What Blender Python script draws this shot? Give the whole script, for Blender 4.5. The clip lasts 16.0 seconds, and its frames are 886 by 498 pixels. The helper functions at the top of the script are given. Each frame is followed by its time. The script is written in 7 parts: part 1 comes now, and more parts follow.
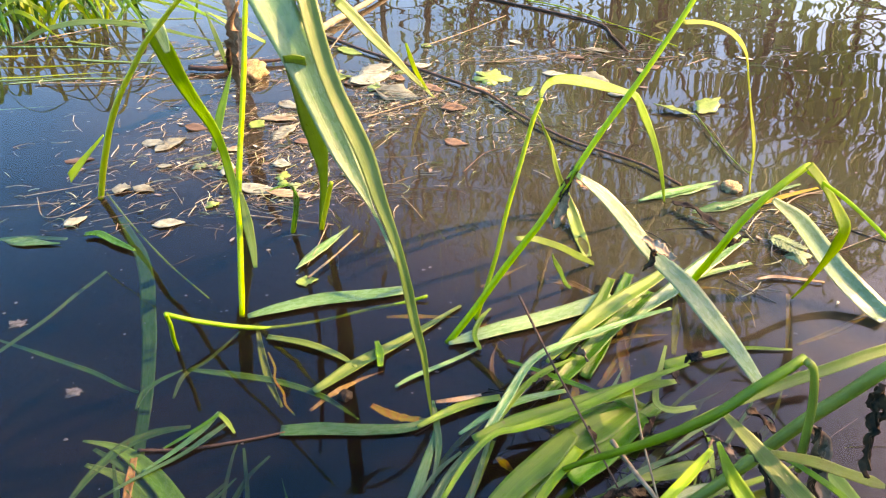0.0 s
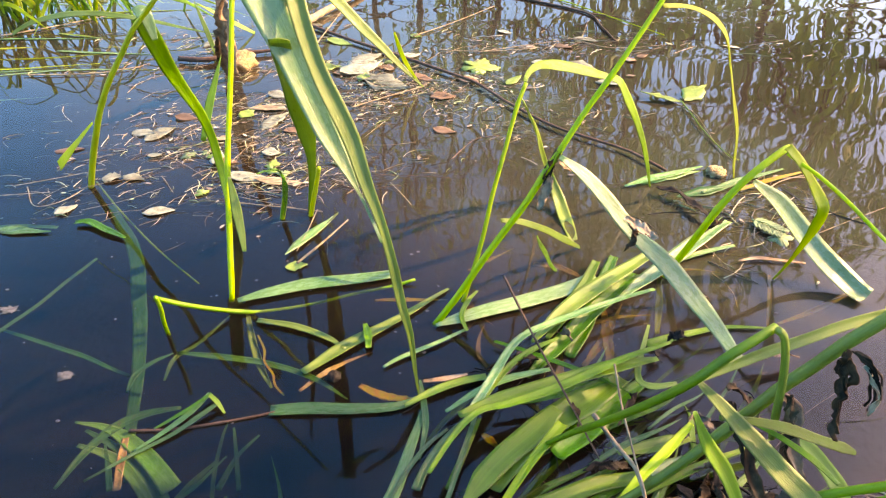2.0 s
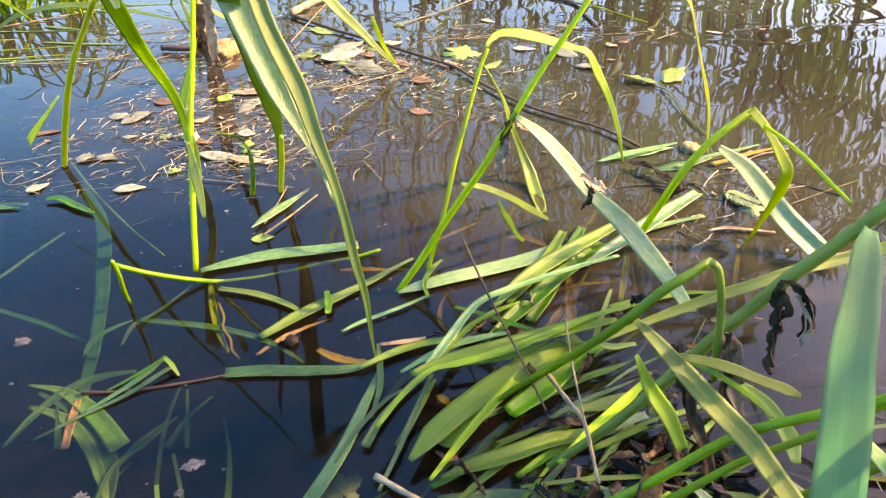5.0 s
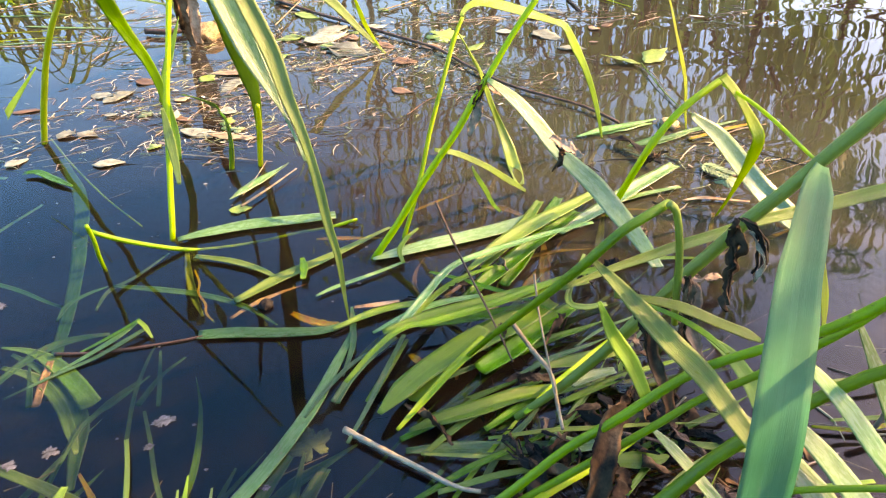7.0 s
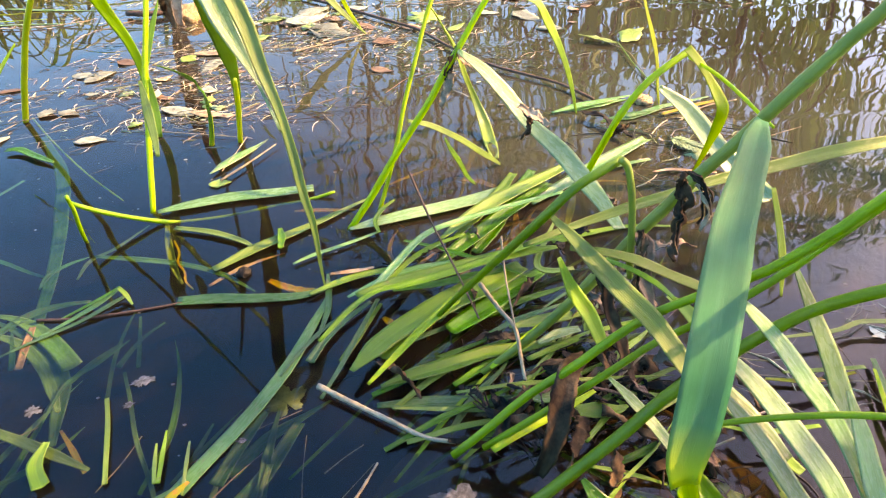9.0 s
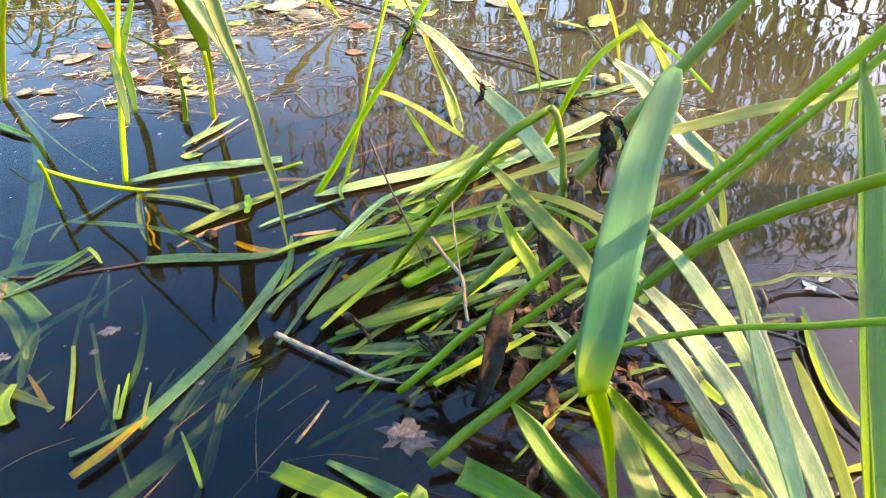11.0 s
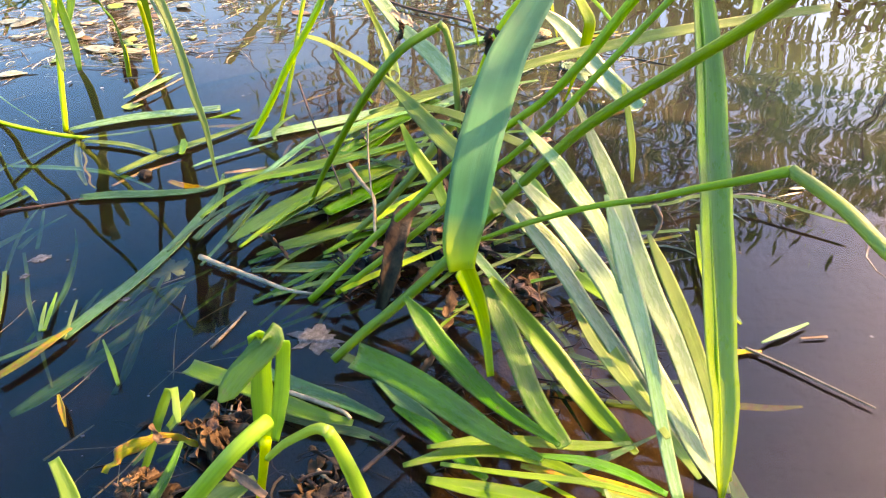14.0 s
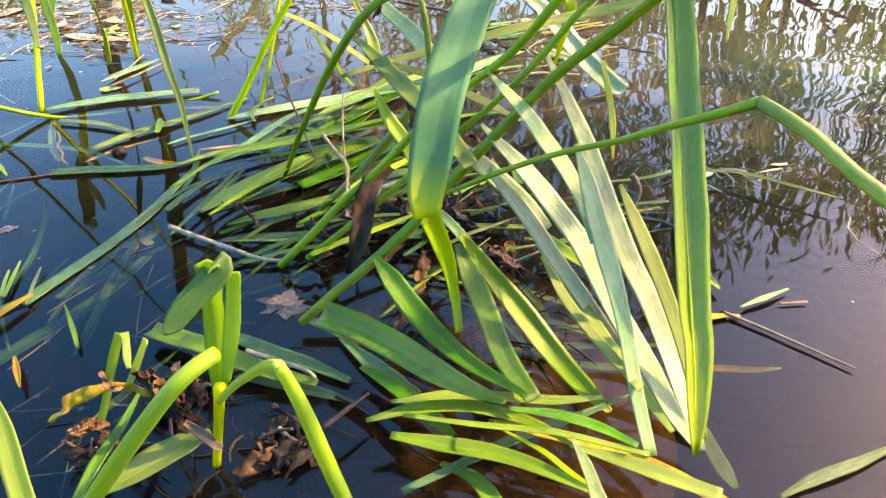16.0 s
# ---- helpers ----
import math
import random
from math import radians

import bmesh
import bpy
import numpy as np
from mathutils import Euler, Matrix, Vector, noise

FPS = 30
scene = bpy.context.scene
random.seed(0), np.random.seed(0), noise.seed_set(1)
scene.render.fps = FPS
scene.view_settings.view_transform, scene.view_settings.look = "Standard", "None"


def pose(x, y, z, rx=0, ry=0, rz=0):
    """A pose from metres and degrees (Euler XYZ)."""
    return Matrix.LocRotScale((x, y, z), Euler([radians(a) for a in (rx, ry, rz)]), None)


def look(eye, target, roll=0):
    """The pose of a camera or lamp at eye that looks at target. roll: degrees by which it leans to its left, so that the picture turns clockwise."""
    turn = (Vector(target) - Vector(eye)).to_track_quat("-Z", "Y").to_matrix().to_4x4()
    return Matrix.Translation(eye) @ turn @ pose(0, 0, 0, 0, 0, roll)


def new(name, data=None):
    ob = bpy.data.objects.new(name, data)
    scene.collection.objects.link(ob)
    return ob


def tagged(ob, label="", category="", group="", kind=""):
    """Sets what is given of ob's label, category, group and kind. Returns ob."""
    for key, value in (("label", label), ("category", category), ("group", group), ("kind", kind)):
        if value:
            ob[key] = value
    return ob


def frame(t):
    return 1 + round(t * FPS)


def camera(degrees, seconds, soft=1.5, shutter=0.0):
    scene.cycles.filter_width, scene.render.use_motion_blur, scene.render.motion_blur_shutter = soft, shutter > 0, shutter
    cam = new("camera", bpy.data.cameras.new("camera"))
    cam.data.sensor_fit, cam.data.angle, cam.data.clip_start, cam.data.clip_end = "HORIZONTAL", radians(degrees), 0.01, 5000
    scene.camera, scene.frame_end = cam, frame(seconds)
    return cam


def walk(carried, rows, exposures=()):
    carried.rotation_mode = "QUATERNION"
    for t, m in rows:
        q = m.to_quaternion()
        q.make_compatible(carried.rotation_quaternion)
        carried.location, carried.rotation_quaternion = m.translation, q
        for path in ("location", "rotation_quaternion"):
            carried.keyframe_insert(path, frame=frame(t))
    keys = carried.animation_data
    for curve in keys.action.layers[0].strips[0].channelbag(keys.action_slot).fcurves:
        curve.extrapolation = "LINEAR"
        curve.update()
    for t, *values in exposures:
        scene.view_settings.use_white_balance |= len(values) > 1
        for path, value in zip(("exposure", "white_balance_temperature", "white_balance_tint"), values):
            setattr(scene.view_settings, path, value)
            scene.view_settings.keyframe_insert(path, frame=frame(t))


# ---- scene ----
cam = camera(68.0, 16.0, soft=1.2)
PATH = [
    (0.0, -0.0000, -0.0000, 0.4997, 53.46, 0.60, -0.00),
    (0.5, 0.0004, -0.0034, 0.4991, 53.26, 0.52, -0.27),
    (1.0, 0.0020, -0.0072, 0.4984, 53.11, 0.53, -0.46),
    (1.5, 0.0045, -0.0114, 0.4972, 53.03, 0.58, -0.59),
    (2.0, 0.0082, -0.0158, 0.4953, 53.02, 0.65, -0.64),
    (2.5, 0.0135, -0.0197, 0.4920, 53.08, 0.77, -0.63),
    (3.0, 0.0204, -0.0234, 0.4871, 53.20, 0.92, -0.58),
    (3.5, 0.0287, -0.0271, 0.4806, 53.37, 1.07, -0.50),
    (4.0, 0.0378, -0.0310, 0.4729, 53.56, 1.19, -0.40),
    (6.5, 0.0717, -0.0581, 0.4305, 54.11, 1.06, -0.59),
    (7.0, 0.0747, -0.0651, 0.4268, 53.93, 1.03, -0.87),
    (7.5, 0.0779, -0.0719, 0.4240, 53.69, 0.98, -1.14),
    (8.0, 0.0822, -0.0786, 0.4222, 53.41, 0.93, -1.33),
    (8.5, 0.0872, -0.0858, 0.4208, 53.20, 0.89, -1.50),
    (9.0, 0.0921, -0.0944, 0.4194, 53.07, 0.91, -1.75),
    (11.5, 0.1381, -0.1556, 0.3987, 53.25, 0.58, -2.35),
    (12.0, 0.1501, -0.1666, 0.3949, 53.06, 0.58, -2.46),
    (12.5, 0.1615, -0.1780, 0.3916, 52.76, 0.65, -2.70),
    (13.0, 0.1711, -0.1899, 0.3879, 52.46, 0.69, -3.15),
    (13.5, 0.1790, -0.2009, 0.3822, 52.28, 0.70, -3.64),
    (14.0, 0.1867, -0.2096, 0.3741, 52.28, 0.71, -3.96),
    (14.5, 0.1938, -0.2154, 0.3637, 52.46, 0.76, -4.10),
    (15.0, 0.1993, -0.2192, 0.3523, 52.81, 0.76, -4.10),
    (15.5, 0.2023, -0.2226, 0.3423, 53.26, 0.64, -4.11),
    (16.0, 0.2030, -0.2265, 0.3344, 53.69, 0.42, -4.26),
]
walk(cam, [(t, pose(*p)) for t, *p in PATH], exposures=[(0.0, 2.94, 11600, 36), (8.0, 3.06, 11900, 36), (12.0, 3.28, 11900, 37), (16.0, 3.20, 12000, 37)])

# ---- world and sun ----
SUN_AZIMUTH, SUN_ELEVATION = 14.0, 37.0      # degrees from +x towards +y, and above the water
world = bpy.data.worlds.new("sky")
scene.world = world
world.use_nodes = True
sky = world.node_tree.nodes.new("ShaderNodeTexSky")
sky.sky_type = "NISHITA"
sky.sun_disc = False
sky.sun_elevation = radians(SUN_ELEVATION)
sky.sun_rotation = radians(90 - SUN_AZIMUTH)
sky.dust_density = 1.2
sky.ozone_density = 1.5
back = world.node_tree.nodes["Background"]
back.inputs["Strength"].default_value = 0.15
deep = world.node_tree.nodes.new("ShaderNodeHueSaturation")
deep.inputs["Saturation"].default_value = 1.55
world.node_tree.links.new(sky.outputs["Color"], deep.inputs["Color"])
world.node_tree.links.new(deep.outputs["Color"], back.inputs["Color"])
sun_data = bpy.data.lights.new("sun", "SUN")
sun_data.energy, sun_data.angle, sun_data.color = 2.0, radians(0.53), (1.0, 0.87, 0.56)
sun = new("sun", sun_data)
a, e = radians(SUN_AZIMUTH), radians(SUN_ELEVATION)
sun.matrix_world = look((4 * math.cos(a) * math.cos(e), 4 * math.sin(a) * math.cos(e), 4 * math.sin(e)), (0, 0, 0))


# ---- materials ----
def material(name):
    m = bpy.data.materials.new(name)
    m.use_nodes = True
    nt = m.node_tree
    nt.nodes.clear()
    return m, nt, nt.nodes.new("ShaderNodeOutputMaterial")


def node(nt, kind, **values):
    n = nt.nodes.new(kind)
    for key, value in values.items():
        n.inputs[key.replace("_", " ")].default_value = value
    return n


def ramp(nt, fac, stops):
    r = nt.nodes.new("ShaderNodeValToRGB")
    el = r.color_ramp.elements
    while len(el) < len(stops):
        el.new(0.5)
    for k, (pos, col) in zip(el, stops):
        k.position, k.color = pos, (*col, 1.0)
    nt.links.new(fac, r.inputs["Fac"])
    return r


def mixed(nt, fac, a, b, mode="MIX"):
    m = nt.nodes.new("ShaderNodeMix")
    m.data_type, m.blend_type = "RGBA", mode
    for socket, v in ((m.inputs[0], fac), (m.inputs[6], a), (m.inputs[7], b)):
        if isinstance(v, (int, float)):
            socket.default_value = v
        elif isinstance(v, tuple):
            socket.default_value = (*v, 1.0)
        else:
            nt.links.new(v, socket)
    return m.outputs[2]


def times(nt, a, b, op="MULTIPLY"):
    m = nt.nodes.new("ShaderNodeMath")
    m.operation = op
    for k, v in enumerate((a, b)):
        if isinstance(v, (int, float)):
            m.inputs[k].default_value = v
        else:
            nt.links.new(v, m.inputs[k])
    return m.outputs[0]


def blade_material(name, dark, light, spot, glow, rough=0.38, spots=0.62, through_light=0.4, foot=0.0, gloss=0.45, fine=19.0, stripe=0.5):
    """Reed leaf: parallel veins across the UV's u, a pale keel, blotches and brown flecks, light that shines through."""
    m, nt, out = material(name)
    L = nt.links.new
    uv = nt.nodes.new("ShaderNodeUVMap")
    sep = nt.nodes.new("ShaderNodeSeparateXYZ")
    L(uv.outputs["UV"], sep.inputs[0])
    info = nt.nodes.new("ShaderNodeObjectInfo")
    coord = nt.nodes.new("ShaderNodeTexCoord")
    big = node(nt, "ShaderNodeTexNoise", Scale=28.0, Detail=3.0)
    L(coord.outputs["Object"], big.inputs["Vector"])
    scaled = node(nt, "ShaderNodeMapping")
    scaled.inputs["Scale"].default_value = (fine, 0.9, 1.0)
    L(uv.outputs["UV"], scaled.inputs["Vector"])
    vein = node(nt, "ShaderNodeTexNoise", Scale=1.0, Detail=4.0, Roughness=0.75)
    L(scaled.outputs["Vector"], vein.inputs["Vector"])
    base = ramp(nt, big.outputs["Fac"], [(0.3, dark), (0.7, light)])
    lines = ramp(nt, vein.outputs["Fac"], [(0.36, (0, 0, 0)), (0.64, (1, 1, 1))])
    striped = mixed(nt, times(nt, lines.outputs["Color"], stripe), base.outputs["Color"], tuple(0.5 * c for c in dark))
    # pale keel along the middle of the leaf
    keel = times(nt, times(nt, sep.outputs["X"], 0.5, "SUBTRACT"), 1.0, "ABSOLUTE")
    keel = ramp(nt, keel, [(0.0, (1, 1, 1)), (0.07, (0, 0, 0))])
    kept = mixed(nt, times(nt, keel.outputs["Color"], 0.2), striped, tuple(min(1.0, 1.25 * c + 0.02) for c in light))
    if foot:
        # the foot of the leaf, fed last, stays yellow-green
        low = nt.nodes.new("ShaderNodeMapRange")
        low.inputs["From Max"].default_value, low.inputs["To Min"].default_value, low.inputs["To Max"].default_value = foot, 0.9, 0.0
        L(sep.outputs["Y"], low.inputs["Value"])
        kept = mixed(nt, low.outputs["Result"], kept, (0.42, 0.52, 0.03))
    # hue drifts from leaf to leaf
    hue = node(nt, "ShaderNodeHueSaturation")
    L(kept, hue.inputs["Color"])
    L(times(nt, times(nt, info.outputs["Random"], 0.035), 0.482, "ADD"), hue.inputs["Hue"])
    mixer = nt.nodes.new("ShaderNodeTexWhiteNoise")
    mixer.noise_dimensions = "1D"
    L(times(nt, info.outputs["Random"], 57.0), mixer.inputs["W"])
    L(times(nt, times(nt, mixer.outputs["Value"], 0.6), 0.68, "ADD"), hue.inputs["Value"])
    L(times(nt, times(nt, info.outputs["Random"], 0.3), 0.95, "ADD"), hue.inputs["Saturation"])
    # torn, browned edges and bruises that run along the leaf
    length = node(nt, "ShaderNodeMapping")
    length.inputs["Scale"].default_value = (3.0, 5.0, 1.0)
    L(uv.outputs["UV"], length.inputs["Vector"])
    L(mixer.outputs["Color"], length.inputs["Location"])
    worn = node(nt, "ShaderNodeTexNoise", Scale=1.6, Detail=5.0, Roughness=0.65)
    L(length.outputs["Vector"], worn.inputs["Vector"])
    rim = times(nt, times(nt, sep.outputs["X"], 0.5, "SUBTRACT"), 1.0, "ABSOLUTE")
    rim = ramp(nt, rim, [(0.30, (0, 0, 0)), (0.5, (0.16, 0.16, 0.16))])
    wear = ramp(nt, times(nt, worn.outputs["Fac"], rim.outputs["Color"], "ADD"), [(0.62, (0, 0, 0)), (0.72, (1, 1, 1))])
    fleck = node(nt, "ShaderNodeTexNoise", Scale=190.0, Detail=4.0, Roughness=0.7)
    L(coord.outputs["Object"], fleck.inputs["Vector"])
    marks = ramp(nt, fleck.outputs["Fac"], [(spots, (0, 0, 0)), (spots + 0.06, (1, 1, 1))])
    browned = mixed(nt, times(nt, wear.outputs["Color"], 0.55), hue.outputs["Color"], tuple(0.6 * a + 0.4 * b for a, b in zip(spot, light)))
    color = mixed(nt, times(nt, marks.outputs["Color"], 0.75), browned, spot)
    bump = node(nt, "ShaderNodeBump", Strength=0.6, Distance=0.0011)
    L(vein.outputs["Fac"], bump.inputs["Height"])
    p = node(nt, "ShaderNodeBsdfPrincipled", Roughness=rough)
    p.inputs["Specular IOR Level"].default_value = gloss
    L(times(nt, times(nt, worn.outputs["Fac"], 0.5), rough - 0.22, "ADD"), p.inputs["Roughness"])
    L(color, p.inputs["Base Color"])
    L(bump.outputs["Normal"], p.inputs["Normal"])
    t = nt.nodes.new("ShaderNodeBsdfTranslucent")
    L(mixed(nt, 0.55, color, glow), t.inputs["Color"])
    mix = nt.nodes.new("ShaderNodeMixShader")
    mix.inputs[0].default_value = through_light
    L(p.outputs[0], mix.inputs[1])
    L(t.outputs[0], mix.inputs[2])
    L(mix.outputs[0], out.inputs["Surface"])
    return m


def plain_material(name, stops, scale=40.0, rough=0.7, bump=0.5, depth=0.002, stretch=(1, 1, 1), glow=0.0, gloss=0.5):
    """Mottled matter: bark, dead leaf, mud, moss."""
    m, nt, out = material(name)
    L = nt.links.new
    coord = nt.nodes.new("ShaderNodeTexCoord")
    mp = nt.nodes.new("ShaderNodeMapping")
    mp.inputs["Scale"].default_value = stretch
    L(coord.outputs["Object"], mp.inputs["Vector"])
    n1 = node(nt, "ShaderNodeTexNoise", Scale=scale, Detail=5.0, Roughness=0.65)
    n2 = node(nt, "ShaderNodeTexNoise", Scale=scale * 6, Detail=3.0)
    L(mp.outputs[0], n1.inputs["Vector"])
    L(mp.outputs[0], n2.inputs["Vector"])
    info = nt.nodes.new("ShaderNodeObjectInfo")
    r = ramp(nt, n1.outputs["Fac"], stops)
    grain = mixed(nt, 0.35, r.outputs["Color"], n2.outputs["Fac"], "OVERLAY")
    hue = node(nt, "ShaderNodeHueSaturation")
    L(grain, hue.inputs["Color"])
    L(times(nt, times(nt, info.outputs["Random"], 0.6), 0.7, "ADD"), hue.inputs["Value"])
    hue.inputs["Saturation"].default_value = 0.95
    b = node(nt, "ShaderNodeBump", Strength=bump, Distance=depth)
    L(n2.outputs["Fac"], b.inputs["Height"])
    p = node(nt, "ShaderNodeBsdfPrincipled", Roughness=rough)
    p.inputs["Specular IOR Level"].default_value = gloss
    L(hue.outputs["Color"], p.inputs["Base Color"])
    L(b.outputs["Normal"], p.inputs["Normal"])
    if glow:
        t = nt.nodes.new("ShaderNodeBsdfTranslucent")
        L(hue.outputs["Color"], t.inputs["Color"])
        mix = nt.nodes.new("ShaderNodeMixShader")
        mix.inputs[0].default_value = glow
        L(p.outputs[0], mix.inputs[1])
        L(t.outputs[0], mix.inputs[2])
        L(mix.outputs[0], out.inputs["Surface"])
    else:
        L(p.outputs[0], out.inputs["Surface"])
    return m


LEAF = blade_material("reed_leaf", (0.078, 0.185, 0.020), (0.205, 0.345, 0.060), (0.17, 0.11, 0.04), (0.38, 0.60, 0.06), rough=0.32, gloss=0.5, through_light=0.36)
LEAF_DARK = blade_material("reed_leaf_deep_green", (0.026, 0.14, 0.010), (0.070, 0.245, 0.020), (0.12, 0.08, 0.03), (0.20, 0.46, 0.03), rough=0.26, gloss=0.4, through_light=0.34)
LEAF_PALE = blade_material("reed_leaf_pale", (0.090, 0.225, 0.070), (0.175, 0.325, 0.135), (0.25, 0.16, 0.06), (0.36, 0.58, 0.13), spots=0.68, rough=0.24, gloss=0.85, through_light=0.32, stripe=0.3)
LEAF_YELLOW = blade_material("reed_leaf_yellowing", (0.22, 0.38, 0.02), (0.38, 0.50, 0.04), (0.35, 0.16, 0.03), (0.66, 0.84, 0.03), through_light=0.52)
LEAF_WET = blade_material("reed_leaf_soaked", (0.030, 0.13, 0.045), (0.080, 0.22, 0.085), (0.10, 0.09, 0.04), (0.20, 0.44, 0.12), rough=0.25, spots=0.58)
LEAF_ORANGE = blade_material("reed_leaf_turning", (0.26, 0.30, 0.04), (0.48, 0.36, 0.07), (0.40, 0.12, 0.03), (0.75, 0.5, 0.06), spots=0.5)
LEAF_BLUE = blade_material("reed_leaf_blue_green", (0.014, 0.145, 0.062), (0.034, 0.225, 0.105), (0.10, 0.2, 0.10), (0.13, 0.50, 0.20), rough=0.5, spots=0.74, through_light=0.4, gloss=0.3, foot=0.35, fine=46.0, stripe=0.3)
LEAF_TALL = blade_material("reed_leaf_tall", (0.075, 0.22, 0.025), (0.17, 0.36, 0.07), (0.16, 0.14, 0.05), (0.32, 0.62, 0.05), rough=0.3, spots=0.7, through_light=0.42, foot=1.9, gloss=0.7)
LEAF_LIME = blade_material("reed_sheath_lime", (0.20, 0.36, 0.07), (0.33, 0.48, 0.14), (0.28, 0.24, 0.08), (0.50, 0.72, 0.18), through_light=0.48, spots=0.72)
STEM = blade_material("reed_stem", (0.19, 0.36, 0.014), (0.36, 0.50, 0.035), (0.12, 0.10, 0.03), (0.60, 0.80, 0.03), through_light=0.4, spots=0.66)
STEM_DEEP = blade_material("reed_stem_deep_green", (0.105, 0.235, 0.022), (0.215, 0.365, 0.055), (0.10, 0.08, 0.03), (0.30, 0.50, 0.04), through_light=0.3, spots=0.64)
STRAW = plain_material("dry_straw", [(0.3, (0.13, 0.09, 0.055)), (0.7, (0.40, 0.31, 0.19))], 60, 0.7, glow=0.15, gloss=0.2)
TAN_LEAF = plain_material("tan_dry_leaf", [(0.32, (0.12, 0.06, 0.03)), (0.5, (0.30, 0.19, 0.11)), (0.75, (0.46, 0.36, 0.24))], 40, 0.7, 0.8, 0.002, glow=0.15, gloss=0.2)
DEAD = plain_material("rotten_leaf", [(0.38, (0.010, 0.005, 0.003)), (0.53, (0.05, 0.026, 0.012)), (0.65, (0.14, 0.08, 0.04)), (0.80, (0.38, 0.26, 0.15))], 45, 0.7, 0.5, 0.0012, stretch=(1, 1, 0.3), gloss=0.1)
MUD = plain_material("wet_mud", [(0.3, (0.005, 0.004, 0.0035)), (0.7, (0.022, 0.016, 0.012))], 90, 0.7, 0.6, gloss=0.15)
BARK = plain_material("wet_bark", [(0.3, (0.03, 0.015, 0.010)), (0.7, (0.12, 0.065, 0.042))], 80, 0.6, 0.8, gloss=0.2)
BROWN_LEAF = plain_material("brown_leaf", [(0.3, (0.08, 0.042, 0.022)), (0.7, (0.22, 0.13, 0.07))], 50, 0.6, glow=0.2)
WILLOW_LEAF = plain_material("grey_green_leaf", [(0.30, (0.10, 0.09, 0.065)), (0.44, (0.17, 0.19, 0.14)), (0.75, (0.31, 0.35, 0.28))], 90, 0.6, glow=0.15, gloss=0.25)
LIME_LEAF = plain_material("fresh_leaf", [(0.3, (0.12, 0.22, 0.03)), (0.7, (0.24, 0.36, 0.07))], 45, 0.4, glow=0.3)
SCUM = plain_material("pale_scum", [(0.38, (0.02, 0.02, 0.024)), (0.55, (0.08, 0.08, 0.09)), (0.72, (0.20, 0.20, 0.22))], 260, 0.5, 1.0, 0.003)
MOSS = plain_material("frond_leaf", [(0.3, (0.10, 0.18, 0.06)), (0.7, (0.25, 0.35, 0.16))], 60, 0.5, glow=0.25)


def ground_material():
    m, nt, out = material("silt_and_mud")
    L = nt.links.new
    coord = nt.nodes.new("ShaderNodeTexCoord")
    n1 = node(nt, "ShaderNodeTexNoise", Scale=2.2, Detail=6.0, Roughness=0.6)
    n2 = node(nt, "ShaderNodeTexNoise", Scale=55.0, Detail=5.0)
    L(coord.outputs["Object"], n1.inputs["Vector"])
    L(coord.outputs["Object"], n2.inputs["Vector"])
    # near-black mud: the dimming of deep, murky water is put into the colour
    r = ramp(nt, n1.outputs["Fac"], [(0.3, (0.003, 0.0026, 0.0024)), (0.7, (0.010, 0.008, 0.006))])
    p = node(nt, "ShaderNodeBsdfPrincipled", Roughness=0.9)
    p.inputs["Specular IOR Level"].default_value = 0.0
    L(mixed(nt, 0.5, r.outputs["Color"], n2.outputs["Color"], "OVERLAY"), p.inputs["Base Color"])
    b = node(nt, "ShaderNodeBump", Strength=0.4, Distance=0.006)
    L(n2.outputs["Fac"], b.inputs["Height"])
    L(b.outputs["Normal"], p.inputs["Normal"])
    L(p.outputs[0], out.inputs["Surface"])
    return m


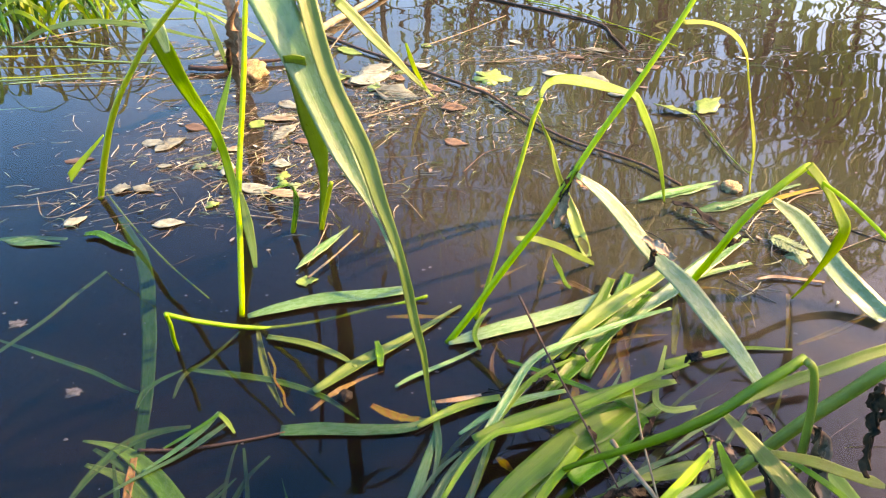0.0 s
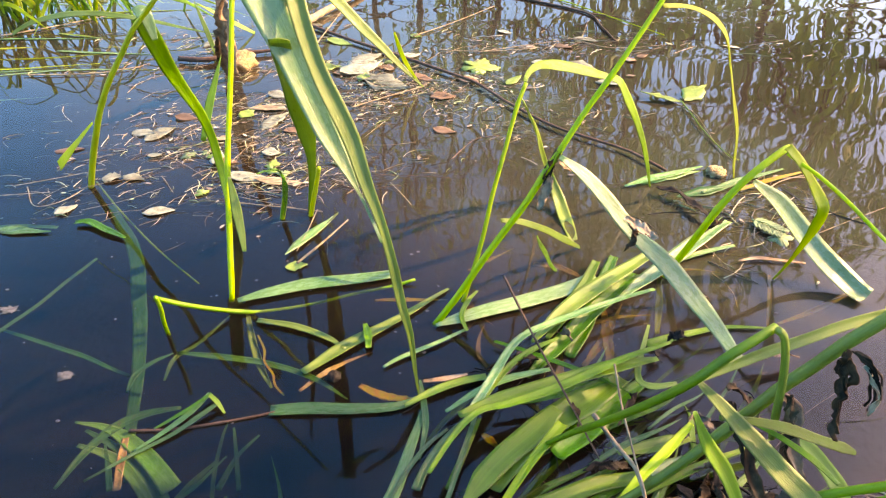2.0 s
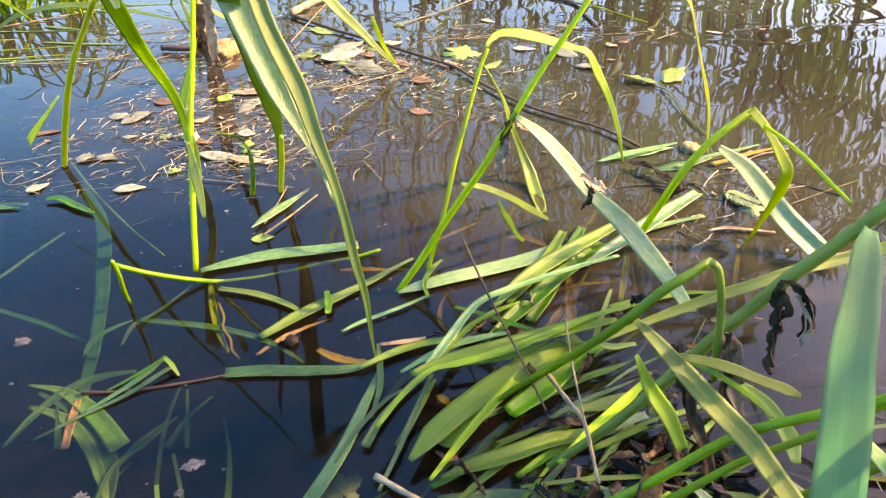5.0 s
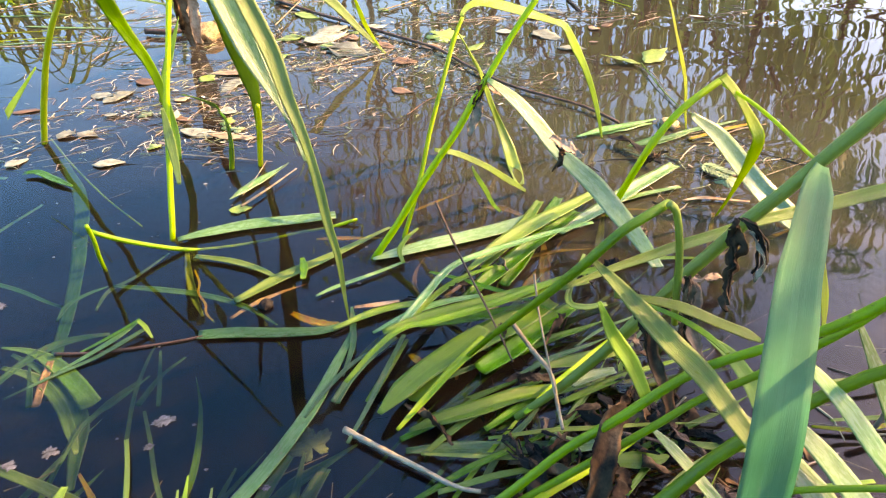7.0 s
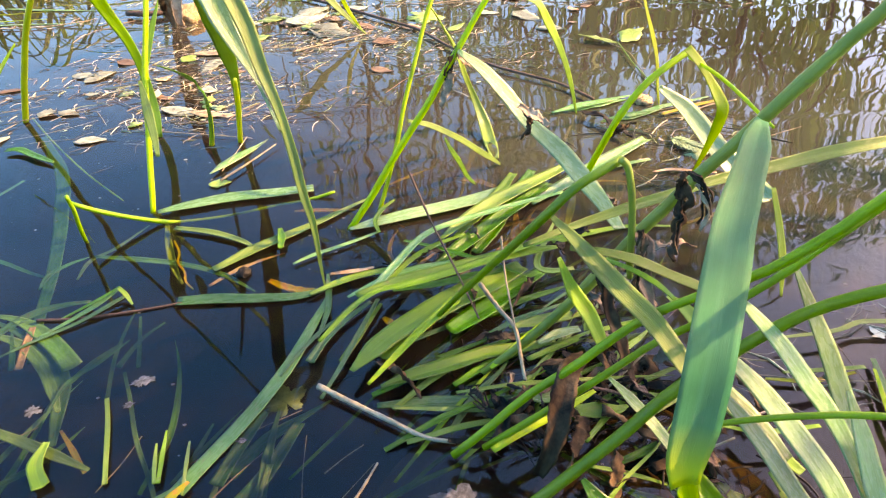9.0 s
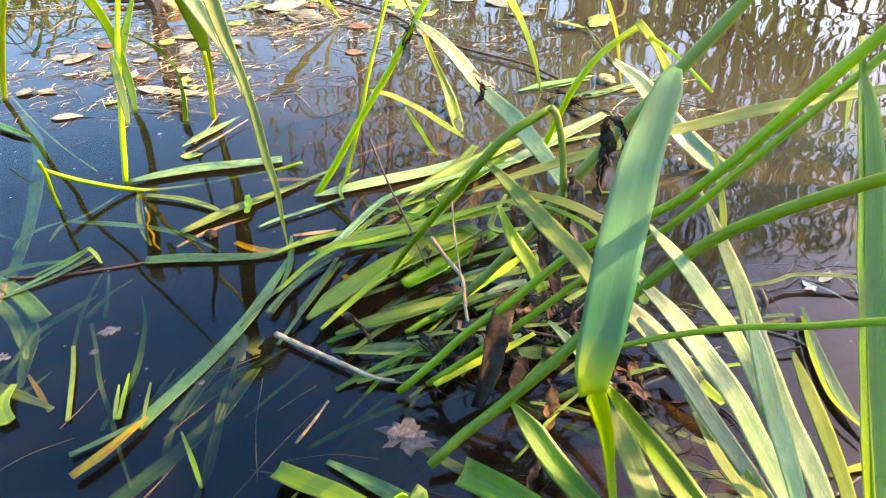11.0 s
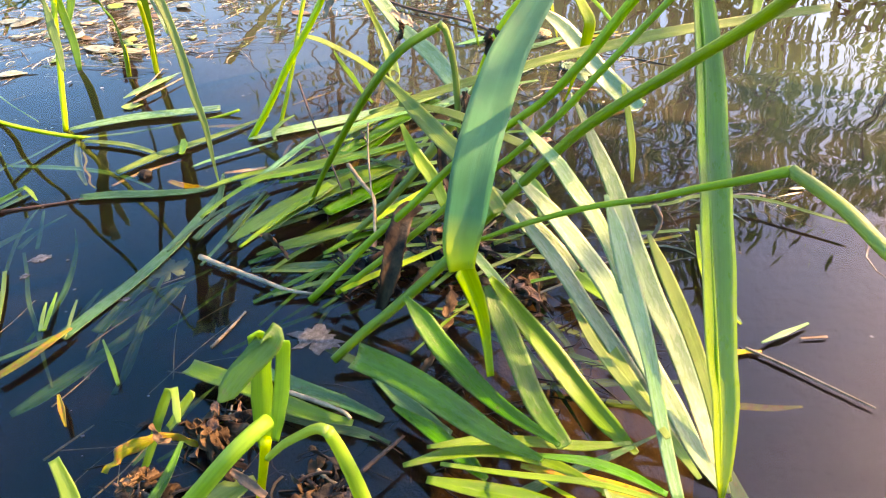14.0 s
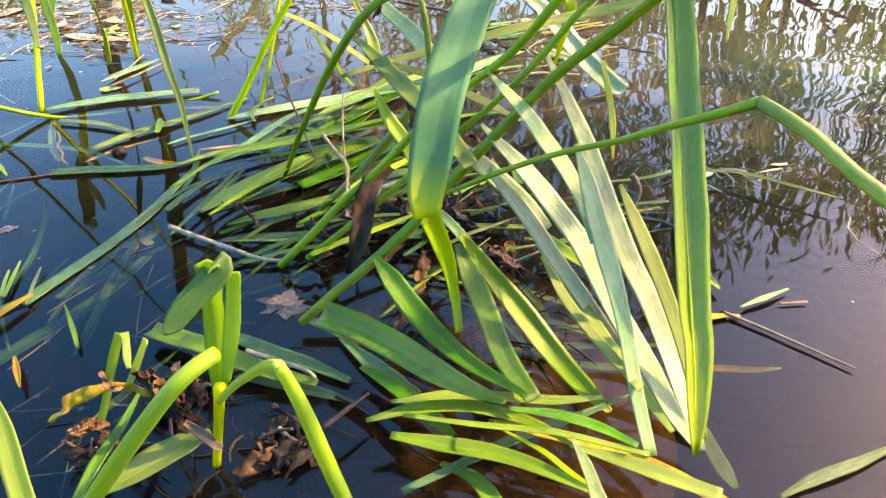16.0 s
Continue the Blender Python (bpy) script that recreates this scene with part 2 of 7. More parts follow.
def water_material():
    """Slow brown water: a clear, rippled skin over silt, with mirrored light painted in."""
    m, nt, out = material("silty_water")
    L = nt.links.new
    coord = nt.nodes.new("ShaderNodeTexCoord")
    place = nt.nodes.new("ShaderNodeSeparateXYZ")
    L(coord.outputs["Object"], place.inputs[0])
    calm = node(nt, "ShaderNodeTexNoise", Scale=1.6, Detail=1.0)
    L(coord.outputs["Object"], calm.inputs["Vector"])
    quiet = ramp(nt, calm.outputs["Fac"], [(0.34, (0.5, 0.5, 0.5)), (0.62, (1, 1, 1))])
    # the reeds stir the water round them; farther out only the long waves are left
    stirred = nt.nodes.new("ShaderNodeMapRange")
    stirred.inputs["From Min"].default_value, stirred.inputs["From Max"].default_value = 0.6, 1.1
    stirred.inputs["To Min"].default_value, stirred.inputs["To Max"].default_value = 1.0, 0.25
    L(place.outputs["Y"], stirred.inputs["Value"])
    # long waves, ripples and wrinkles: stretch, scale and height in metres
    height = None
    for stretch, scale, high, near in (((0.45, 1.5, 1.0), 6.0, 0.0016, False), ((1.0, 1.2, 1.0), 15.0, 0.00045, True), ((1.0, 1.0, 1.0), 44.0, 0.00005, True)):
        mp = nt.nodes.new("ShaderNodeMapping")
        mp.inputs["Scale"].default_value = stretch
        L(coord.outputs["Object"], mp.inputs["Vector"])
        n = node(nt, "ShaderNodeTexNoise", Scale=scale, Detail=0.0, Distortion=0.5)
        L(mp.outputs[0], n.inputs["Vector"])
        layer = times(nt, n.outputs["Fac"], high)
        if near:
            layer = times(nt, layer, stirred.outputs["Result"])
        height = layer if height is None else times(nt, height, layer, "ADD")
    height = times(nt, height, quiet.outputs["Color"])
    b = node(nt, "ShaderNodeBump", Strength=1.0, Distance=1.0)
    L(height, b.inputs["Height"])
    glass = node(nt, "ShaderNodeBsdfPrincipled", Roughness=0.0, IOR=1.33)
    glass.inputs["Transmission Weight"].default_value = 1.0
    glass.inputs["Base Color"].default_value = (0.66, 0.66, 0.46, 1)
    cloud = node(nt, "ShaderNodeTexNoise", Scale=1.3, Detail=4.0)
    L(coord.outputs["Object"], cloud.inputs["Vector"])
    # murk lightens towards +x and +y: silt, plus painted brightness of mirrored sky
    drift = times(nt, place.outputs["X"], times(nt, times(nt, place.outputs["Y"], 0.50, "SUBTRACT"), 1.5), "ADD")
    silt_sheen = nt.nodes.new("ShaderNodeMapRange")
    silt_sheen.inputs["From Min"].default_value, silt_sheen.inputs["From Max"].default_value = -0.40, 0.40
    silt_sheen.inputs["To Min"].default_value, silt_sheen.inputs["To Max"].default_value = -0.42, 0.24
    L(drift, silt_sheen.inputs["Value"])
    murk_tone = times(nt, cloud.outputs["Fac"], silt_sheen.outputs["Result"], "ADD")
    # ends tinted for sky and tree reflections, the middle for brown silt
    silt = ramp(nt, murk_tone, [(0.2, (0.0030, 0.0026, 0.0038)), (0.42, (0.0092, 0.0068, 0.0064)), (0.62, (0.0245, 0.0182, 0.0128)), (0.74, (0.036, 0.0320, 0.0228)), (0.86, (0.042, 0.051, 0.034))])
    murk = node(nt, "ShaderNodeBsdfPrincipled", Roughness=0.0, IOR=1.34)
    L(silt.outputs["Color"], murk.inputs["Base Color"])
    for s in (glass, murk):
        L(b.outputs["Normal"], s.inputs["Normal"])
    mix = nt.nodes.new("ShaderNodeMixShader")
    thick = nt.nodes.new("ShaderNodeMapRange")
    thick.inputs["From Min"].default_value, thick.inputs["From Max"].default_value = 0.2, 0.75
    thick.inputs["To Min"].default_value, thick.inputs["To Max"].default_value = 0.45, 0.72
    L(murk_tone, thick.inputs["Value"])
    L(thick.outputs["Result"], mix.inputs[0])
    L(glass.outputs[0], mix.inputs[1])
    L(murk.outputs[0], mix.inputs[2])
    L(mix.outputs[0], out.inputs["Surface"])
    return m


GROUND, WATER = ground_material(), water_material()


# ---- shaping helpers ----
def link_mesh(name, bm, mat, parent=None, label="", smooth=True):
    me = bpy.data.meshes.new(name)
    bm.to_mesh(me)
    bm.free()
    me.materials.append(mat)
    if smooth:
        me.shade_smooth()
    ob = new(name, me)
    ob.parent = parent
    if label:
        ob["label"] = label
    return ob


def thing(name, label, category, place=(0, 0, 0), group=""):
    ob = new(name)
    ob.location = place
    ob.empty_display_size = 0.02
    return tagged(ob, label, category, group)


def spline(points, steps):
    """A smooth line through the points, evenly stepped (Catmull-Rom)."""
    p = [Vector(q) for q in points]
    p = [2 * p[0] - p[1]] + p + [2 * p[-1] - p[-2]]
    line = []
    for k in range(1, len(p) - 2):
        a, b, c, d = p[k - 1:k + 3]
        for i in range(12):
            t = i / 12
            line.append(0.5 * (2 * b + (c - a) * t + (2 * a - 5 * b + 4 * c - d) * t * t + (3 * b - a - 3 * c + d) * t ** 3))
    line.append(p[-2])
    s = [0.0]
    for q, r in zip(line, line[1:]):
        s.append(s[-1] + (r - q).length)
    res, j = [], 0
    for i in range(steps + 1):
        want = s[-1] * i / steps
        while j < len(s) - 2 and s[j + 1] < want:
            j += 1
        f = (want - s[j]) / max(1e-9, s[j + 1] - s[j])
        res.append(line[j].lerp(line[j + 1], min(1.0, f)))
    return res, s[-1]


def stations(points):
    """Where the points lie along their line, as shares of its length."""
    steps = [0.0]
    for p, q in zip(points, points[1:]):
        steps.append(steps[-1] + (Vector(q) - Vector(p)).length)
    return [k / steps[-1] for k in steps]


UP, FACING = Vector((0, 0, 1)), Vector((0.1, -0.62, 0.78))


def strip(points, width, face=FACING, cut=False, fold=0.2, thick=0.0007, twist=0.0, wave=0.0, seed=0, base=0.65, tip=0.88, ragged=0.0):
    """A reed leaf: a keeled, tapering strip of real thickness along the points, from its foot to its tip, with UVs."""
    rnd = random.Random(seed)
    widths = [p[3] for p in points] if width is None else None
    points = [p[:3] for p in points]
    line, length = spline(points, max(10, min(36, int(6 + 4 * len(points)))) + (14 if ragged else 0))
    if widths:
        shares, width = stations(points), max(widths)
    n = len(line) - 1
    bm = bmesh.new()
    layer = bm.loops.layers.uv.new("uv")
    across = (-1.0, -0.7, -0.3, 0.0, 0.3, 0.7, 1.0)
    rings, phase = [], rnd.uniform(0, 6)
    side = None
    # a living leaf is never quite straight
    sway = min(0.0016, 0.012 * length)
    line = [q + Vector((noise.noise(q * 17 + Vector((seed, 0, 0))), noise.noise(q * 17 + Vector((0, seed, 5))), 0.4 * noise.noise(q * 17 + Vector((9, 0, seed))))) * sway for q in line]
    for i, q in enumerate(line):
        tan = (line[min(i + 1, n)] - line[max(i - 1, 0)]).normalized()
        want = tan.cross(face)
        if want.length < 0.25 and side is not None:
            want = side - tan * side.dot(tan)
        want.normalize()
        if side is not None and want.dot(side) < 0:
            want = -want
        side = want if side is None else (side * 0.35 + want * 0.65).normalized()
        s = i / n
        if twist:
            side_now = Matrix.Rotation(radians(twist * s), 3, tan) @ side
        else:
            side_now = side
        normal = side_now.cross(tan).normalized()
        if widths:
            w = max(float(np.interp(s, shares, widths)), 0.0004)
        elif cut:
            w = width * (base + (1 - base) * min(1, s / 0.25)) * (1 - (1 - tip) * s ** 3)
        else:
            w = width * (base + (1 - base) * min(1, s / 0.3)) * max(0.03, 1 - max(0.0, (s - 0.35) / 0.65) ** 1.7)
        w *= 1 + 0.04 * math.sin(9 * s + phase)
        if ragged:
            w *= 1 + ragged * (noise.noise(Vector((s * 6, seed, 1))) + 0.8 * noise.noise(Vector((s * 17, seed, 4))))
            w = max(w, 0.12 * width)
        ring = []
        for lay in (0, 1):
            for u in across:
                lift = fold * 0.8 * abs(u) ** 1.3 * w * 0.5 + wave * math.sin(14 * s + 2.2 * u + phase) * abs(u)
                th = thick * (1.6 - abs(u)) * (0.5 if lay == 0 else -0.5)
                v = q + side_now * (u * w * 0.5) + normal * (lift + th)
                if ragged and abs(u) > 0.4:
                    v = v + side_now * (u * w * ragged * 0.7 * noise.noise(Vector((s * 23 + u * 5, seed, 8)))) + normal * (w * ragged * noise.noise(Vector((s * 8 + u * 3, seed, 2))))
                if wave:
                    v = v + Vector((noise.noise(v * 140), noise.noise(v * 140 + UP * 9), noise.noise(v * 140 - UP * 9))) * wave * 1.3
                ring.append(bm.verts.new(v))
        rings.append(ring)
    ids = list(range(7)) + list(range(13, 6, -1))
    us = [0.5 + 0.5 * u for u in across] + [0.5 + 0.5 * u for u in reversed(across)]
    for i in range(n):
        for k in range(14):
            j = (k + 1) % 14
            fc = bm.faces.new((rings[i][ids[k]], rings[i + 1][ids[k]], rings[i + 1][ids[j]], rings[i][ids[j]]))
            for lp, (uu, vv) in zip(fc.loops, ((us[k], i), (us[k], i + 1), (us[j], i + 1), (us[j], i))):
                lp[layer].uv = (uu, vv / n * length * 10)
    for ring, flip in ((rings[0], True), (rings[-1], False)):
        loop = [ring[k] for k in ids]
        bm.faces.new(loop[::-1] if flip else loop)
    bmesh.ops.recalc_face_normals(bm, faces=bm.faces)
    return bm


def rod(points, r0, r1, sides=8, nodes=(), steps=None, rough=0.0, seed=0):
    """A round stem or twig along the points, with swollen nodes at the given shares of its length."""
    rnd = random.Random(seed)
    widths = [p[3] for p in points] if r0 is None else None
    points = [p[:3] for p in points]
    line, length = spline(points, steps or max(10, min(40, 6 * len(points))))
    shares = stations(points)
    n = len(line) - 1
    bm = bmesh.new()
    layer = bm.loops.layers.uv.new("uv")
    side, rings = Vector((1, 0.1, 0.2)), []
    for i, q in enumerate(line):
        tan = (line[min(i + 1, n)] - line[max(i - 1, 0)]).normalized()
        side = (side - tan * side.dot(tan)).normalized()
        up = tan.cross(side)
        s = i / n
        r = 0.5 * float(np.interp(s, shares, widths)) if widths else r0 + (r1 - r0) * s
        for nd in nodes:
            r *= 1 + 0.14 * math.exp(-((s - nd) * n / 0.7) ** 2)
        r *= 1 + rough * rnd.uniform(-1, 1)
        rings.append([bm.verts.new(q + (side * math.cos(2 * math.pi * k / sides) + up * math.sin(2 * math.pi * k / sides)) * r) for k in range(sides)])
    for i in range(n):
        for k in range(sides):
            j = (k + 1) % sides
            fc = bm.faces.new((rings[i][k], rings[i][j], rings[i + 1][j], rings[i + 1][k]))
            for lp, (uu, vv) in zip(fc.loops, ((k, i), (k + 1, i), (k + 1, i + 1), (k, i + 1))):
                lp[layer].uv = (uu / sides, vv / n * length * 10)
    bm.faces.new(rings[0][::-1])
    bm.faces.new(rings[-1])
    return bm


def blade(parent, points, width, mat=LEAF, name="leaf", face=FACING, label="", **how):
    """A leaf: a part of its plant, or, with no parent given, a mesh that stands alone."""
    blade.count += 1
    return link_mesh(name, strip(points, width, face, seed=blade.count, **how), mat, parent, label)


blade.count = 0


def stalk(parent, points, width, mat=STEM, name="stem", label="", nodes=(0.35, 0.7)):
    stalk.count += 1
    return link_mesh(name, rod(points, width and width * 0.5, width and width * 0.4, nodes=nodes, seed=stalk.count), mat, parent, label)


stalk.count = 0


def shred(parent, points, width, label="dark crumpled rotten sheath"):
    """A rotten sheath: a few narrow, crumpled, torn ribbons that hang together."""
    blade.count += 1
    rnd = random.Random(blade.count)
    bm = bmesh.new()
    for k in range(4):
        off = Vector((rnd.gauss(0, 0.3), rnd.gauss(0, 0.3), rnd.gauss(0, 0.2))) * width
        cut = rnd.uniform(0.45, 1.0)
        line, length = spline(points, 9)
        line = line[:max(4, int(10 * cut))]
        line = [q + off * (0.3 + 0.7 * i / len(line)) + Vector((rnd.gauss(0, 1), rnd.gauss(0, 1), rnd.gauss(0, 0.6))) * width * 0.11 for i, q in enumerate(line)]
        piece = strip(line, width * rnd.uniform(0.28, 0.6), Vector((rnd.gauss(0, 1), rnd.gauss(-0.5, 1), 0.6)), cut=True, fold=rnd.uniform(0.6, 1.6), twist=rnd.uniform(-200, 200), wave=width * 0.09, seed=blade.count + k * 31, base=0.4, tip=0.3, ragged=0.5)
        me = bpy.data.meshes.new("piece")
        piece.to_mesh(me)
        piece.free()
        bm.from_mesh(me)
        bpy.data.meshes.remove(me)
    return link_mesh("rotten_sheath", bm, DEAD, parent, label)


def adrift(points, width, label, mat=LEAF_WET, face=UP, fold=0.42, group="floating reed leaves", name="floating_reed_leaf", **how):
    """A loose leaf lying on or in the water."""
    return tagged(blade(None, points, width, mat, name, face, fold=fold, **how), label, "leaf", group)


def twig(points, width, label, mat=STRAW, name="twig", category="twig", group="drifting twigs and straws"):
    stalk.count += 1
    n = stalk.count
    return tagged(link_mesh(name, rod(points, width * 0.5, width * 0.3, 6, nodes=(0.3, 0.62), rough=0.12, seed=n), mat), label, category, group)


# ---- ground, water ----
def ground_height(x, y):
    """Bed of the river, its near bank behind the camera and the far bank beyond."""
    d = 0.30 + 0.05 * noise.noise((x * 1.3, y * 1.3, 0.0)) + 0.02 * noise.noise((x * 6, y * 6, 3.0))
    near = max(0.0, min(1.0, (-0.42 - y + 0.15 * noise.noise((x, 0, 7))) / 0.9))
    far = max(0.0, min(1.0, (y - 13.0) / 3.0))
    side = max(0.0, min(1.0, (abs(x) - 45.0) / 30.0))
    rise = max(near, far, side)
    return -d + (d + 0.45 + 0.25 * noise.noise((x * 0.3, y * 0.3, 1))) * rise * rise * (3 - 2 * rise)


def ground_sheet():
    bm = bmesh.new()
    xs = [-600, -300, -140, -80, -60, -45, -30, -20, -12, -8, -5] + [k * 0.12 for k in range(-30, 31)] + [5, 8, 12, 20, 30, 45, 60, 80, 140, 300, 600]
    ys = [-600, -300, -140, -60, -30, -15, -8, -4, -2.5] + [k * 0.12 for k in range(-16, 32)] + [4.5, 6, 8, 10, 11.5, 13, 13.8, 14.6, 15.3, 16, 20, 30, 60, 140, 300, 600]
    grid = [[bm.verts.new((x, y, ground_height(x, y))) for x in xs] for y in ys]
    for j in range(len(ys) - 1):
        for i in range(len(xs) - 1):
            bm.faces.new((grid[j][i], grid[j][i + 1], grid[j + 1][i + 1], grid[j + 1][i]))
    return bm


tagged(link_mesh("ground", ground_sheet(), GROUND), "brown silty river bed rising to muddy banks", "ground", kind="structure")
bm = bmesh.new()
xs, ys = [-90, -20, -6, -2, 0, 2, 6, 20, 90], [-3, -1, 0, 1, 2, 4, 8, 14, 17]
grid = [[bm.verts.new((x, y, 0)) for x in xs] for y in ys]
for j in range(len(ys) - 1):
    for i in range(len(xs) - 1):
        bm.faces.new((grid[j][i], grid[j][i + 1], grid[j + 1][i + 1], grid[j + 1][i]))
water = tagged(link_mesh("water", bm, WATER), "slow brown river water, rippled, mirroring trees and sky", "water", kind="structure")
water.visible_shadow = False


# the silt bank in which the clump is rooted
SILT = plain_material("ochre_silt", [(0.3, (0.014, 0.008, 0.004)), (0.7, (0.045, 0.026, 0.010))], 30, 0.9, 0.5, 0.004, gloss=0.0)
bm = bmesh.new()
bmesh.ops.create_grid(bm, x_segments=40, y_segments=40, size=0.3)
for v in bm.verts:
    far = v.co.length / 0.3
    v.co.z = -0.055 - 0.42 * min(1.5, far * far) + 0.02 * noise.noise(v.co * 14)
silt = tagged(link_mesh("silt_bank", bm, SILT), "ochre silt bank under the clump of reeds", "silt", kind="structure")
silt.matrix_world = pose(0.22, 0.20, 0)


# ---- reeds ----

# reeds in the open water, beyond the clump

plant = thing("reed_plant", "slender green reed leaning over the water, small torn leaf", "reed", (-0.5, 0.806, -0.003), "reed plants")
stalk(plant, [(0, 0, 0, 0.0082), (0.03, -0.019, 0.059, 0.0085), (0.057, -0.036, 0.106, 0.0081), (0.082, -0.053, 0.146, 0.0071), (0.115, -0.074, 0.191, 0.0067), (0.149, -0.094, 0.23, 0.0063), (0.181, -0.116, 0.266, 0.0060), (0.21, -0.134, 0.292, 0.0052), (0.238, -0.154, 0.317, 0.0049), (0.27, -0.176, 0.343, 0.0042), (0.323, -0.215, 0.388, 0.0038)], None, STEM)
blade(plant, [(0.092, -0.098, 0.15, 0.0027), (0.066, -0.09, 0.126, 0.0069), (0.042, -0.083, 0.103, 0.0113), (0.019, -0.078, 0.081, 0.0144)], None, LEAF_YELLOW, cut=True)

plant = thing("reed_plant", "young reed with one long leaf folded over at its top", "reed", (-0.284, 0.744, -0.002), "reed plants")
blade(plant, [(0, 0, 0, 0.0062), (-0.003, 0.015, 0.027, 0.0108), (-0.007, 0.026, 0.056, 0.0115), (-0.011, 0.033, 0.088, 0.0105), (-0.019, 0.033, 0.124, 0.0125), (-0.028, 0.025, 0.159, 0.0156), (-0.034, 0.011, 0.198, 0.0184), (-0.035, -0.01, 0.237, 0.0200), (-0.032, -0.035, 0.274, 0.0189)], None, LEAF)
blade(plant, [(-0.033, -0.041, 0.277, 0.0157), (-0.026, -0.038, 0.279, 0.0169), (-0.022, -0.039, 0.27, 0.0134), (-0.018, -0.043, 0.251, 0.0062)], None, LEAF_PALE)

plant = thing("reed_plant", "upright green reed stem standing in the water", "reed", (-0.233, 0.552, -0.004), "reed plants")
stalk(plant, [(0, 0, 0, 0.0064), (0, 0.014, 0.02, 0.0071), (0, 0.024, 0.037, 0.0071), (0, 0.045, 0.069, 0.0070), (0.001, 0.067, 0.108, 0.0070), (0.003, 0.089, 0.146, 0.0063), (0.008, 0.113, 0.189, 0.0062), (0.013, 0.135, 0.232, 0.0062), (0.017, 0.153, 0.27, 0.0055), (0.02, 0.166, 0.298, 0.0054), (0.024, 0.179, 0.326, 0.0054), (0.036, 0.221, 0.417, 0.0050)], None, STEM)
blade(plant, [(0.035, -0.018, 0.086, 0.0036), (0.033, -0.008, 0.106, 0.0083), (0.03, 0.001, 0.126, 0.0106), (0.028, 0.008, 0.144, 0.0070), (0.026, 0.013, 0.158, 0.0029)], None, LEAF)

plant = thing("reed_plant", "short dark reed leaf curling out of the drift litter", "reed", (-0.206, 0.721, -0.002), "reed plants")
blade(plant, [(0, 0, 0, 0.0077), (0.015, -0.026, 0.045, 0.0116), (0.03, -0.062, 0.093, 0.0135), (0.036, -0.101, 0.129, 0.0114), (0.041, -0.148, 0.16, 0.0070), (0.048, -0.217, 0.195, 0.0021)], None, LEAF_DARK)
stalk(plant, [(0, -0.003, -0.002, 0.0069), (0.009, -0.015, 0.028, 0.0067), (0.016, -0.026, 0.054, 0.0051)], None, STEM, nodes=())

plant = thing("reed_plant", "young reed with a broad sunlit green leaf", "reed", (-0.169, 0.729, -0.002), "reed plants")
blade(plant, [(0, 0, 0, 0.0070), (0.011, -0.011, 0.057, 0.0081), (0.019, -0.027, 0.107, 0.0119), (0.021, -0.045, 0.141, 0.0201), (0.024, -0.074, 0.184, 0.0239), (0.029, -0.114, 0.23, 0.0219), (0.037, -0.159, 0.271, 0.0189), (0.045, -0.203, 0.311, 0.0174)], None, LEAF)
stalk(plant, [(0, -0.003, -0.002, 0.0070), (0.026, -0.061, 0.081, 0.0062), (0.042, -0.105, 0.131, 0.0051)], None, STEM, nodes=(0.5,))

plant = thing("reed_plant", "long hanging double reed leaf, its tip touching the water", "reed", (-0.153, 0.562, 0.363), "reed plants")
blade(plant, [(0, 0, 0, 0.0341), (0.014, -0.009, -0.031, 0.0340), (0.03, -0.02, -0.065, 0.0298), (0.043, -0.034, -0.097, 0.0244), (0.061, -0.052, -0.133, 0.0198), (0.076, -0.066, -0.158, 0.0119), (0.087, -0.079, -0.178, 0.0030), (0.108, -0.105, -0.216, 0.0028)], None, LEAF_PALE, fold=0.35)
blade(plant, [(0.035, 0.004, -0.01, 0.0160), (0.045, -0.018, -0.045, 0.0156), (0.059, -0.038, -0.082, 0.0153), (0.071, -0.051, -0.108, 0.0169), (0.085, -0.064, -0.138, 0.0166), (0.095, -0.078, -0.169, 0.0129), (0.104, -0.088, -0.193, 0.0095), (0.111, -0.097, -0.217, 0.0086), (0.118, -0.109, -0.247, 0.0092), (0.124, -0.122, -0.277, 0.0083), (0.13, -0.132, -0.303, 0.0063), (0.134, -0.145, -0.335, 0.0037), (0.137, -0.155, -0.36, 0.0016), (0.142, -0.174, -0.406, 0.0015)], None, LEAF, fold=0.5)

plant = thing("reed_plant", "thin reed leaf slanting out of the floating drift", "reed", (-0.021, 1.139, 0.003), "reed plants")
blade(plant, [(0, 0, 0, 0.0031), (-0.039, 0.013, 0.034, 0.0104), (-0.069, 0.022, 0.063, 0.0154), (-0.108, 0.033, 0.101, 0.0203), (-0.143, 0.04, 0.139, 0.0220), (-0.168, 0.044, 0.164, 0.0218)], None, LEAF)
blade(plant, [(-0.006, 0.01, 0, 0.0032), (-0.03, 0.001, 0.046, 0.0082), (-0.04, -0.006, 0.077, 0.0090), (-0.047, -0.013, 0.106, 0.0039)], None, LEAF_YELLOW)

plant = thing("reed_plant", "tall slanting green reed with bent leaves and rotten sheath", "reed", (-0.001, 0.508, -0.004), "reed plants")
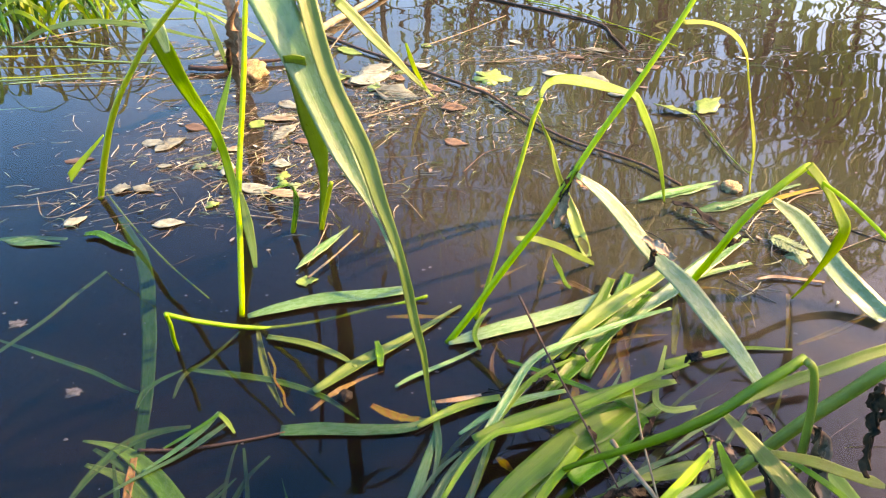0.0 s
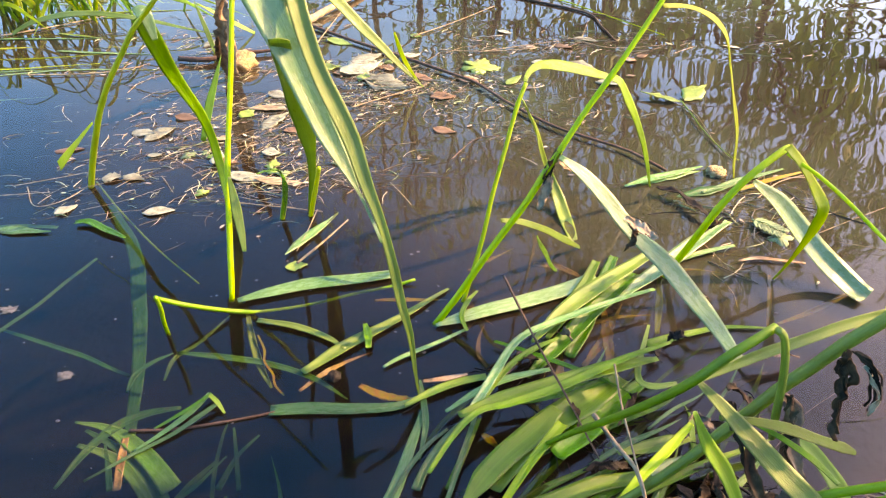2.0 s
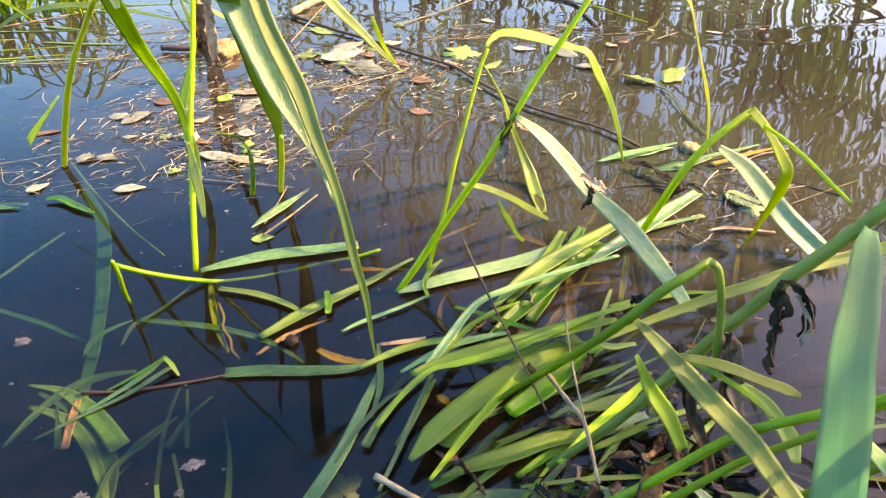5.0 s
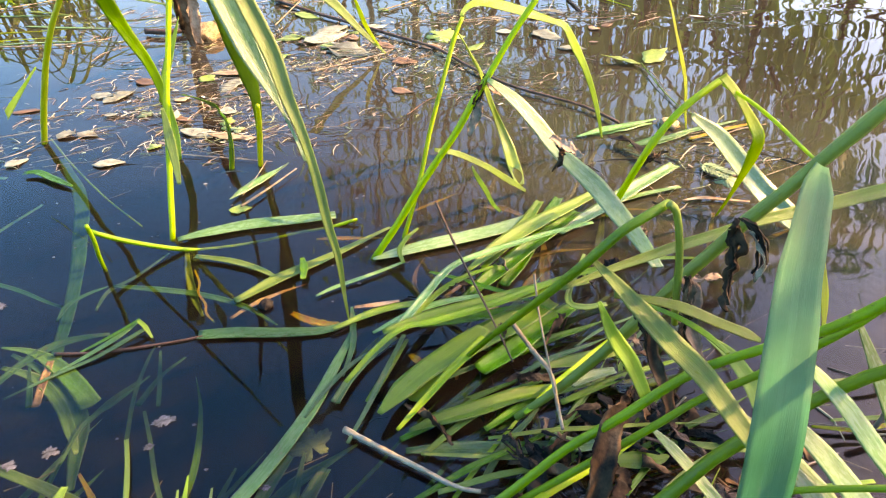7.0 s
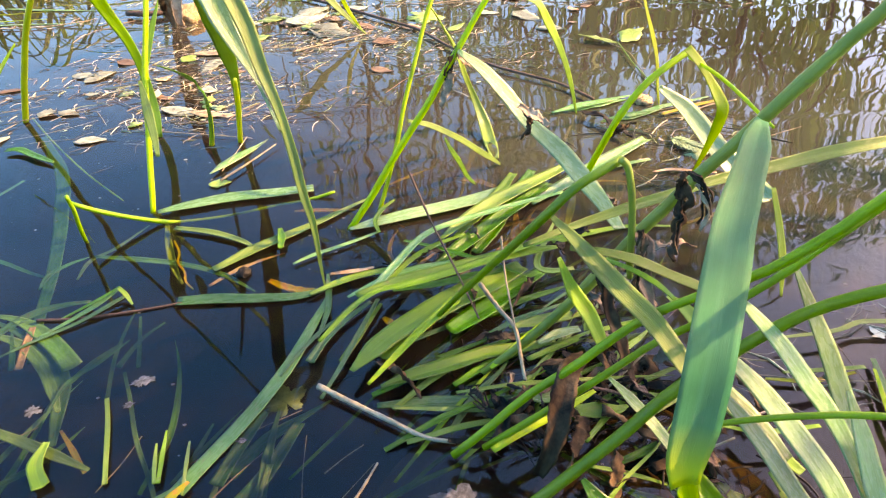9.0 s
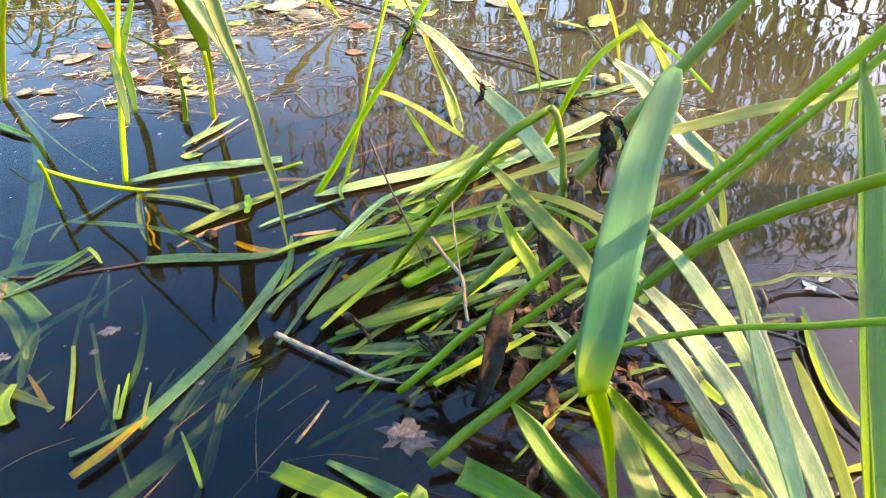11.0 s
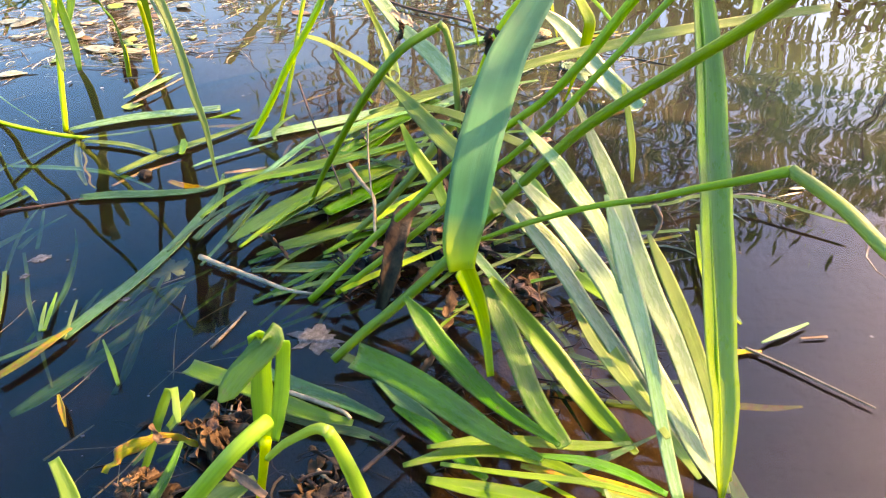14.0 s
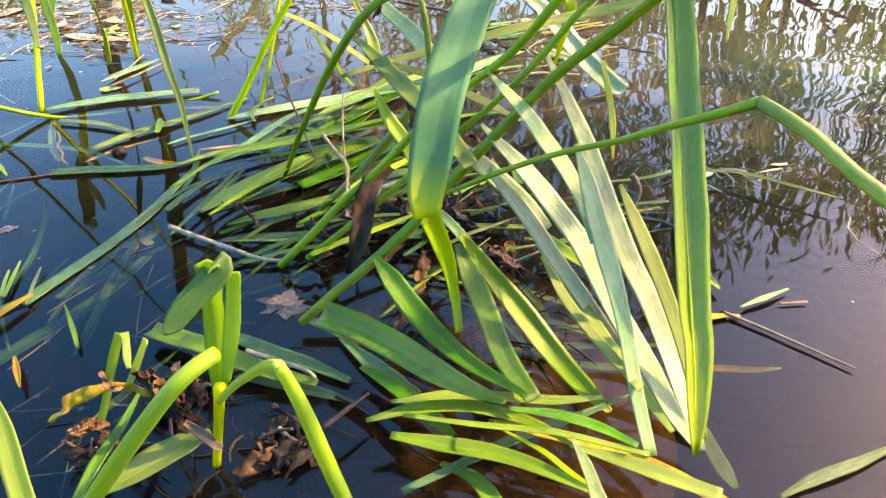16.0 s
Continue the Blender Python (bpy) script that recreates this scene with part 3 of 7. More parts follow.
stalk(plant, [(0, 0, 0, 0.0074), (0.012, 0.003, 0.017, 0.0079), (0.03, 0.008, 0.043, 0.0078), (0.053, 0.015, 0.08, 0.0076), (0.076, 0.022, 0.114, 0.0074), (0.094, 0.027, 0.14, 0.0073), (0.112, 0.035, 0.171, 0.0072), (0.122, 0.039, 0.186, 0.0065), (0.147, 0.052, 0.225, 0.0059), (0.171, 0.064, 0.257, 0.0058), (0.196, 0.08, 0.29, 0.0052), (0.221, 0.099, 0.322, 0.0052), (0.241, 0.117, 0.347, 0.0046), (0.298, 0.164, 0.415, 0.0043)], None, STEM, nodes=(0.56,))
blade(plant, [(0.223, 0.109, 0.307, 0.0053), (0.254, 0.138, 0.297, 0.0050), (0.281, 0.159, 0.285, 0.0069), (0.305, 0.177, 0.269, 0.0119), (0.328, 0.195, 0.244, 0.0125), (0.353, 0.221, 0.202, 0.0073), (0.373, 0.241, 0.163, 0.0063), (0.396, 0.26, 0.117, 0.0103), (0.415, 0.278, 0.066, 0.0077), (0.428, 0.29, 0.023, 0.0048), (0.435, 0.295, -0.001, 0.0016)], None, LEAF_YELLOW)
stalk(plant, [(0.032, 0.035, 0.001, 0.0051), (0.045, 0.051, 0.038, 0.0050), (0.056, 0.068, 0.073, 0.0050), (0.066, 0.088, 0.111, 0.0049), (0.08, 0.113, 0.153, 0.0049), (0.094, 0.14, 0.193, 0.0049), (0.104, 0.154, 0.213, 0.0043)], None, STEM, nodes=(0.9,))
blade(plant, [(0.103, 0.154, 0.214, 0.0043), (0.109, 0.172, 0.217, 0.0062), (0.123, 0.192, 0.217, 0.0108), (0.148, 0.215, 0.208, 0.0164), (0.188, 0.244, 0.189, 0.0151), (0.226, 0.265, 0.171, 0.0085), (0.24, 0.27, 0.163, 0.0136), (0.257, 0.278, 0.134, 0.0147), (0.276, 0.283, 0.098, 0.0106), (0.296, 0.282, 0.048, 0.0078), (0.309, 0.274, -0.001, 0.0024)], None, LEAF, fold=0.15)
blade(plant, [(0.099, 0.142, 0.199, 0.0037), (0.121, 0.2, 0.143, 0.0108), (0.137, 0.233, 0.094, 0.0109), (0.148, 0.244, 0.063, 0.0082), (0.158, 0.243, 0.037, 0.0114), (0.169, 0.224, 0.013, 0.0168), (0.175, 0.184, 0.002, 0.0178), (0.176, 0.147, 0.004, 0.0128)], None, LEAF, fold=0.5)
blade(plant, [(0.07, 0.032, 0.116, 0.0041), (0.096, 0.052, 0.1, 0.0073), (0.129, 0.081, 0.067, 0.0090), (0.159, 0.11, 0.032, 0.0096), (0.182, 0.133, 0.004, 0.0043)], None, LEAF)
blade(plant, [(0.109, 0.03, 0.096, 0.0036), (0.115, 0.043, 0.077, 0.0068), (0.127, 0.062, 0.047, 0.0084), (0.137, 0.078, 0.019, 0.0060), (0.148, 0.09, 0, 0.0034)], None, LEAF_DARK)
blade(plant, [(0.123, 0.027, 0.192, 0.0048), (0.147, 0.021, 0.175, 0.0135), (0.169, 0.009, 0.155, 0.0167), (0.185, -0.005, 0.138, 0.0167), (0.199, -0.02, 0.127, 0.0166), (0.221, -0.046, 0.114, 0.0194), (0.238, -0.083, 0.102, 0.0187), (0.248, -0.118, 0.097, 0.0150), (0.252, -0.148, 0.097, 0.0111)], None, LEAF_PALE, fold=0.2)
blade(plant, [(0.178, -0.025, 0.157, 0.0053), (0.187, -0.029, 0.152, 0.0095), (0.197, -0.034, 0.147, 0.0095), (0.206, -0.038, 0.142, 0.0042)], None, TAN_LEAF, fold=0.5, wave=0.0012, ragged=0.3, name="dead_leaf", label="tan curled dry leaf")
shred(plant, [(0.184, -0.022, 0.153), (0.189, -0.029, 0.142), (0.185, -0.033, 0.131), (0.174, -0.039, 0.118)], 0.0085)
shred(plant, [(0.125, 0.042, 0.191), (0.117, 0.037, 0.179), (0.111, 0.031, 0.163), (0.105, 0.026, 0.151)], 0.0123)
blade(plant, [(0.118, 0.031, 0.169, 0.0056), (0.114, 0.027, 0.159, 0.0101), (0.109, 0.022, 0.147, 0.0079), (0.105, 0.018, 0.138, 0.0028)], None, TAN_LEAF, fold=0.5, wave=0.0012, ragged=0.3, name="dead_leaf", label="tan curled dry leaf")
blade(plant, [(0.124, 0.037, 0.185, 0.0033), (0.13, 0.035, 0.179, 0.0067), (0.137, 0.032, 0.173, 0.0028)], None, TAN_LEAF, fold=0.5, wave=0.0012, ragged=0.3, name="dead_leaf", label="tan curled dry leaf")

plant = thing("reed_plant", "bent reed with a yellow curled leaf and pale broken leaf", "reed", (0.271, 0.581, 0), "reed plants")
stalk(plant, [(0, 0, 0, 0.0073), (0.02, -0.012, 0.069, 0.0080), (0.037, -0.009, 0.104, 0.0078), (0.063, 0.002, 0.132, 0.0077), (0.103, 0.024, 0.151, 0.0078), (0.113, 0.03, 0.153, 0.0072)], None, STEM, nodes=(0.5,))
blade(plant, [(0.102, 0.013, 0.163, 0.0112), (0.114, 0.002, 0.151, 0.0105), (0.123, -0.007, 0.138, 0.0088), (0.133, -0.015, 0.122, 0.0141), (0.14, -0.022, 0.108, 0.0160), (0.139, -0.023, 0.087, 0.0138), (0.136, -0.022, 0.068, 0.0092), (0.131, -0.018, 0.042, 0.0050), (0.123, -0.01, 0.002, 0.0020)], None, LEAF_YELLOW)
stalk(plant, [(0.109, 0.021, 0.15, 0.0036), (0.123, -0.024, 0.148, 0.0040), (0.13, -0.067, 0.146, 0.0038), (0.132, -0.111, 0.145, 0.0036), (0.132, -0.144, 0.146, 0.0029)], None, STEM, nodes=())
blade(plant, [(0.084, 0.025, 0.113, 0.0087), (0.118, 0.025, 0.084, 0.0235), (0.15, 0.014, 0.049, 0.0291), (0.178, -0.007, 0.022, 0.0304), (0.199, -0.035, 0.006, 0.0280), (0.209, -0.05, 0.004, 0.0238)], None, LEAF_PALE, fold=0.6)
shred(plant, [(0.029, -0.004, 0.07), (0.038, -0.002, 0.08), (0.051, -0.004, 0.085), (0.056, -0.005, 0.087)], 0.0126)
blade(plant, [(0.147, -0.15, 0.085, 0.0047), (0.152, -0.168, 0.058, 0.0077), (0.155, -0.188, 0.029, 0.0077), (0.154, -0.209, -0.002, 0.0024)], None, LEAF_YELLOW)

# the clump: kinked, slanting and folded reeds

plant = thing("reed_plant", "green reed stem sharply kinked back into the water", "reed", (0.091, 0.332, 0.02), "reed plants")
stalk(plant, [(0, 0, 0, 0.0044), (0.018, -0.019, 0.042, 0.0050), (0.032, -0.034, 0.072, 0.0056), (0.053, -0.053, 0.114, 0.0063), (0.075, -0.064, 0.15, 0.0067), (0.095, -0.062, 0.172, 0.0065), (0.113, -0.056, 0.181, 0.0065), (0.127, -0.049, 0.185, 0.0058)], None, STEM_DEEP, nodes=(0.3,))
stalk(plant, [(0.124, -0.056, 0.189, 0.0053), (0.129, -0.057, 0.184, 0.0050), (0.133, -0.06, 0.169, 0.0051), (0.136, -0.063, 0.149, 0.0052), (0.138, -0.068, 0.119, 0.0054), (0.14, -0.07, 0.101, 0.0047)], None, STEM_DEEP, nodes=())
blade(plant, [(0.079, -0.06, 0.151, 0.0033), (0.092, -0.076, 0.144, 0.0087), (0.107, -0.097, 0.135, 0.0124), (0.121, -0.116, 0.126, 0.0142), (0.134, -0.134, 0.119, 0.0145), (0.146, -0.154, 0.108, 0.0132), (0.158, -0.173, 0.098, 0.0109)], None, LEAF, fold=0.4)
blade(plant, [(0.092, -0.051, 0.106, 0.0032), (0.102, -0.062, 0.084, 0.0109), (0.115, -0.072, 0.066, 0.0126), (0.125, -0.084, 0.046, 0.0090)], None, LEAF_LIME, fold=0.5)
blade(plant, [(0.066, -0.045, 0.113, 0.0032), (0.105, -0.029, 0.118, 0.0053), (0.132, -0.019, 0.12, 0.0071), (0.159, -0.01, 0.123, 0.0080), (0.191, -0.001, 0.127, 0.0081), (0.223, 0.008, 0.131, 0.0086), (0.279, 0.02, 0.136, 0.0105), (0.313, 0.028, 0.14, 0.0110), (0.345, 0.033, 0.143, 0.0102), (0.379, 0.039, 0.145, 0.0089), (0.498, 0.057, 0.152, 0.0082)], None, LEAF, fold=0.6, cut=True)
blade(plant, [(0.092, -0.082, 0.138, 0.0036), (0.114, -0.082, 0.134, 0.0055), (0.138, -0.081, 0.125, 0.0074), (0.164, -0.078, 0.11, 0.0068), (0.188, -0.075, 0.096, 0.0078), (0.201, -0.073, 0.087, 0.0032)], None, LEAF)
blade(plant, [(0.118, -0.062, 0.114, 0.0023), (0.134, -0.084, 0.12, 0.0037), (0.145, -0.105, 0.124, 0.0043), (0.151, -0.123, 0.126, 0.0027)], None, LEAF)
shred(plant, [(0.143, -0.065, 0.139), (0.144, -0.076, 0.126), (0.14, -0.092, 0.106), (0.143, -0.114, 0.085)], 0.0112)
blade(plant, [(0.14, -0.062, 0.134, 0.0076), (0.147, -0.07, 0.126, 0.0113), (0.144, -0.082, 0.111, 0.0098), (0.148, -0.098, 0.096, 0.0067)], None, BROWN_LEAF, fold=0.7, wave=0.0006, ragged=0.12, name="dead_leaf", label="dark brown withered leaf")
blade(plant, [(0.126, -0.069, 0.101, 0.0070), (0.123, -0.082, 0.086, 0.0086), (0.13, -0.103, 0.069, 0.0092), (0.132, -0.117, 0.057, 0.0061)], None, DEAD, fold=0.7, wave=0.0006, ragged=0.12, name="dead_leaf", label="dark brown withered leaf")
shred(plant, [(0.116, -0.048, 0.114), (0.122, -0.062, 0.1), (0.127, -0.079, 0.083), (0.128, -0.096, 0.067)], 0.0079)

plant = thing("reed_plant", "thick green reed stems lying slanted over the clump", "reed", (0.129, 0.269, 0.02), "reed plants")
stalk(plant, [(0, 0, 0, 0.0054), (0.032, 0.004, 0.028, 0.0070), (0.064, 0.009, 0.062, 0.0080), (0.09, 0.014, 0.094, 0.0086), (0.114, 0.017, 0.127, 0.0091), (0.129, 0.017, 0.147, 0.0088), (0.143, 0.017, 0.168, 0.0090), (0.16, 0.016, 0.189, 0.0087), (0.174, 0.014, 0.21, 0.0088), (0.192, 0.012, 0.236, 0.0087), (0.21, 0.009, 0.263, 0.0083), (0.228, 0.007, 0.288, 0.0079), (0.351, -0.007, 0.469, 0.0073)], None, STEM_DEEP, nodes=(0.2, 0.52))
stalk(plant, [(-0.027, -0.074, -0.005, 0.0064), (-0.001, -0.068, 0.018, 0.0063), (0.025, -0.062, 0.043, 0.0061), (0.056, -0.061, 0.071, 0.0063), (0.079, -0.06, 0.095, 0.0061), (0.099, -0.062, 0.116, 0.0055), (0.124, -0.071, 0.14, 0.0056), (0.15, -0.083, 0.167, 0.0058), (0.164, -0.089, 0.187, 0.0061), (0.175, -0.094, 0.204, 0.0067), (0.189, -0.101, 0.231, 0.0065), (0.249, -0.133, 0.342, 0.0060), (0.309, -0.164, 0.453, 0.0055)], None, STEM_DEEP, nodes=(0.3, 0.6))
stalk(plant, [(-0.005, -0.072, 0, 0.0052), (0.037, -0.067, 0.031, 0.0054), (0.078, -0.064, 0.066, 0.0052), (0.104, -0.063, 0.091, 0.0046), (0.132, -0.067, 0.116, 0.0048), (0.164, -0.071, 0.15, 0.0048), (0.183, -0.073, 0.175, 0.0049), (0.206, -0.076, 0.205, 0.0047), (0.296, -0.089, 0.324, 0.0043), (0.386, -0.102, 0.443, 0.0039)], None, STEM_DEEP, nodes=(0.4,))
stalk(plant, [(-0.005, -0.137, -0.01, 0.0067), (0.017, -0.124, 0.003, 0.0076), (0.039, -0.115, 0.016, 0.0081), (0.083, -0.1, 0.05, 0.0084), (0.108, -0.094, 0.078, 0.0078), (0.149, -0.095, 0.125, 0.0073), (0.176, -0.106, 0.161, 0.0072), (0.21, -0.14, 0.209, 0.0069), (0.224, -0.178, 0.246, 0.0064), (0.226, -0.2, 0.265, 0.0061), (0.223, -0.228, 0.285, 0.0053), (0.206, -0.391, 0.401, 0.0049)], None, STEM_DEEP, nodes=(0.25, 0.62))
blade(plant, [(0.066, -0.047, 0.065, 0.0084), (0.053, -0.057, 0.062, 0.0166), (0.045, -0.075, 0.05, 0.0163), (0.039, -0.09, 0.029, 0.0148), (0.03, -0.098, 0.003, 0.0076)], None, DEAD, fold=0.7, wave=0.0006, ragged=0.12, name="dead_leaf", label="dark brown withered leaf")
shred(plant, [(0.122, -0.014, 0.19), (0.129, -0.021, 0.186), (0.132, -0.029, 0.177), (0.131, -0.036, 0.165), (0.12, -0.038, 0.155)], 0.0054)
shred(plant, [(0.123, -0.011, 0.186), (0.123, -0.02, 0.171), (0.118, -0.029, 0.156), (0.118, -0.042, 0.14)], 0.0139)
blade(plant, [(0.125, -0.021, 0.186, 0.0027), (0.13, -0.027, 0.18, 0.0037), (0.132, -0.034, 0.172, 0.0034), (0.127, -0.039, 0.163, 0.0020)], None, TAN_LEAF, fold=0.5, wave=0.0012, ragged=0.3, name="dead_leaf", label="tan curled dry leaf")
blade(plant, [(0.454, 0.239, 0.129, 0.0112), (0.444, 0.219, 0.112, 0.0086), (0.435, 0.199, 0.094, 0.0061), (0.425, 0.175, 0.075, 0.0012)], None, LEAF_YELLOW)

plant = thing("reed_plant", "broad blue-green reed leaf, folded over at its neck", "reed", (0.216, 0.098, 0.119), "reed plants")
blade(plant, [(0, 0, 0, 0.0154), (0, 0.005, 0.013, 0.0222), (0.004, 0.013, 0.031, 0.0260), (0.009, 0.027, 0.052, 0.0272), (0.017, 0.046, 0.069, 0.0263), (0.027, 0.069, 0.084, 0.0251), (0.038, 0.095, 0.096, 0.0232), (0.052, 0.12, 0.106, 0.0213), (0.067, 0.148, 0.115, 0.0200), (0.077, 0.166, 0.121, 0.0082)], None, LEAF_BLUE, fold=0.35)
blade(plant, [(0.018, -0.019, -0.076, 0.0048), (0.016, -0.007, -0.058, 0.0066), (0.012, 0, -0.038, 0.0092), (0.006, 0.003, -0.019, 0.0123), (0, 0.003, 0, 0.0148)], None, STEM, fold=0.7, name="sheath")

plant = thing("reed_plant", "dense tuft of glossy broad pale reed leaves", "reed", (0.375, 0.009, 0), "reed plants")
blade(plant, [(0, 0, 0, 0.0049), (0, 0.026, 0.007, 0.0114), (-0.002, 0.061, 0.021, 0.0142), (-0.008, 0.092, 0.039, 0.0154), (-0.018, 0.115, 0.056, 0.0164), (-0.027, 0.138, 0.079, 0.0166), (-0.035, 0.156, 0.101, 0.0158), (-0.045, 0.171, 0.126, 0.0141), (-0.055, 0.182, 0.147, 0.0107), (-0.064, 0.188, 0.164, 0.0063), (-0.075, 0.194, 0.183, 0.0019)], None, LEAF_PALE, fold=0.18)
blade(plant, [(-0.002, 0.002, 0, 0.0050), (-0.011, 0.021, 0.009, 0.0112), (-0.021, 0.046, 0.024, 0.0137), (-0.033, 0.071, 0.041, 0.0155), (-0.045, 0.095, 0.06, 0.0157), (-0.057, 0.116, 0.079, 0.0159), (-0.075, 0.136, 0.099, 0.0145), (-0.091, 0.151, 0.115, 0.0121), (-0.107, 0.163, 0.129, 0.0078), (-0.117, 0.17, 0.139, 0.0023)], None, LEAF_PALE, fold=0.18)
blade(plant, [(0.005, 0.008, 0, 0.0043), (0.002, 0.026, 0.018, 0.0080), (-0.002, 0.046, 0.039, 0.0094), (-0.009, 0.065, 0.061, 0.0102), (-0.019, 0.083, 0.085, 0.0109), (-0.029, 0.099, 0.106, 0.0094), (-0.037, 0.11, 0.123, 0.0029)], None, LEAF, fold=0.18)
blade(plant, [(-0.041, -0.015, 0.02, 0.0073), (-0.042, 0.001, 0.03, 0.0084), (-0.043, 0.02, 0.043, 0.0092), (-0.044, 0.039, 0.057, 0.0101), (-0.046, 0.057, 0.073, 0.0112), (-0.05, 0.078, 0.092, 0.0131), (-0.055, 0.095, 0.11, 0.0132), (-0.059, 0.109, 0.127, 0.0111), (-0.064, 0.124, 0.145, 0.0029)], None, LEAF_PALE, fold=0.18)
blade(plant, [(-0.003, 0.007, 0, 0.0043), (-0.014, 0.028, 0.01, 0.0095), (-0.026, 0.045, 0.019, 0.0108), (-0.041, 0.065, 0.031, 0.0118), (-0.056, 0.089, 0.048, 0.0120), (-0.071, 0.109, 0.065, 0.0121), (-0.087, 0.129, 0.085, 0.0122), (-0.101, 0.142, 0.1, 0.0098), (-0.114, 0.153, 0.113, 0.0031)], None, LEAF_PALE, fold=0.18)
blade(plant, [(-0.055, 0.083, 0.098, 0.0071), (-0.061, 0.107, 0.115, 0.0101), (-0.07, 0.125, 0.129, 0.0114), (-0.079, 0.138, 0.139, 0.0115), (-0.09, 0.154, 0.152, 0.0101), (-0.102, 0.166, 0.163, 0.0075), (-0.113, 0.177, 0.173, 0.0019)], None, LEAF_PALE, fold=0.18)
blade(plant, [(-0.132, 0.173, 0.12, 0.0113), (-0.116, 0.163, 0.11, 0.0145), (-0.101, 0.153, 0.099, 0.0144), (-0.086, 0.141, 0.089, 0.0120), (-0.074, 0.129, 0.079, 0.0063)], None, LEAF_PALE, fold=0.18)
blade(plant, [(-0.025, -0.005, 0.026, 0.0033), (-0.033, 0.021, 0.029, 0.0077), (-0.045, 0.056, 0.036, 0.0096), (-0.057, 0.085, 0.045, 0.0100), (-0.068, 0.109, 0.054, 0.0087), (-0.08, 0.132, 0.064, 0.0032)], None, LEAF, fold=0.18)

plant = thing("reed_plant", "broad dark green reed leaves springing from the mat", "reed", (0.145, 0.105, 0.041), "reed plants")
blade(plant, [(0, 0, 0, 0.0186), (0.026, -0.021, 0.003, 0.0194), (0.051, -0.046, 0.008, 0.0177), (0.073, -0.074, 0.016, 0.0146), (0.089, -0.097, 0.027, 0.0093), (0.103, -0.117, 0.039, 0.0035)], None, LEAF_DARK, fold=0.6, cut=True)
blade(plant, [(0.035, 0.036, 0.02, 0.0032), (0.047, 0.022, 0.009, 0.0144), (0.061, 0.001, -0.002, 0.0172), (0.075, -0.019, -0.007, 0.0152), (0.091, -0.041, -0.007, 0.0110), (0.106, -0.062, -0.003, 0.0077), (0.121, -0.087, 0.008, 0.0033)], None, LEAF_DARK, fold=0.5)
blade(plant, [(0.093, 0.037, 0.026, 0.0048), (0.1, 0.015, 0.016, 0.0149), (0.109, -0.018, 0.006, 0.0158), (0.116, -0.05, -0.002, 0.0151), (0.127, -0.08, -0.004, 0.0095)], None, LEAF_DARK, fold=0.3)
blade(plant, [(0.095, 0.033, 0.037, 0.0047), (0.106, 0.032, 0.019, 0.0121), (0.123, 0.023, -0.005, 0.0156), (0.14, 0.007, -0.024, 0.0172), (0.157, -0.016, -0.037, 0.0169), (0.17, -0.043, -0.04, 0.0147), (0.18, -0.067, -0.036, 0.0044)], None, LEAF, fold=0.6)
blade(plant, [(0.15, 0.021, 0.023, 0.0032), (0.159, -0.008, 0.012, 0.0069), (0.17, -0.034, 0.006, 0.0074), (0.181, -0.06, 0.003, 0.0070), (0.189, -0.083, 0.002, 0.0040)], None, LEAF)

plant = thing("reed_plant", "tall keeled reed leaf standing upright", "reed", (0.364, -0.001, 0.01), "reed plants")
blade(plant, [(0, 0, 0, 0.0034), (0.003, 0.015, 0.015, 0.0120), (0.005, 0.029, 0.029, 0.0162), (0.007, 0.043, 0.044, 0.0184), (0.007, 0.058, 0.058, 0.0206), (0.008, 0.076, 0.079, 0.0228), (0.009, 0.094, 0.101, 0.0243), (0.008, 0.111, 0.124, 0.0235), (0.008, 0.125, 0.144, 0.0224), (0.007, 0.138, 0.164, 0.0216), (0.007, 0.152, 0.188, 0.0201), (0.005, 0.165, 0.211, 0.0178), (0.003, 0.175, 0.229, 0.0156), (0.001, 0.181, 0.242, 0.0128), (0, 0.188, 0.254, 0.0047), (-0.003, 0.196, 0.272, 0.0043)], None, LEAF_TALL, fold=0.7, face=Vector((0.15, -0.7, 0.7)))
stalk(plant, [(0.002, 0.015, 0.015, 0.0022), (0.005, 0.029, 0.029, 0.0022), (0.006, 0.043, 0.044, 0.0022), (0.007, 0.057, 0.059, 0.0022), (0.008, 0.076, 0.08, 0.0022), (0.008, 0.093, 0.101, 0.0022), (0.008, 0.11, 0.124, 0.0022), (0.008, 0.125, 0.144, 0.0022), (0.007, 0.138, 0.164, 0.0022), (0.006, 0.152, 0.188, 0.0022), (0.005, 0.165, 0.211, 0.0022), (0.003, 0.174, 0.229, 0.0022), (0.001, 0.181, 0.242, 0.0022)], None, LEAF_TALL, name="midrib", nodes=())

plant = thing("reed_plant", "arching green reed stem with a kinked joint", "reed", (0.232, 0.138, 0.111), "reed plants")
stalk(plant, [(0, 0, 0, 0.0030), (0.028, -0.008, 0.017, 0.0036), (0.064, -0.023, 0.038, 0.0038), (0.093, -0.039, 0.053, 0.0039), (0.114, -0.052, 0.067, 0.0044), (0.136, -0.066, 0.081, 0.0050), (0.147, -0.075, 0.09, 0.0060)], None, STEM_DEEP, nodes=())
stalk(plant, [(0.147, -0.074, 0.09, 0.0066), (0.155, -0.088, 0.087, 0.0069), (0.163, -0.103, 0.083, 0.0070), (0.17, -0.125, 0.077, 0.0070), (0.177, -0.147, 0.073, 0.0069), (0.192, -0.204, 0.061, 0.0063)], None, STEM_DEEP, nodes=())

# stubble in the foreground

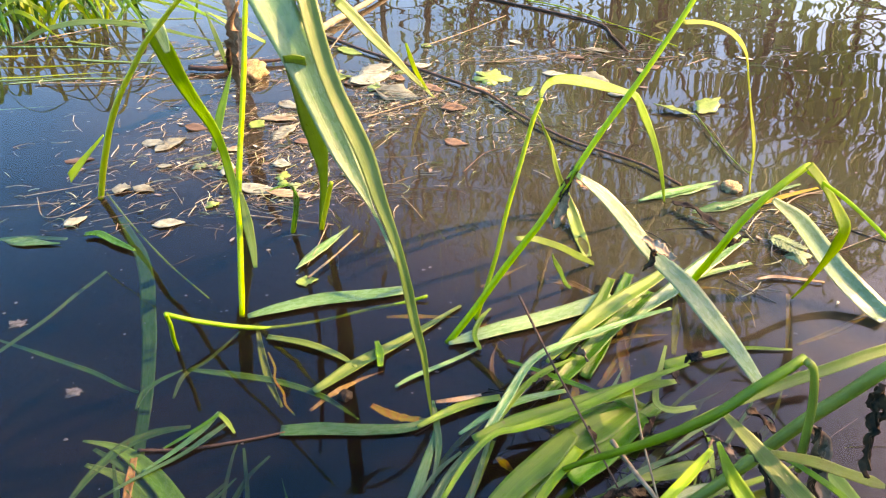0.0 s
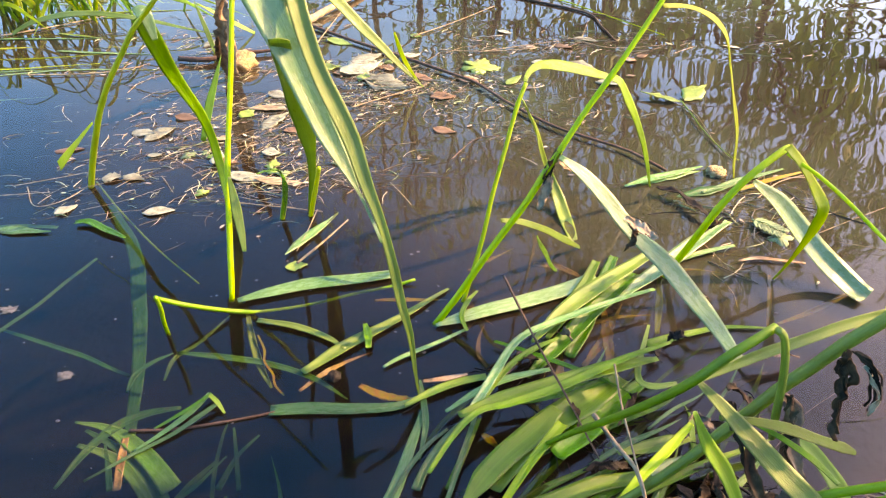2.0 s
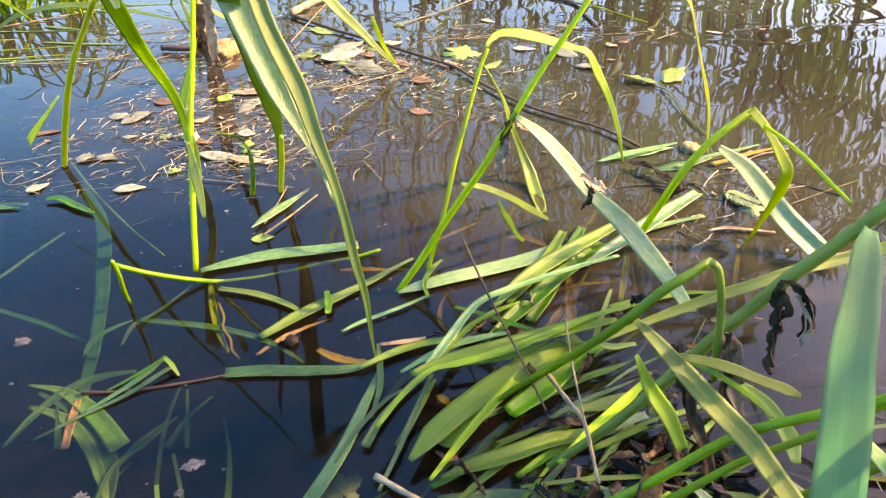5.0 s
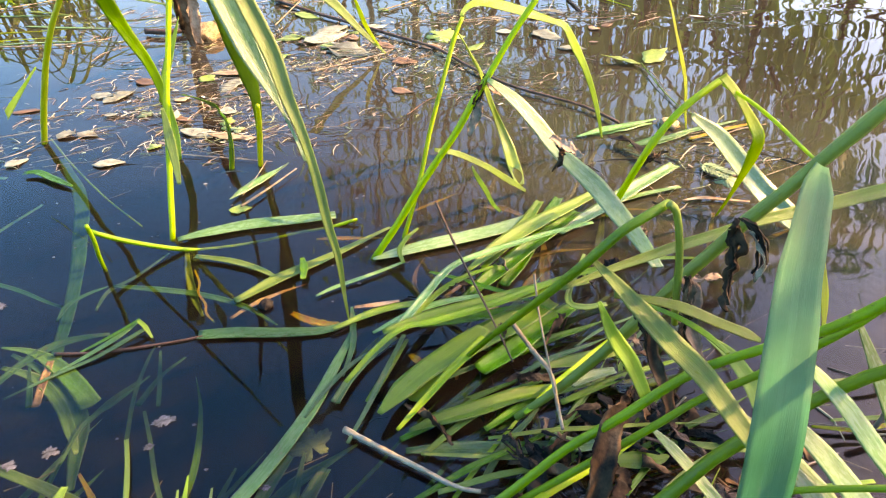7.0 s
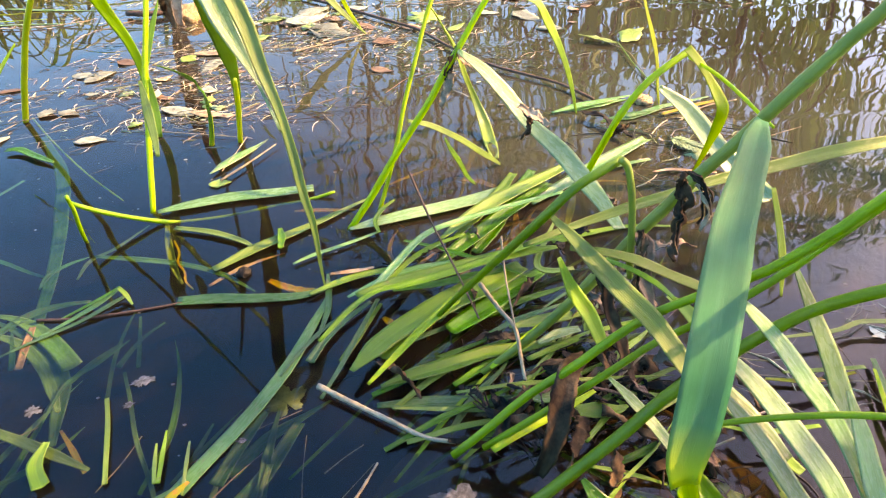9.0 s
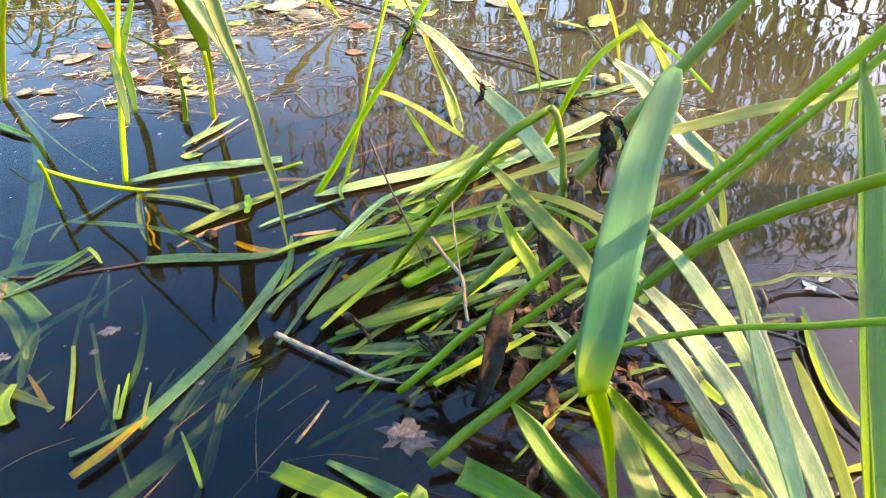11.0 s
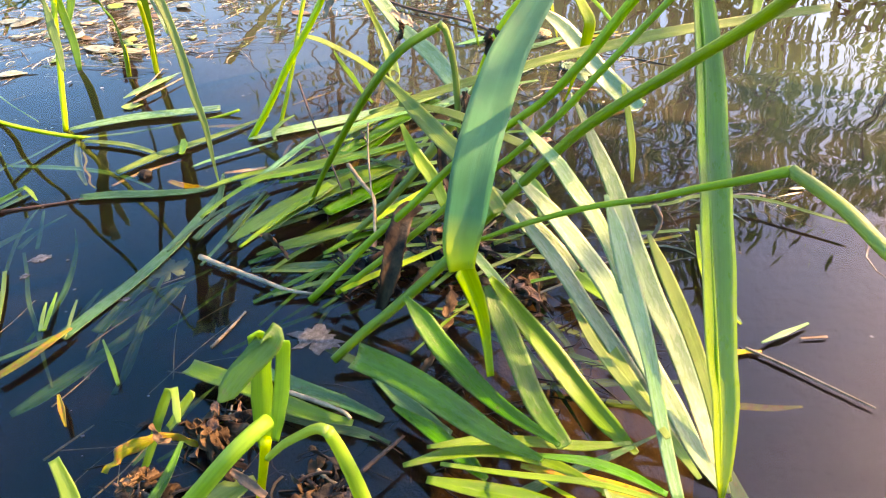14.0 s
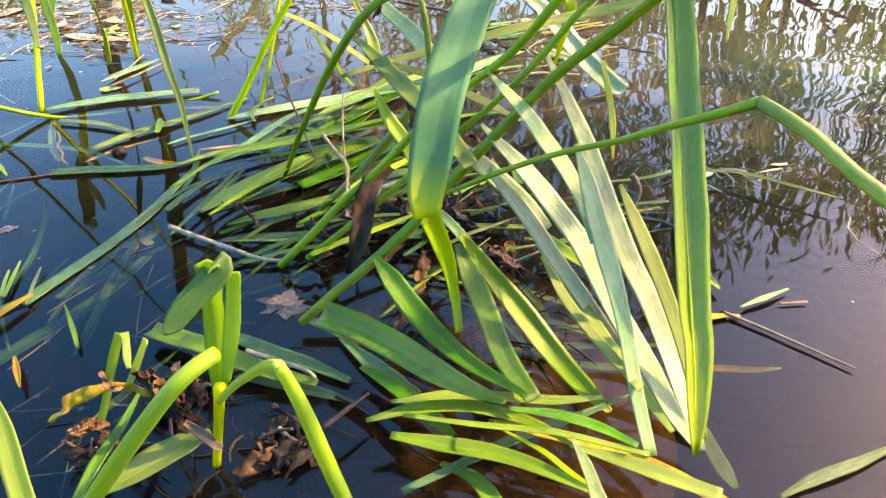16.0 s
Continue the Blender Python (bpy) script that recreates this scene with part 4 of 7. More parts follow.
plant = thing("reed_plant", "cut reed stubble with folded light green leaves", "reed", (0.014, -0.01, 0), "reed plants")
stalk(plant, [(0, 0, 0, 0.0098), (0.046, -0.015, 0.068, 0.0090), (0.064, -0.018, 0.093, 0.0085), (0.084, -0.015, 0.117, 0.0080), (0.094, -0.008, 0.123, 0.0080), (0.101, 0.001, 0.122, 0.0077)], None, LEAF_LIME, nodes=())
blade(plant, [(0.081, 0.042, 0.048, 0.0066), (0.084, 0.044, 0.071, 0.0103), (0.087, 0.044, 0.09, 0.0124), (0.092, 0.04, 0.118, 0.0112), (0.097, 0.033, 0.14, 0.0117), (0.099, 0.027, 0.155, 0.0106)], None, LEAF_LIME, fold=0.7)
blade(plant, [(0.102, 0.026, 0.155, 0.0117), (0.104, 0.025, 0.152, 0.0123), (0.097, 0.021, 0.145, 0.0128), (0.089, 0.016, 0.139, 0.0123), (0.082, 0.011, 0.132, 0.0091), (0.078, 0.008, 0.129, 0.0016)], None, LEAF_DARK, fold=0.15)
blade(plant, [(0.108, 0.028, 0.147, 0.0065), (0.108, 0.028, 0.144, 0.0071), (0.105, 0.022, 0.123, 0.0076), (0.101, 0.016, 0.105, 0.0071), (0.098, 0.012, 0.092, 0.0035)], None, LEAF_LIME, fold=0.5)
stalk(plant, [(0.07, 0.032, 0, 0.0049), (0.079, 0.03, 0.037, 0.0053), (0.088, 0.026, 0.074, 0.0062)], None, LEAF_YELLOW, nodes=())
stalk(plant, [(0.092, 0.01, 0.08, 0.0035), (0.102, 0.009, 0.092, 0.0043), (0.113, 0.007, 0.102, 0.0048), (0.122, 0.004, 0.11, 0.0055), (0.128, -0.001, 0.114, 0.0059)], None, LEAF_LIME, nodes=())
stalk(plant, [(0.128, -0.001, 0.114, 0.0065), (0.132, 0, 0.097, 0.0075), (0.137, -0.001, 0.073, 0.0085), (0.142, -0.004, 0.048, 0.0091), (0.154, -0.013, 0, 0.0090)], None, LEAF_LIME, nodes=())
blade(plant, [(-0.009, 0.064, 0, 0.0044), (0.002, 0.062, 0.023, 0.0053), (0.015, 0.059, 0.051, 0.0058), (0.026, 0.055, 0.073, 0.0062), (0.036, 0.05, 0.093, 0.0056)], None, LEAF_LIME, fold=0.6, cut=True)
blade(plant, [(0.037, 0.051, 0.093, 0.0044), (0.038, 0.047, 0.089, 0.0041), (0.039, 0.041, 0.084, 0.0040), (0.04, 0.037, 0.08, 0.0025)], None, LEAF_LIME, cut=True)
blade(plant, [(0.045, 0.041, 0.054, 0.0033), (0.035, 0.043, 0.058, 0.0046), (0.024, 0.044, 0.061, 0.0058), (0.012, 0.039, 0.06, 0.0058), (0.003, 0.034, 0.059, 0.0057), (-0.004, 0.025, 0.053, 0.0025)], None, LEAF_ORANGE, wave=0.002)
blade(plant, [(0.021, 0.043, 0.073, 0.0019), (0.026, 0.038, 0.067, 0.0038), (0.031, 0.037, 0.063, 0.0025)], None, TAN_LEAF, fold=0.5, wave=0.0012, ragged=0.3, name="dead_leaf", label="tan curled dry leaf")
blade(plant, [(0.001, -0.005, 0.111, 0.0050), (0.01, -0.018, 0.103, 0.0079), (0.018, -0.033, 0.095, 0.0096), (0.027, -0.048, 0.088, 0.0103)], None, LEAF_LIME, fold=0.5)
blade(plant, [(-0.002, 0.097, 0, 0.0053), (0.02, 0.08, 0.038, 0.0069), (0.044, 0.057, 0.08, 0.0056)], None, LEAF_LIME, fold=0.6, cut=True)
shred(plant, [(0.041, 0.051, 0.064), (0.05, 0.046, 0.056), (0.059, 0.04, 0.048), (0.068, 0.028, 0.037)], 0.0164)
shred(plant, [(0.053, 0.055, 0.049), (0.051, 0.047, 0.044), (0.059, 0.038, 0.034), (0.076, 0.026, 0.021)], 0.0135)
blade(plant, [(0.061, 0.031, 0.041, 0.0033), (0.068, 0.028, 0.037, 0.0059), (0.081, 0.021, 0.029, 0.0039)], None, BROWN_LEAF, fold=0.7, wave=0.0006, ragged=0.12, name="dead_leaf", label="dark brown withered leaf")
shred(plant, [(0.004, 0.023, 0.047), (0.011, 0.026, 0.046), (0.021, 0.03, 0.044)], 0.0128)

# leaves that lie on the water or just under it
adrift([(-0.223, 0.545, 0.004, 0.0076), (-0.194, 0.558, 0.004, 0.0167), (-0.144, 0.573, 0.004, 0.0203), (-0.093, 0.58, 0.004, 0.0191), (-0.05, 0.589, 0.004, 0.0146)], None, "broad light green reed leaf floating flat", LEAF_PALE, fold=0.1)
adrift([(0.001, 0.5, 0.004, 0.0048), (0.024, 0.509, 0.004, 0.0159), (0.061, 0.524, 0.004, 0.0193), (0.107, 0.539, 0.004, 0.0221), (0.154, 0.557, 0.004, 0.0219), (0.187, 0.579, 0.004, 0.0145)], None, "pale reed leaf floating, bent from a stem", LEAF_PALE, fold=0.1)
adrift([(0.26, 0.609, 0.012, 0.0122), (0.214, 0.573, 0.012, 0.0195), (0.168, 0.535, 0.012, 0.0218), (0.131, 0.499, 0.012, 0.0162), (0.1, 0.465, 0.012, 0.0046)], None, "light green reed leaf in the flattened mat", LEAF)
adrift([(0.233, 0.58, 0.006, 0.0145), (0.186, 0.53, 0.006, 0.0212), (0.148, 0.487, 0.006, 0.0202), (0.119, 0.455, 0.006, 0.0172), (0.09, 0.423, 0.006, 0.0055)], None, "light green reed leaf in the flattened mat", LEAF_DARK)
adrift([(0.193, 0.601, 0.008, 0.0094), (0.165, 0.549, 0.008, 0.0153), (0.139, 0.507, 0.008, 0.0146), (0.117, 0.474, 0.008, 0.0058)], None, "light green reed leaf in the flattened mat", LEAF)
adrift([(0.219, 0.617, 0.002, 0.0110), (0.184, 0.545, 0.002, 0.0166), (0.159, 0.492, 0.002, 0.0168), (0.136, 0.452, 0.002, 0.0115)], None, "light green reed leaf in the flattened mat", LEAF_DARK)
adrift([(0.38, 0.685, 0.006, 0.0146), (0.33, 0.643, 0.006, 0.0211), (0.283, 0.602, 0.006, 0.0202), (0.239, 0.564, 0.006, 0.0168), (0.207, 0.536, 0.006, 0.0075)], None, "wide spotted reed leaf beside a bent stem", LEAF_PALE)
adrift([(0.372, 0.634, 0.004, 0.0042), (0.33, 0.621, 0.004, 0.0083), (0.29, 0.604, 0.004, 0.0081), (0.251, 0.582, 0.004, 0.0040)], None, "straw-coloured reed leaf afloat", LEAF_PALE)
adrift([(0.24, 0.531, 0.024, 0.0043), (0.192, 0.512, 0.024, 0.0072), (0.153, 0.495, 0.024, 0.0083), (0.115, 0.477, 0.024, 0.0081), (0.083, 0.454, 0.024, 0.0084), (0.057, 0.411, 0.024, 0.0096), (0.034, 0.371, 0.024, 0.0081), (0.027, 0.359, 0.024, 0.0030)], None, "narrow pale reed leaf lying over the mat", LEAF_PALE)
adrift([(0.215, 0.423, 0.028, 0.0054), (0.175, 0.414, 0.028, 0.0160), (0.138, 0.403, 0.028, 0.0157), (0.102, 0.392, 0.028, 0.0140), (0.06, 0.377, 0.028, 0.0137), (0.022, 0.358, 0.028, 0.0069)], None, "bright green reed leaf lying over the mat", LEAF)
adrift([(0.18, 0.414, 0.012, 0.0162), (0.137, 0.383, 0.012, 0.0312), (0.098, 0.355, 0.012, 0.0280), (0.071, 0.329, 0.012, 0.0231), (0.046, 0.296, 0.012, 0.0175)], None, "broad green reed leaf lying on the mat", LEAF, cut=True)
adrift([(0.199, 0.411, 0.006, 0.0108), (0.166, 0.385, 0.006, 0.0210), (0.132, 0.354, 0.006, 0.0221), (0.105, 0.331, 0.006, 0.0166)], None, "broad green reed leaf lying on the mat", LEAF_DARK)
adrift([(0.051, 0.426, 0.004, 0.0078), (0.021, 0.418, 0.004, 0.0099), (-0.007, 0.405, 0.004, 0.0086), (-0.029, 0.392, 0.004, 0.0042)], None, "light green reed leaf in the flattened mat", LEAF)
adrift([(-0.157, 0.389, 0.001, 0.0116), (-0.118, 0.391, 0.001, 0.0143), (-0.076, 0.389, 0.001, 0.0132), (-0.033, 0.393, 0.001, 0.0091), (0.001, 0.413, 0.001, 0.0044)], None, "long dark green reed leaf lying in the water", LEAF_WET, cut=True)
adrift([(-0.015, 0.425, 0.002, 0.0022), (-0.012, 0.404, 0.002, 0.0065), (-0.009, 0.371, 0.002, 0.0062), (-0.014, 0.333, 0.002, 0.0025)], None, "narrow green reed leaf afloat", LEAF_WET)
adrift([(0.031, 0.378, 0.004, 0.0042), (0.008, 0.351, 0.004, 0.0060), (-0.007, 0.327, 0.004, 0.0078), (-0.016, 0.302, 0.004, 0.0084)], None, "narrow blue-green reed leaf afloat", LEAF_WET)
adrift([(0.041, 0.376, 0.003, 0.0031), (0.024, 0.334, 0.003, 0.0059), (0.011, 0.302, 0.003, 0.0066)], None, "narrow green reed leaf afloat", LEAF)
adrift([(-0.217, 0.408, 0.006, 0.0049), (-0.23, 0.388, 0.004, 0.0064), (-0.251, 0.364, 0.002, 0.0052), (-0.27, 0.348, 0, 0.0020)], None, "blue-green reed leaf folded over a sodden twig", LEAF_WET)
adrift([(-0.206, 0.395, 0.006, 0.0043), (-0.222, 0.38, 0.004, 0.0058), (-0.241, 0.363, 0.002, 0.0046), (-0.273, 0.341, 0, 0.0035), (-0.303, 0.319, -0.002, 0.0024)], None, "narrow blue-green reed leaf folded over a sodden twig", LEAF_WET)
adrift([(-0.214, 0.405, 0.01, 0.0032), (-0.235, 0.388, 0.005, 0.0042), (-0.26, 0.372, 0, 0.0026)], None, "dark green reed leaf folded over a sodden twig", LEAF_DARK)
twig([(-0.282, 0.37, 0.001), (-0.25, 0.37, 0.001), (-0.219, 0.374, 0.001), (-0.179, 0.382, 0.001), (-0.152, 0.389, 0.001)], 0.0037, "dark sodden twig under folded leaves", BARK)
adrift([(-0.191, 0.494, -0.001, 0.0018), (-0.179, 0.472, -0.001, 0.0024), (-0.175, 0.455, -0.001, 0.0023), (-0.163, 0.438, -0.001, 0.0023), (-0.158, 0.423, -0.001, 0.0022), (-0.147, 0.41, -0.001, 0.0016)], None, "thin yellow wavy root in the water", LEAF_ORANGE)
adrift([(-0.274, 0.471, -0.003, 0.0018), (-0.291, 0.458, -0.003, 0.0058), (-0.303, 0.441, -0.003, 0.0069), (-0.303, 0.418, -0.003, 0.0022)], None, "narrow drowned blue-green reed leaf in a curve", LEAF_WET)
adrift([(-0.186, 0.342, -0.002, 0.0015), (-0.205, 0.312, -0.002, 0.0039), (-0.222, 0.291, -0.002, 0.0042), (-0.224, 0.251, -0.002, 0.0022)], None, "thin blue-green reed leaf slanting in the water", LEAF_WET)
adrift([(-0.215, 0.403, 0.01, 0.0043), (-0.207, 0.397, 0.007, 0.0048), (-0.198, 0.387, 0.003, 0.0021)], None, "small green leaf tip, folded down", LEAF)
adrift([(-0.244, 0.398, -0.004, 0.0043), (-0.269, 0.393, -0.004, 0.0080), (-0.287, 0.385, -0.004, 0.0116), (-0.303, 0.37, -0.004, 0.0114), (-0.317, 0.343, -0.004, 0.0080), (-0.326, 0.313, -0.004, 0.0029)], None, "drowned blue-green reed leaf just under the water", LEAF_WET)
adrift([(-0.339, 0.383, -0.004, 0.0021), (-0.311, 0.377, -0.004, 0.0073), (-0.285, 0.364, -0.004, 0.0129), (-0.256, 0.342, -0.004, 0.0160), (-0.224, 0.31, -0.004, 0.0181)], None, "drowned olive reed leaf in a curve", LEAF_PALE, fold=0.4)
adrift([(-0.284, 0.364, -0.003, 0.0062), (-0.278, 0.337, -0.003, 0.0079), (-0.271, 0.31, -0.003, 0.0067)], None, "tan rotten leaf strip under the water", TAN_LEAF)
adrift([(-0.3, 0.357, -0.003, 0.0020), (-0.287, 0.332, -0.003, 0.0049), (-0.277, 0.31, -0.003, 0.0057)], None, "narrow drowned reed leaf in dark water", LEAF_WET)
adrift([(-0.187, 0.374, -0.003, 0.0021), (-0.177, 0.341, -0.003, 0.0040), (-0.167, 0.308, -0.003, 0.0038)], None, "thin blue-green grass blade rising through the water", LEAF_WET)
adrift([(-0.162, 0.366, -0.005, 0.0021), (-0.177, 0.343, -0.005, 0.0045), (-0.186, 0.31, -0.005, 0.0067)], None, "thin blue-green grass blade rising through the water", LEAF_WET)
adrift([(-0.453, 0.759, -0.006, 0.0079), (-0.421, 0.713, -0.006, 0.0136), (-0.389, 0.668, -0.006, 0.0167), (-0.36, 0.605, -0.006, 0.0184), (-0.336, 0.545, -0.006, 0.0160), (-0.311, 0.475, -0.006, 0.0136), (-0.298, 0.429, -0.006, 0.0129), (-0.287, 0.388, -0.006, 0.0117), (-0.276, 0.351, -0.006, 0.0091), (-0.267, 0.32, -0.006, 0.0049)], None, "long drowned reed leaf, striped by shadows", LEAF_WET, fold=0.1)
adrift([(-0.478, 0.707, 0.004, 0.0075), (-0.459, 0.708, 0.004, 0.0112), (-0.427, 0.688, 0.004, 0.0103), (-0.398, 0.671, 0.004, 0.0043)], None, "dark curled reed leaf on the water", LEAF_DARK)
adrift([(-0.194, 0.513, 0.003, 0.0067), (-0.153, 0.503, 0.003, 0.0085), (-0.114, 0.484, 0.003, 0.0071), (-0.093, 0.468, 0.003, 0.0023)], None, "soaked green reed leaf afloat on the water", LEAF)
adrift([(-0.212, 0.535, -0.006, 0.0038), (-0.197, 0.491, -0.006, 0.0084), (-0.181, 0.457, -0.006, 0.0081), (-0.162, 0.423, -0.006, 0.0028)], None, "drowned olive reed leaf hanging in the water", LEAF)
adrift([(-0.269, 0.471, -0.003, 0.0041), (-0.223, 0.464, -0.003, 0.0082), (-0.174, 0.454, -0.003, 0.0081), (-0.125, 0.434, -0.003, 0.0067), (-0.086, 0.406, -0.003, 0.0016)], None, "drowned blue-green reed leaf just under the water", LEAF_WET)
adrift([(-0.229, 0.528, -0.004, 0.0019), (-0.252, 0.485, -0.004, 0.0048), (-0.27, 0.464, -0.004, 0.0058), (-0.271, 0.433, -0.004, 0.0022)], None, "drowned blue-green reed leaf just under the water", LEAF_WET)
adrift([(-0.133, 0.437, 0.002, 0.0090), (-0.105, 0.462, 0.002, 0.0145), (-0.073, 0.488, 0.002, 0.0137), (-0.038, 0.516, 0.002, 0.0105), (0.016, 0.562, 0.002, 0.0032)], None, "striped light green reed leaf afloat in shade", LEAF)
adrift([(-0.076, 0.502, 0.006, 0.0048), (-0.071, 0.484, 0.006, 0.0095), (-0.069, 0.466, 0.006, 0.0058)], None, "small upright leaf scrap", LEAF)
adrift([(0.034, 0.495, 0.003, 0.0030), (-0.001, 0.473, 0.003, 0.0053), (-0.036, 0.453, 0.003, 0.0051), (-0.052, 0.441, 0.003, 0.0028)], None, "narrow pale reed leaf afloat", LEAF_PALE)
adrift([(-0.421, 0.636, -0.003, 0.0042), (-0.438, 0.595, -0.003, 0.0054), (-0.452, 0.553, -0.003, 0.0058), (-0.471, 0.515, -0.003, 0.0056), (-0.486, 0.487, -0.003, 0.0048)], None, "long pale grass blade under the water", LEAF_WET)
adrift([(-0.502, 0.526, -0.02, 0.0025), (-0.449, 0.507, -0.02, 0.0050), (-0.382, 0.481, -0.02, 0.0054), (-0.315, 0.449, -0.02, 0.0035)], None, "faint grey-green leaf deep in the water", LEAF_WET)
adrift([(-0.599, 0.704, -0.004, 0.0075), (-0.557, 0.71, -0.004, 0.0090), (-0.502, 0.705, -0.004, 0.0060)], None, "drowned grey-green reed leaf", LEAF_WET)
adrift([(0.27, 0.779, 0.003, 0.0040), (0.308, 0.795, 0.003, 0.0154), (0.349, 0.811, 0.003, 0.0131), (0.397, 0.832, 0.003, 0.0025)], None, "pale olive reed leaf floating flat", LEAF_PALE)
adrift([(0.373, 0.759, 0.002, 0.0063), (0.426, 0.786, 0.002, 0.0104), (0.464, 0.801, 0.002, 0.0089), (0.514, 0.822, 0.002, 0.0033)], None, "grey-green reed leaf floating flat", LEAF_PALE)
adrift([(0.424, 0.762, 0.004, 0.0047), (0.472, 0.783, 0.004, 0.0096), (0.532, 0.808, 0.004, 0.0033)], None, "straw-coloured reed leaf afloat", LEAF_ORANGE)
adrift([(0.31, 0.765, 0.01, 0.0063), (0.336, 0.747, 0.01, 0.0123), (0.348, 0.713, 0.01, 0.0112), (0.363, 0.684, 0.01, 0.0036)], None, "dark purple sodden leaf on the water", MUD, wave=0.002)
adrift([(0.281, 0.717, -0.006, 0.0061), (0.323, 0.73, -0.006, 0.0200), (0.372, 0.739, -0.006, 0.0201), (0.407, 0.749, -0.006, 0.0062)], None, "dark rotten leaf sunk beside a reed", MUD, wave=0.002)
adrift([(0.366, 0.604, 0.003, 0.0027), (0.394, 0.608, 0.003, 0.0061), (0.444, 0.598, 0.003, 0.0027)], None, "straw-coloured leaf scrap afloat", TAN_LEAF)
adrift([(0.396, 0.583, -0.004, 0.0040), (0.374, 0.53, -0.004, 0.0050), (0.358, 0.495, -0.004, 0.0024)], None, "drowned yellow stalk below a reed", LEAF_ORANGE)
adrift([(0.472, 0.551, -0.012, 0.0052), (0.421, 0.524, -0.012, 0.0076), (0.375, 0.504, -0.012, 0.0031)], None, "drowned yellow reed leaf below a reed", LEAF_ORANGE)
adrift([(0.361, 0.489, 0.002, 0.0024), (0.311, 0.491, 0.002, 0.0054), (0.259, 0.48, 0.002, 0.0095), (0.22, 0.466, 0.002, 0.0128)], None, "olive reed leaf half under water", LEAF)
adrift([(0.266, 0.583, -0.006, 0.0053), (0.252, 0.534, -0.006, 0.0089), (0.238, 0.49, -0.006, 0.0048)], None, "drowned yellow-green leaf in the mat", LEAF_YELLOW)
adrift([(-0.012, 0.419, 0.006, 0.0033), (0.01, 0.422, 0.006, 0.0066), (0.032, 0.428, 0.006, 0.0028)], None, "tan dry leaf strip on the mat", TAN_LEAF)
adrift([(0.043, 0.363, -0.004, 0.0041), (0.049, 0.356, -0.004, 0.0082), (0.055, 0.349, -0.004, 0.0040)], None, "orange rotten leaf scrap under the water", LEAF_ORANGE)

# the flattened mat before the clump
adrift([(0.022, 0.28, 0.016, 0.0046), (0.04, 0.304, 0.016, 0.0198), (0.064, 0.329, 0.016, 0.0235), (0.089, 0.353, 0.016, 0.0233), (0.111, 0.376, 0.016, 0.0136)], None, "bright wet green reed leaf with torn end", LEAF, cut=True, fold=0.15)
adrift([(0.038, 0.251, 0.03, 0.0030), (0.06, 0.282, 0.03, 0.0063), (0.083, 0.314, 0.03, 0.0085), (0.111, 0.348, 0.03, 0.0099)], None, "narrow bright green reed leaf over the mat", STEM)
adrift([(0.046, 0.268, 0.008, 0.0032), (0.073, 0.279, 0.008, 0.0138), (0.106, 0.29, 0.008, 0.0159), (0.139, 0.302, 0.008, 0.0147), (0.169, 0.307, 0.008, 0.0120), (0.196, 0.313, 0.008, 0.0039)], None, "striped green reed leaf under dark stems", LEAF)
adrift([(0.157, 0.329, 0.012, 0.0049), (0.182, 0.333, 0.012, 0.0129), (0.208, 0.339, 0.012, 0.0140), (0.224, 0.342, 0.012, 0.0050)], None, "green reed leaf lying under dark stems", LEAF)
adrift([(0.179, 0.303, 0.016, 0.0047), (0.198, 0.313, 0.016, 0.0115), (0.218, 0.319, 0.016, 0.0068)], None, "pale green reed leaf lying under dark stems", LEAF_PALE)
adrift([(0.043, 0.256, 0, 0.0054), (0.081, 0.256, 0, 0.0107), (0.126, 0.255, 0, 0.0125), (0.171, 0.256, 0, 0.0108), (0.207, 0.256, 0, 0.0045)], None, "soaked green reed leaf in the mat", LEAF_WET)
adrift([(0.055, 0.249, 0.004, 0.0022), (0.09, 0.246, 0.004, 0.0039), (0.125, 0.244, 0.004, 0.0039), (0.16, 0.246, 0.004, 0.0022)], None, "pale edge of a soaked reed leaf", LEAF)
adrift([(-0.097, 0.181, 0.001, 0.0126), (-0.069, 0.23, 0.001, 0.0128), (-0.05, 0.266, 0.001, 0.0122), (-0.033, 0.307, 0.001, 0.0116), (-0.02, 0.355, 0.001, 0.0093), (-0.01, 0.402, 0.001, 0.0027)], None, "long blue-green reed leaf at the surface, with shadow bands", LEAF_WET, fold=0.1)
adrift([(-0.071, 0.189, -0.004, 0.0113), (-0.06, 0.223, -0.004, 0.0111), (-0.048, 0.253, -0.004, 0.0063), (-0.044, 0.265, -0.004, 0.0023)], None, "drowned blue-green reed leaf just under the water", LEAF_WET)
adrift([(-0.064, 0.198, -0.008, 0.0123), (-0.041, 0.23, -0.008, 0.0117), (-0.017, 0.25, -0.008, 0.0063), (0.004, 0.267, -0.008, 0.0023)], None, "drowned blue-green reed leaf just under the water", LEAF_WET)
adrift([(-0.005, 0.3, 0.03, 0.0037), (0.015, 0.335, 0.03, 0.0058), (0.039, 0.362, 0.03, 0.0071), (0.064, 0.369, 0.03, 0.0087), (0.105, 0.385, 0.03, 0.0099), (0.149, 0.406, 0.03, 0.0097), (0.19, 0.426, 0.03, 0.0077), (0.232, 0.444, 0.03, 0.0034)], None, "bright green reed leaf lying over the mat", LEAF)
adrift([(-0.001, 0.259, 0.006, 0.0031), (0.019, 0.32, 0.006, 0.0054), (0.037, 0.38, 0.006, 0.0042)], None, "narrow green reed leaf afloat", LEAF_WET)
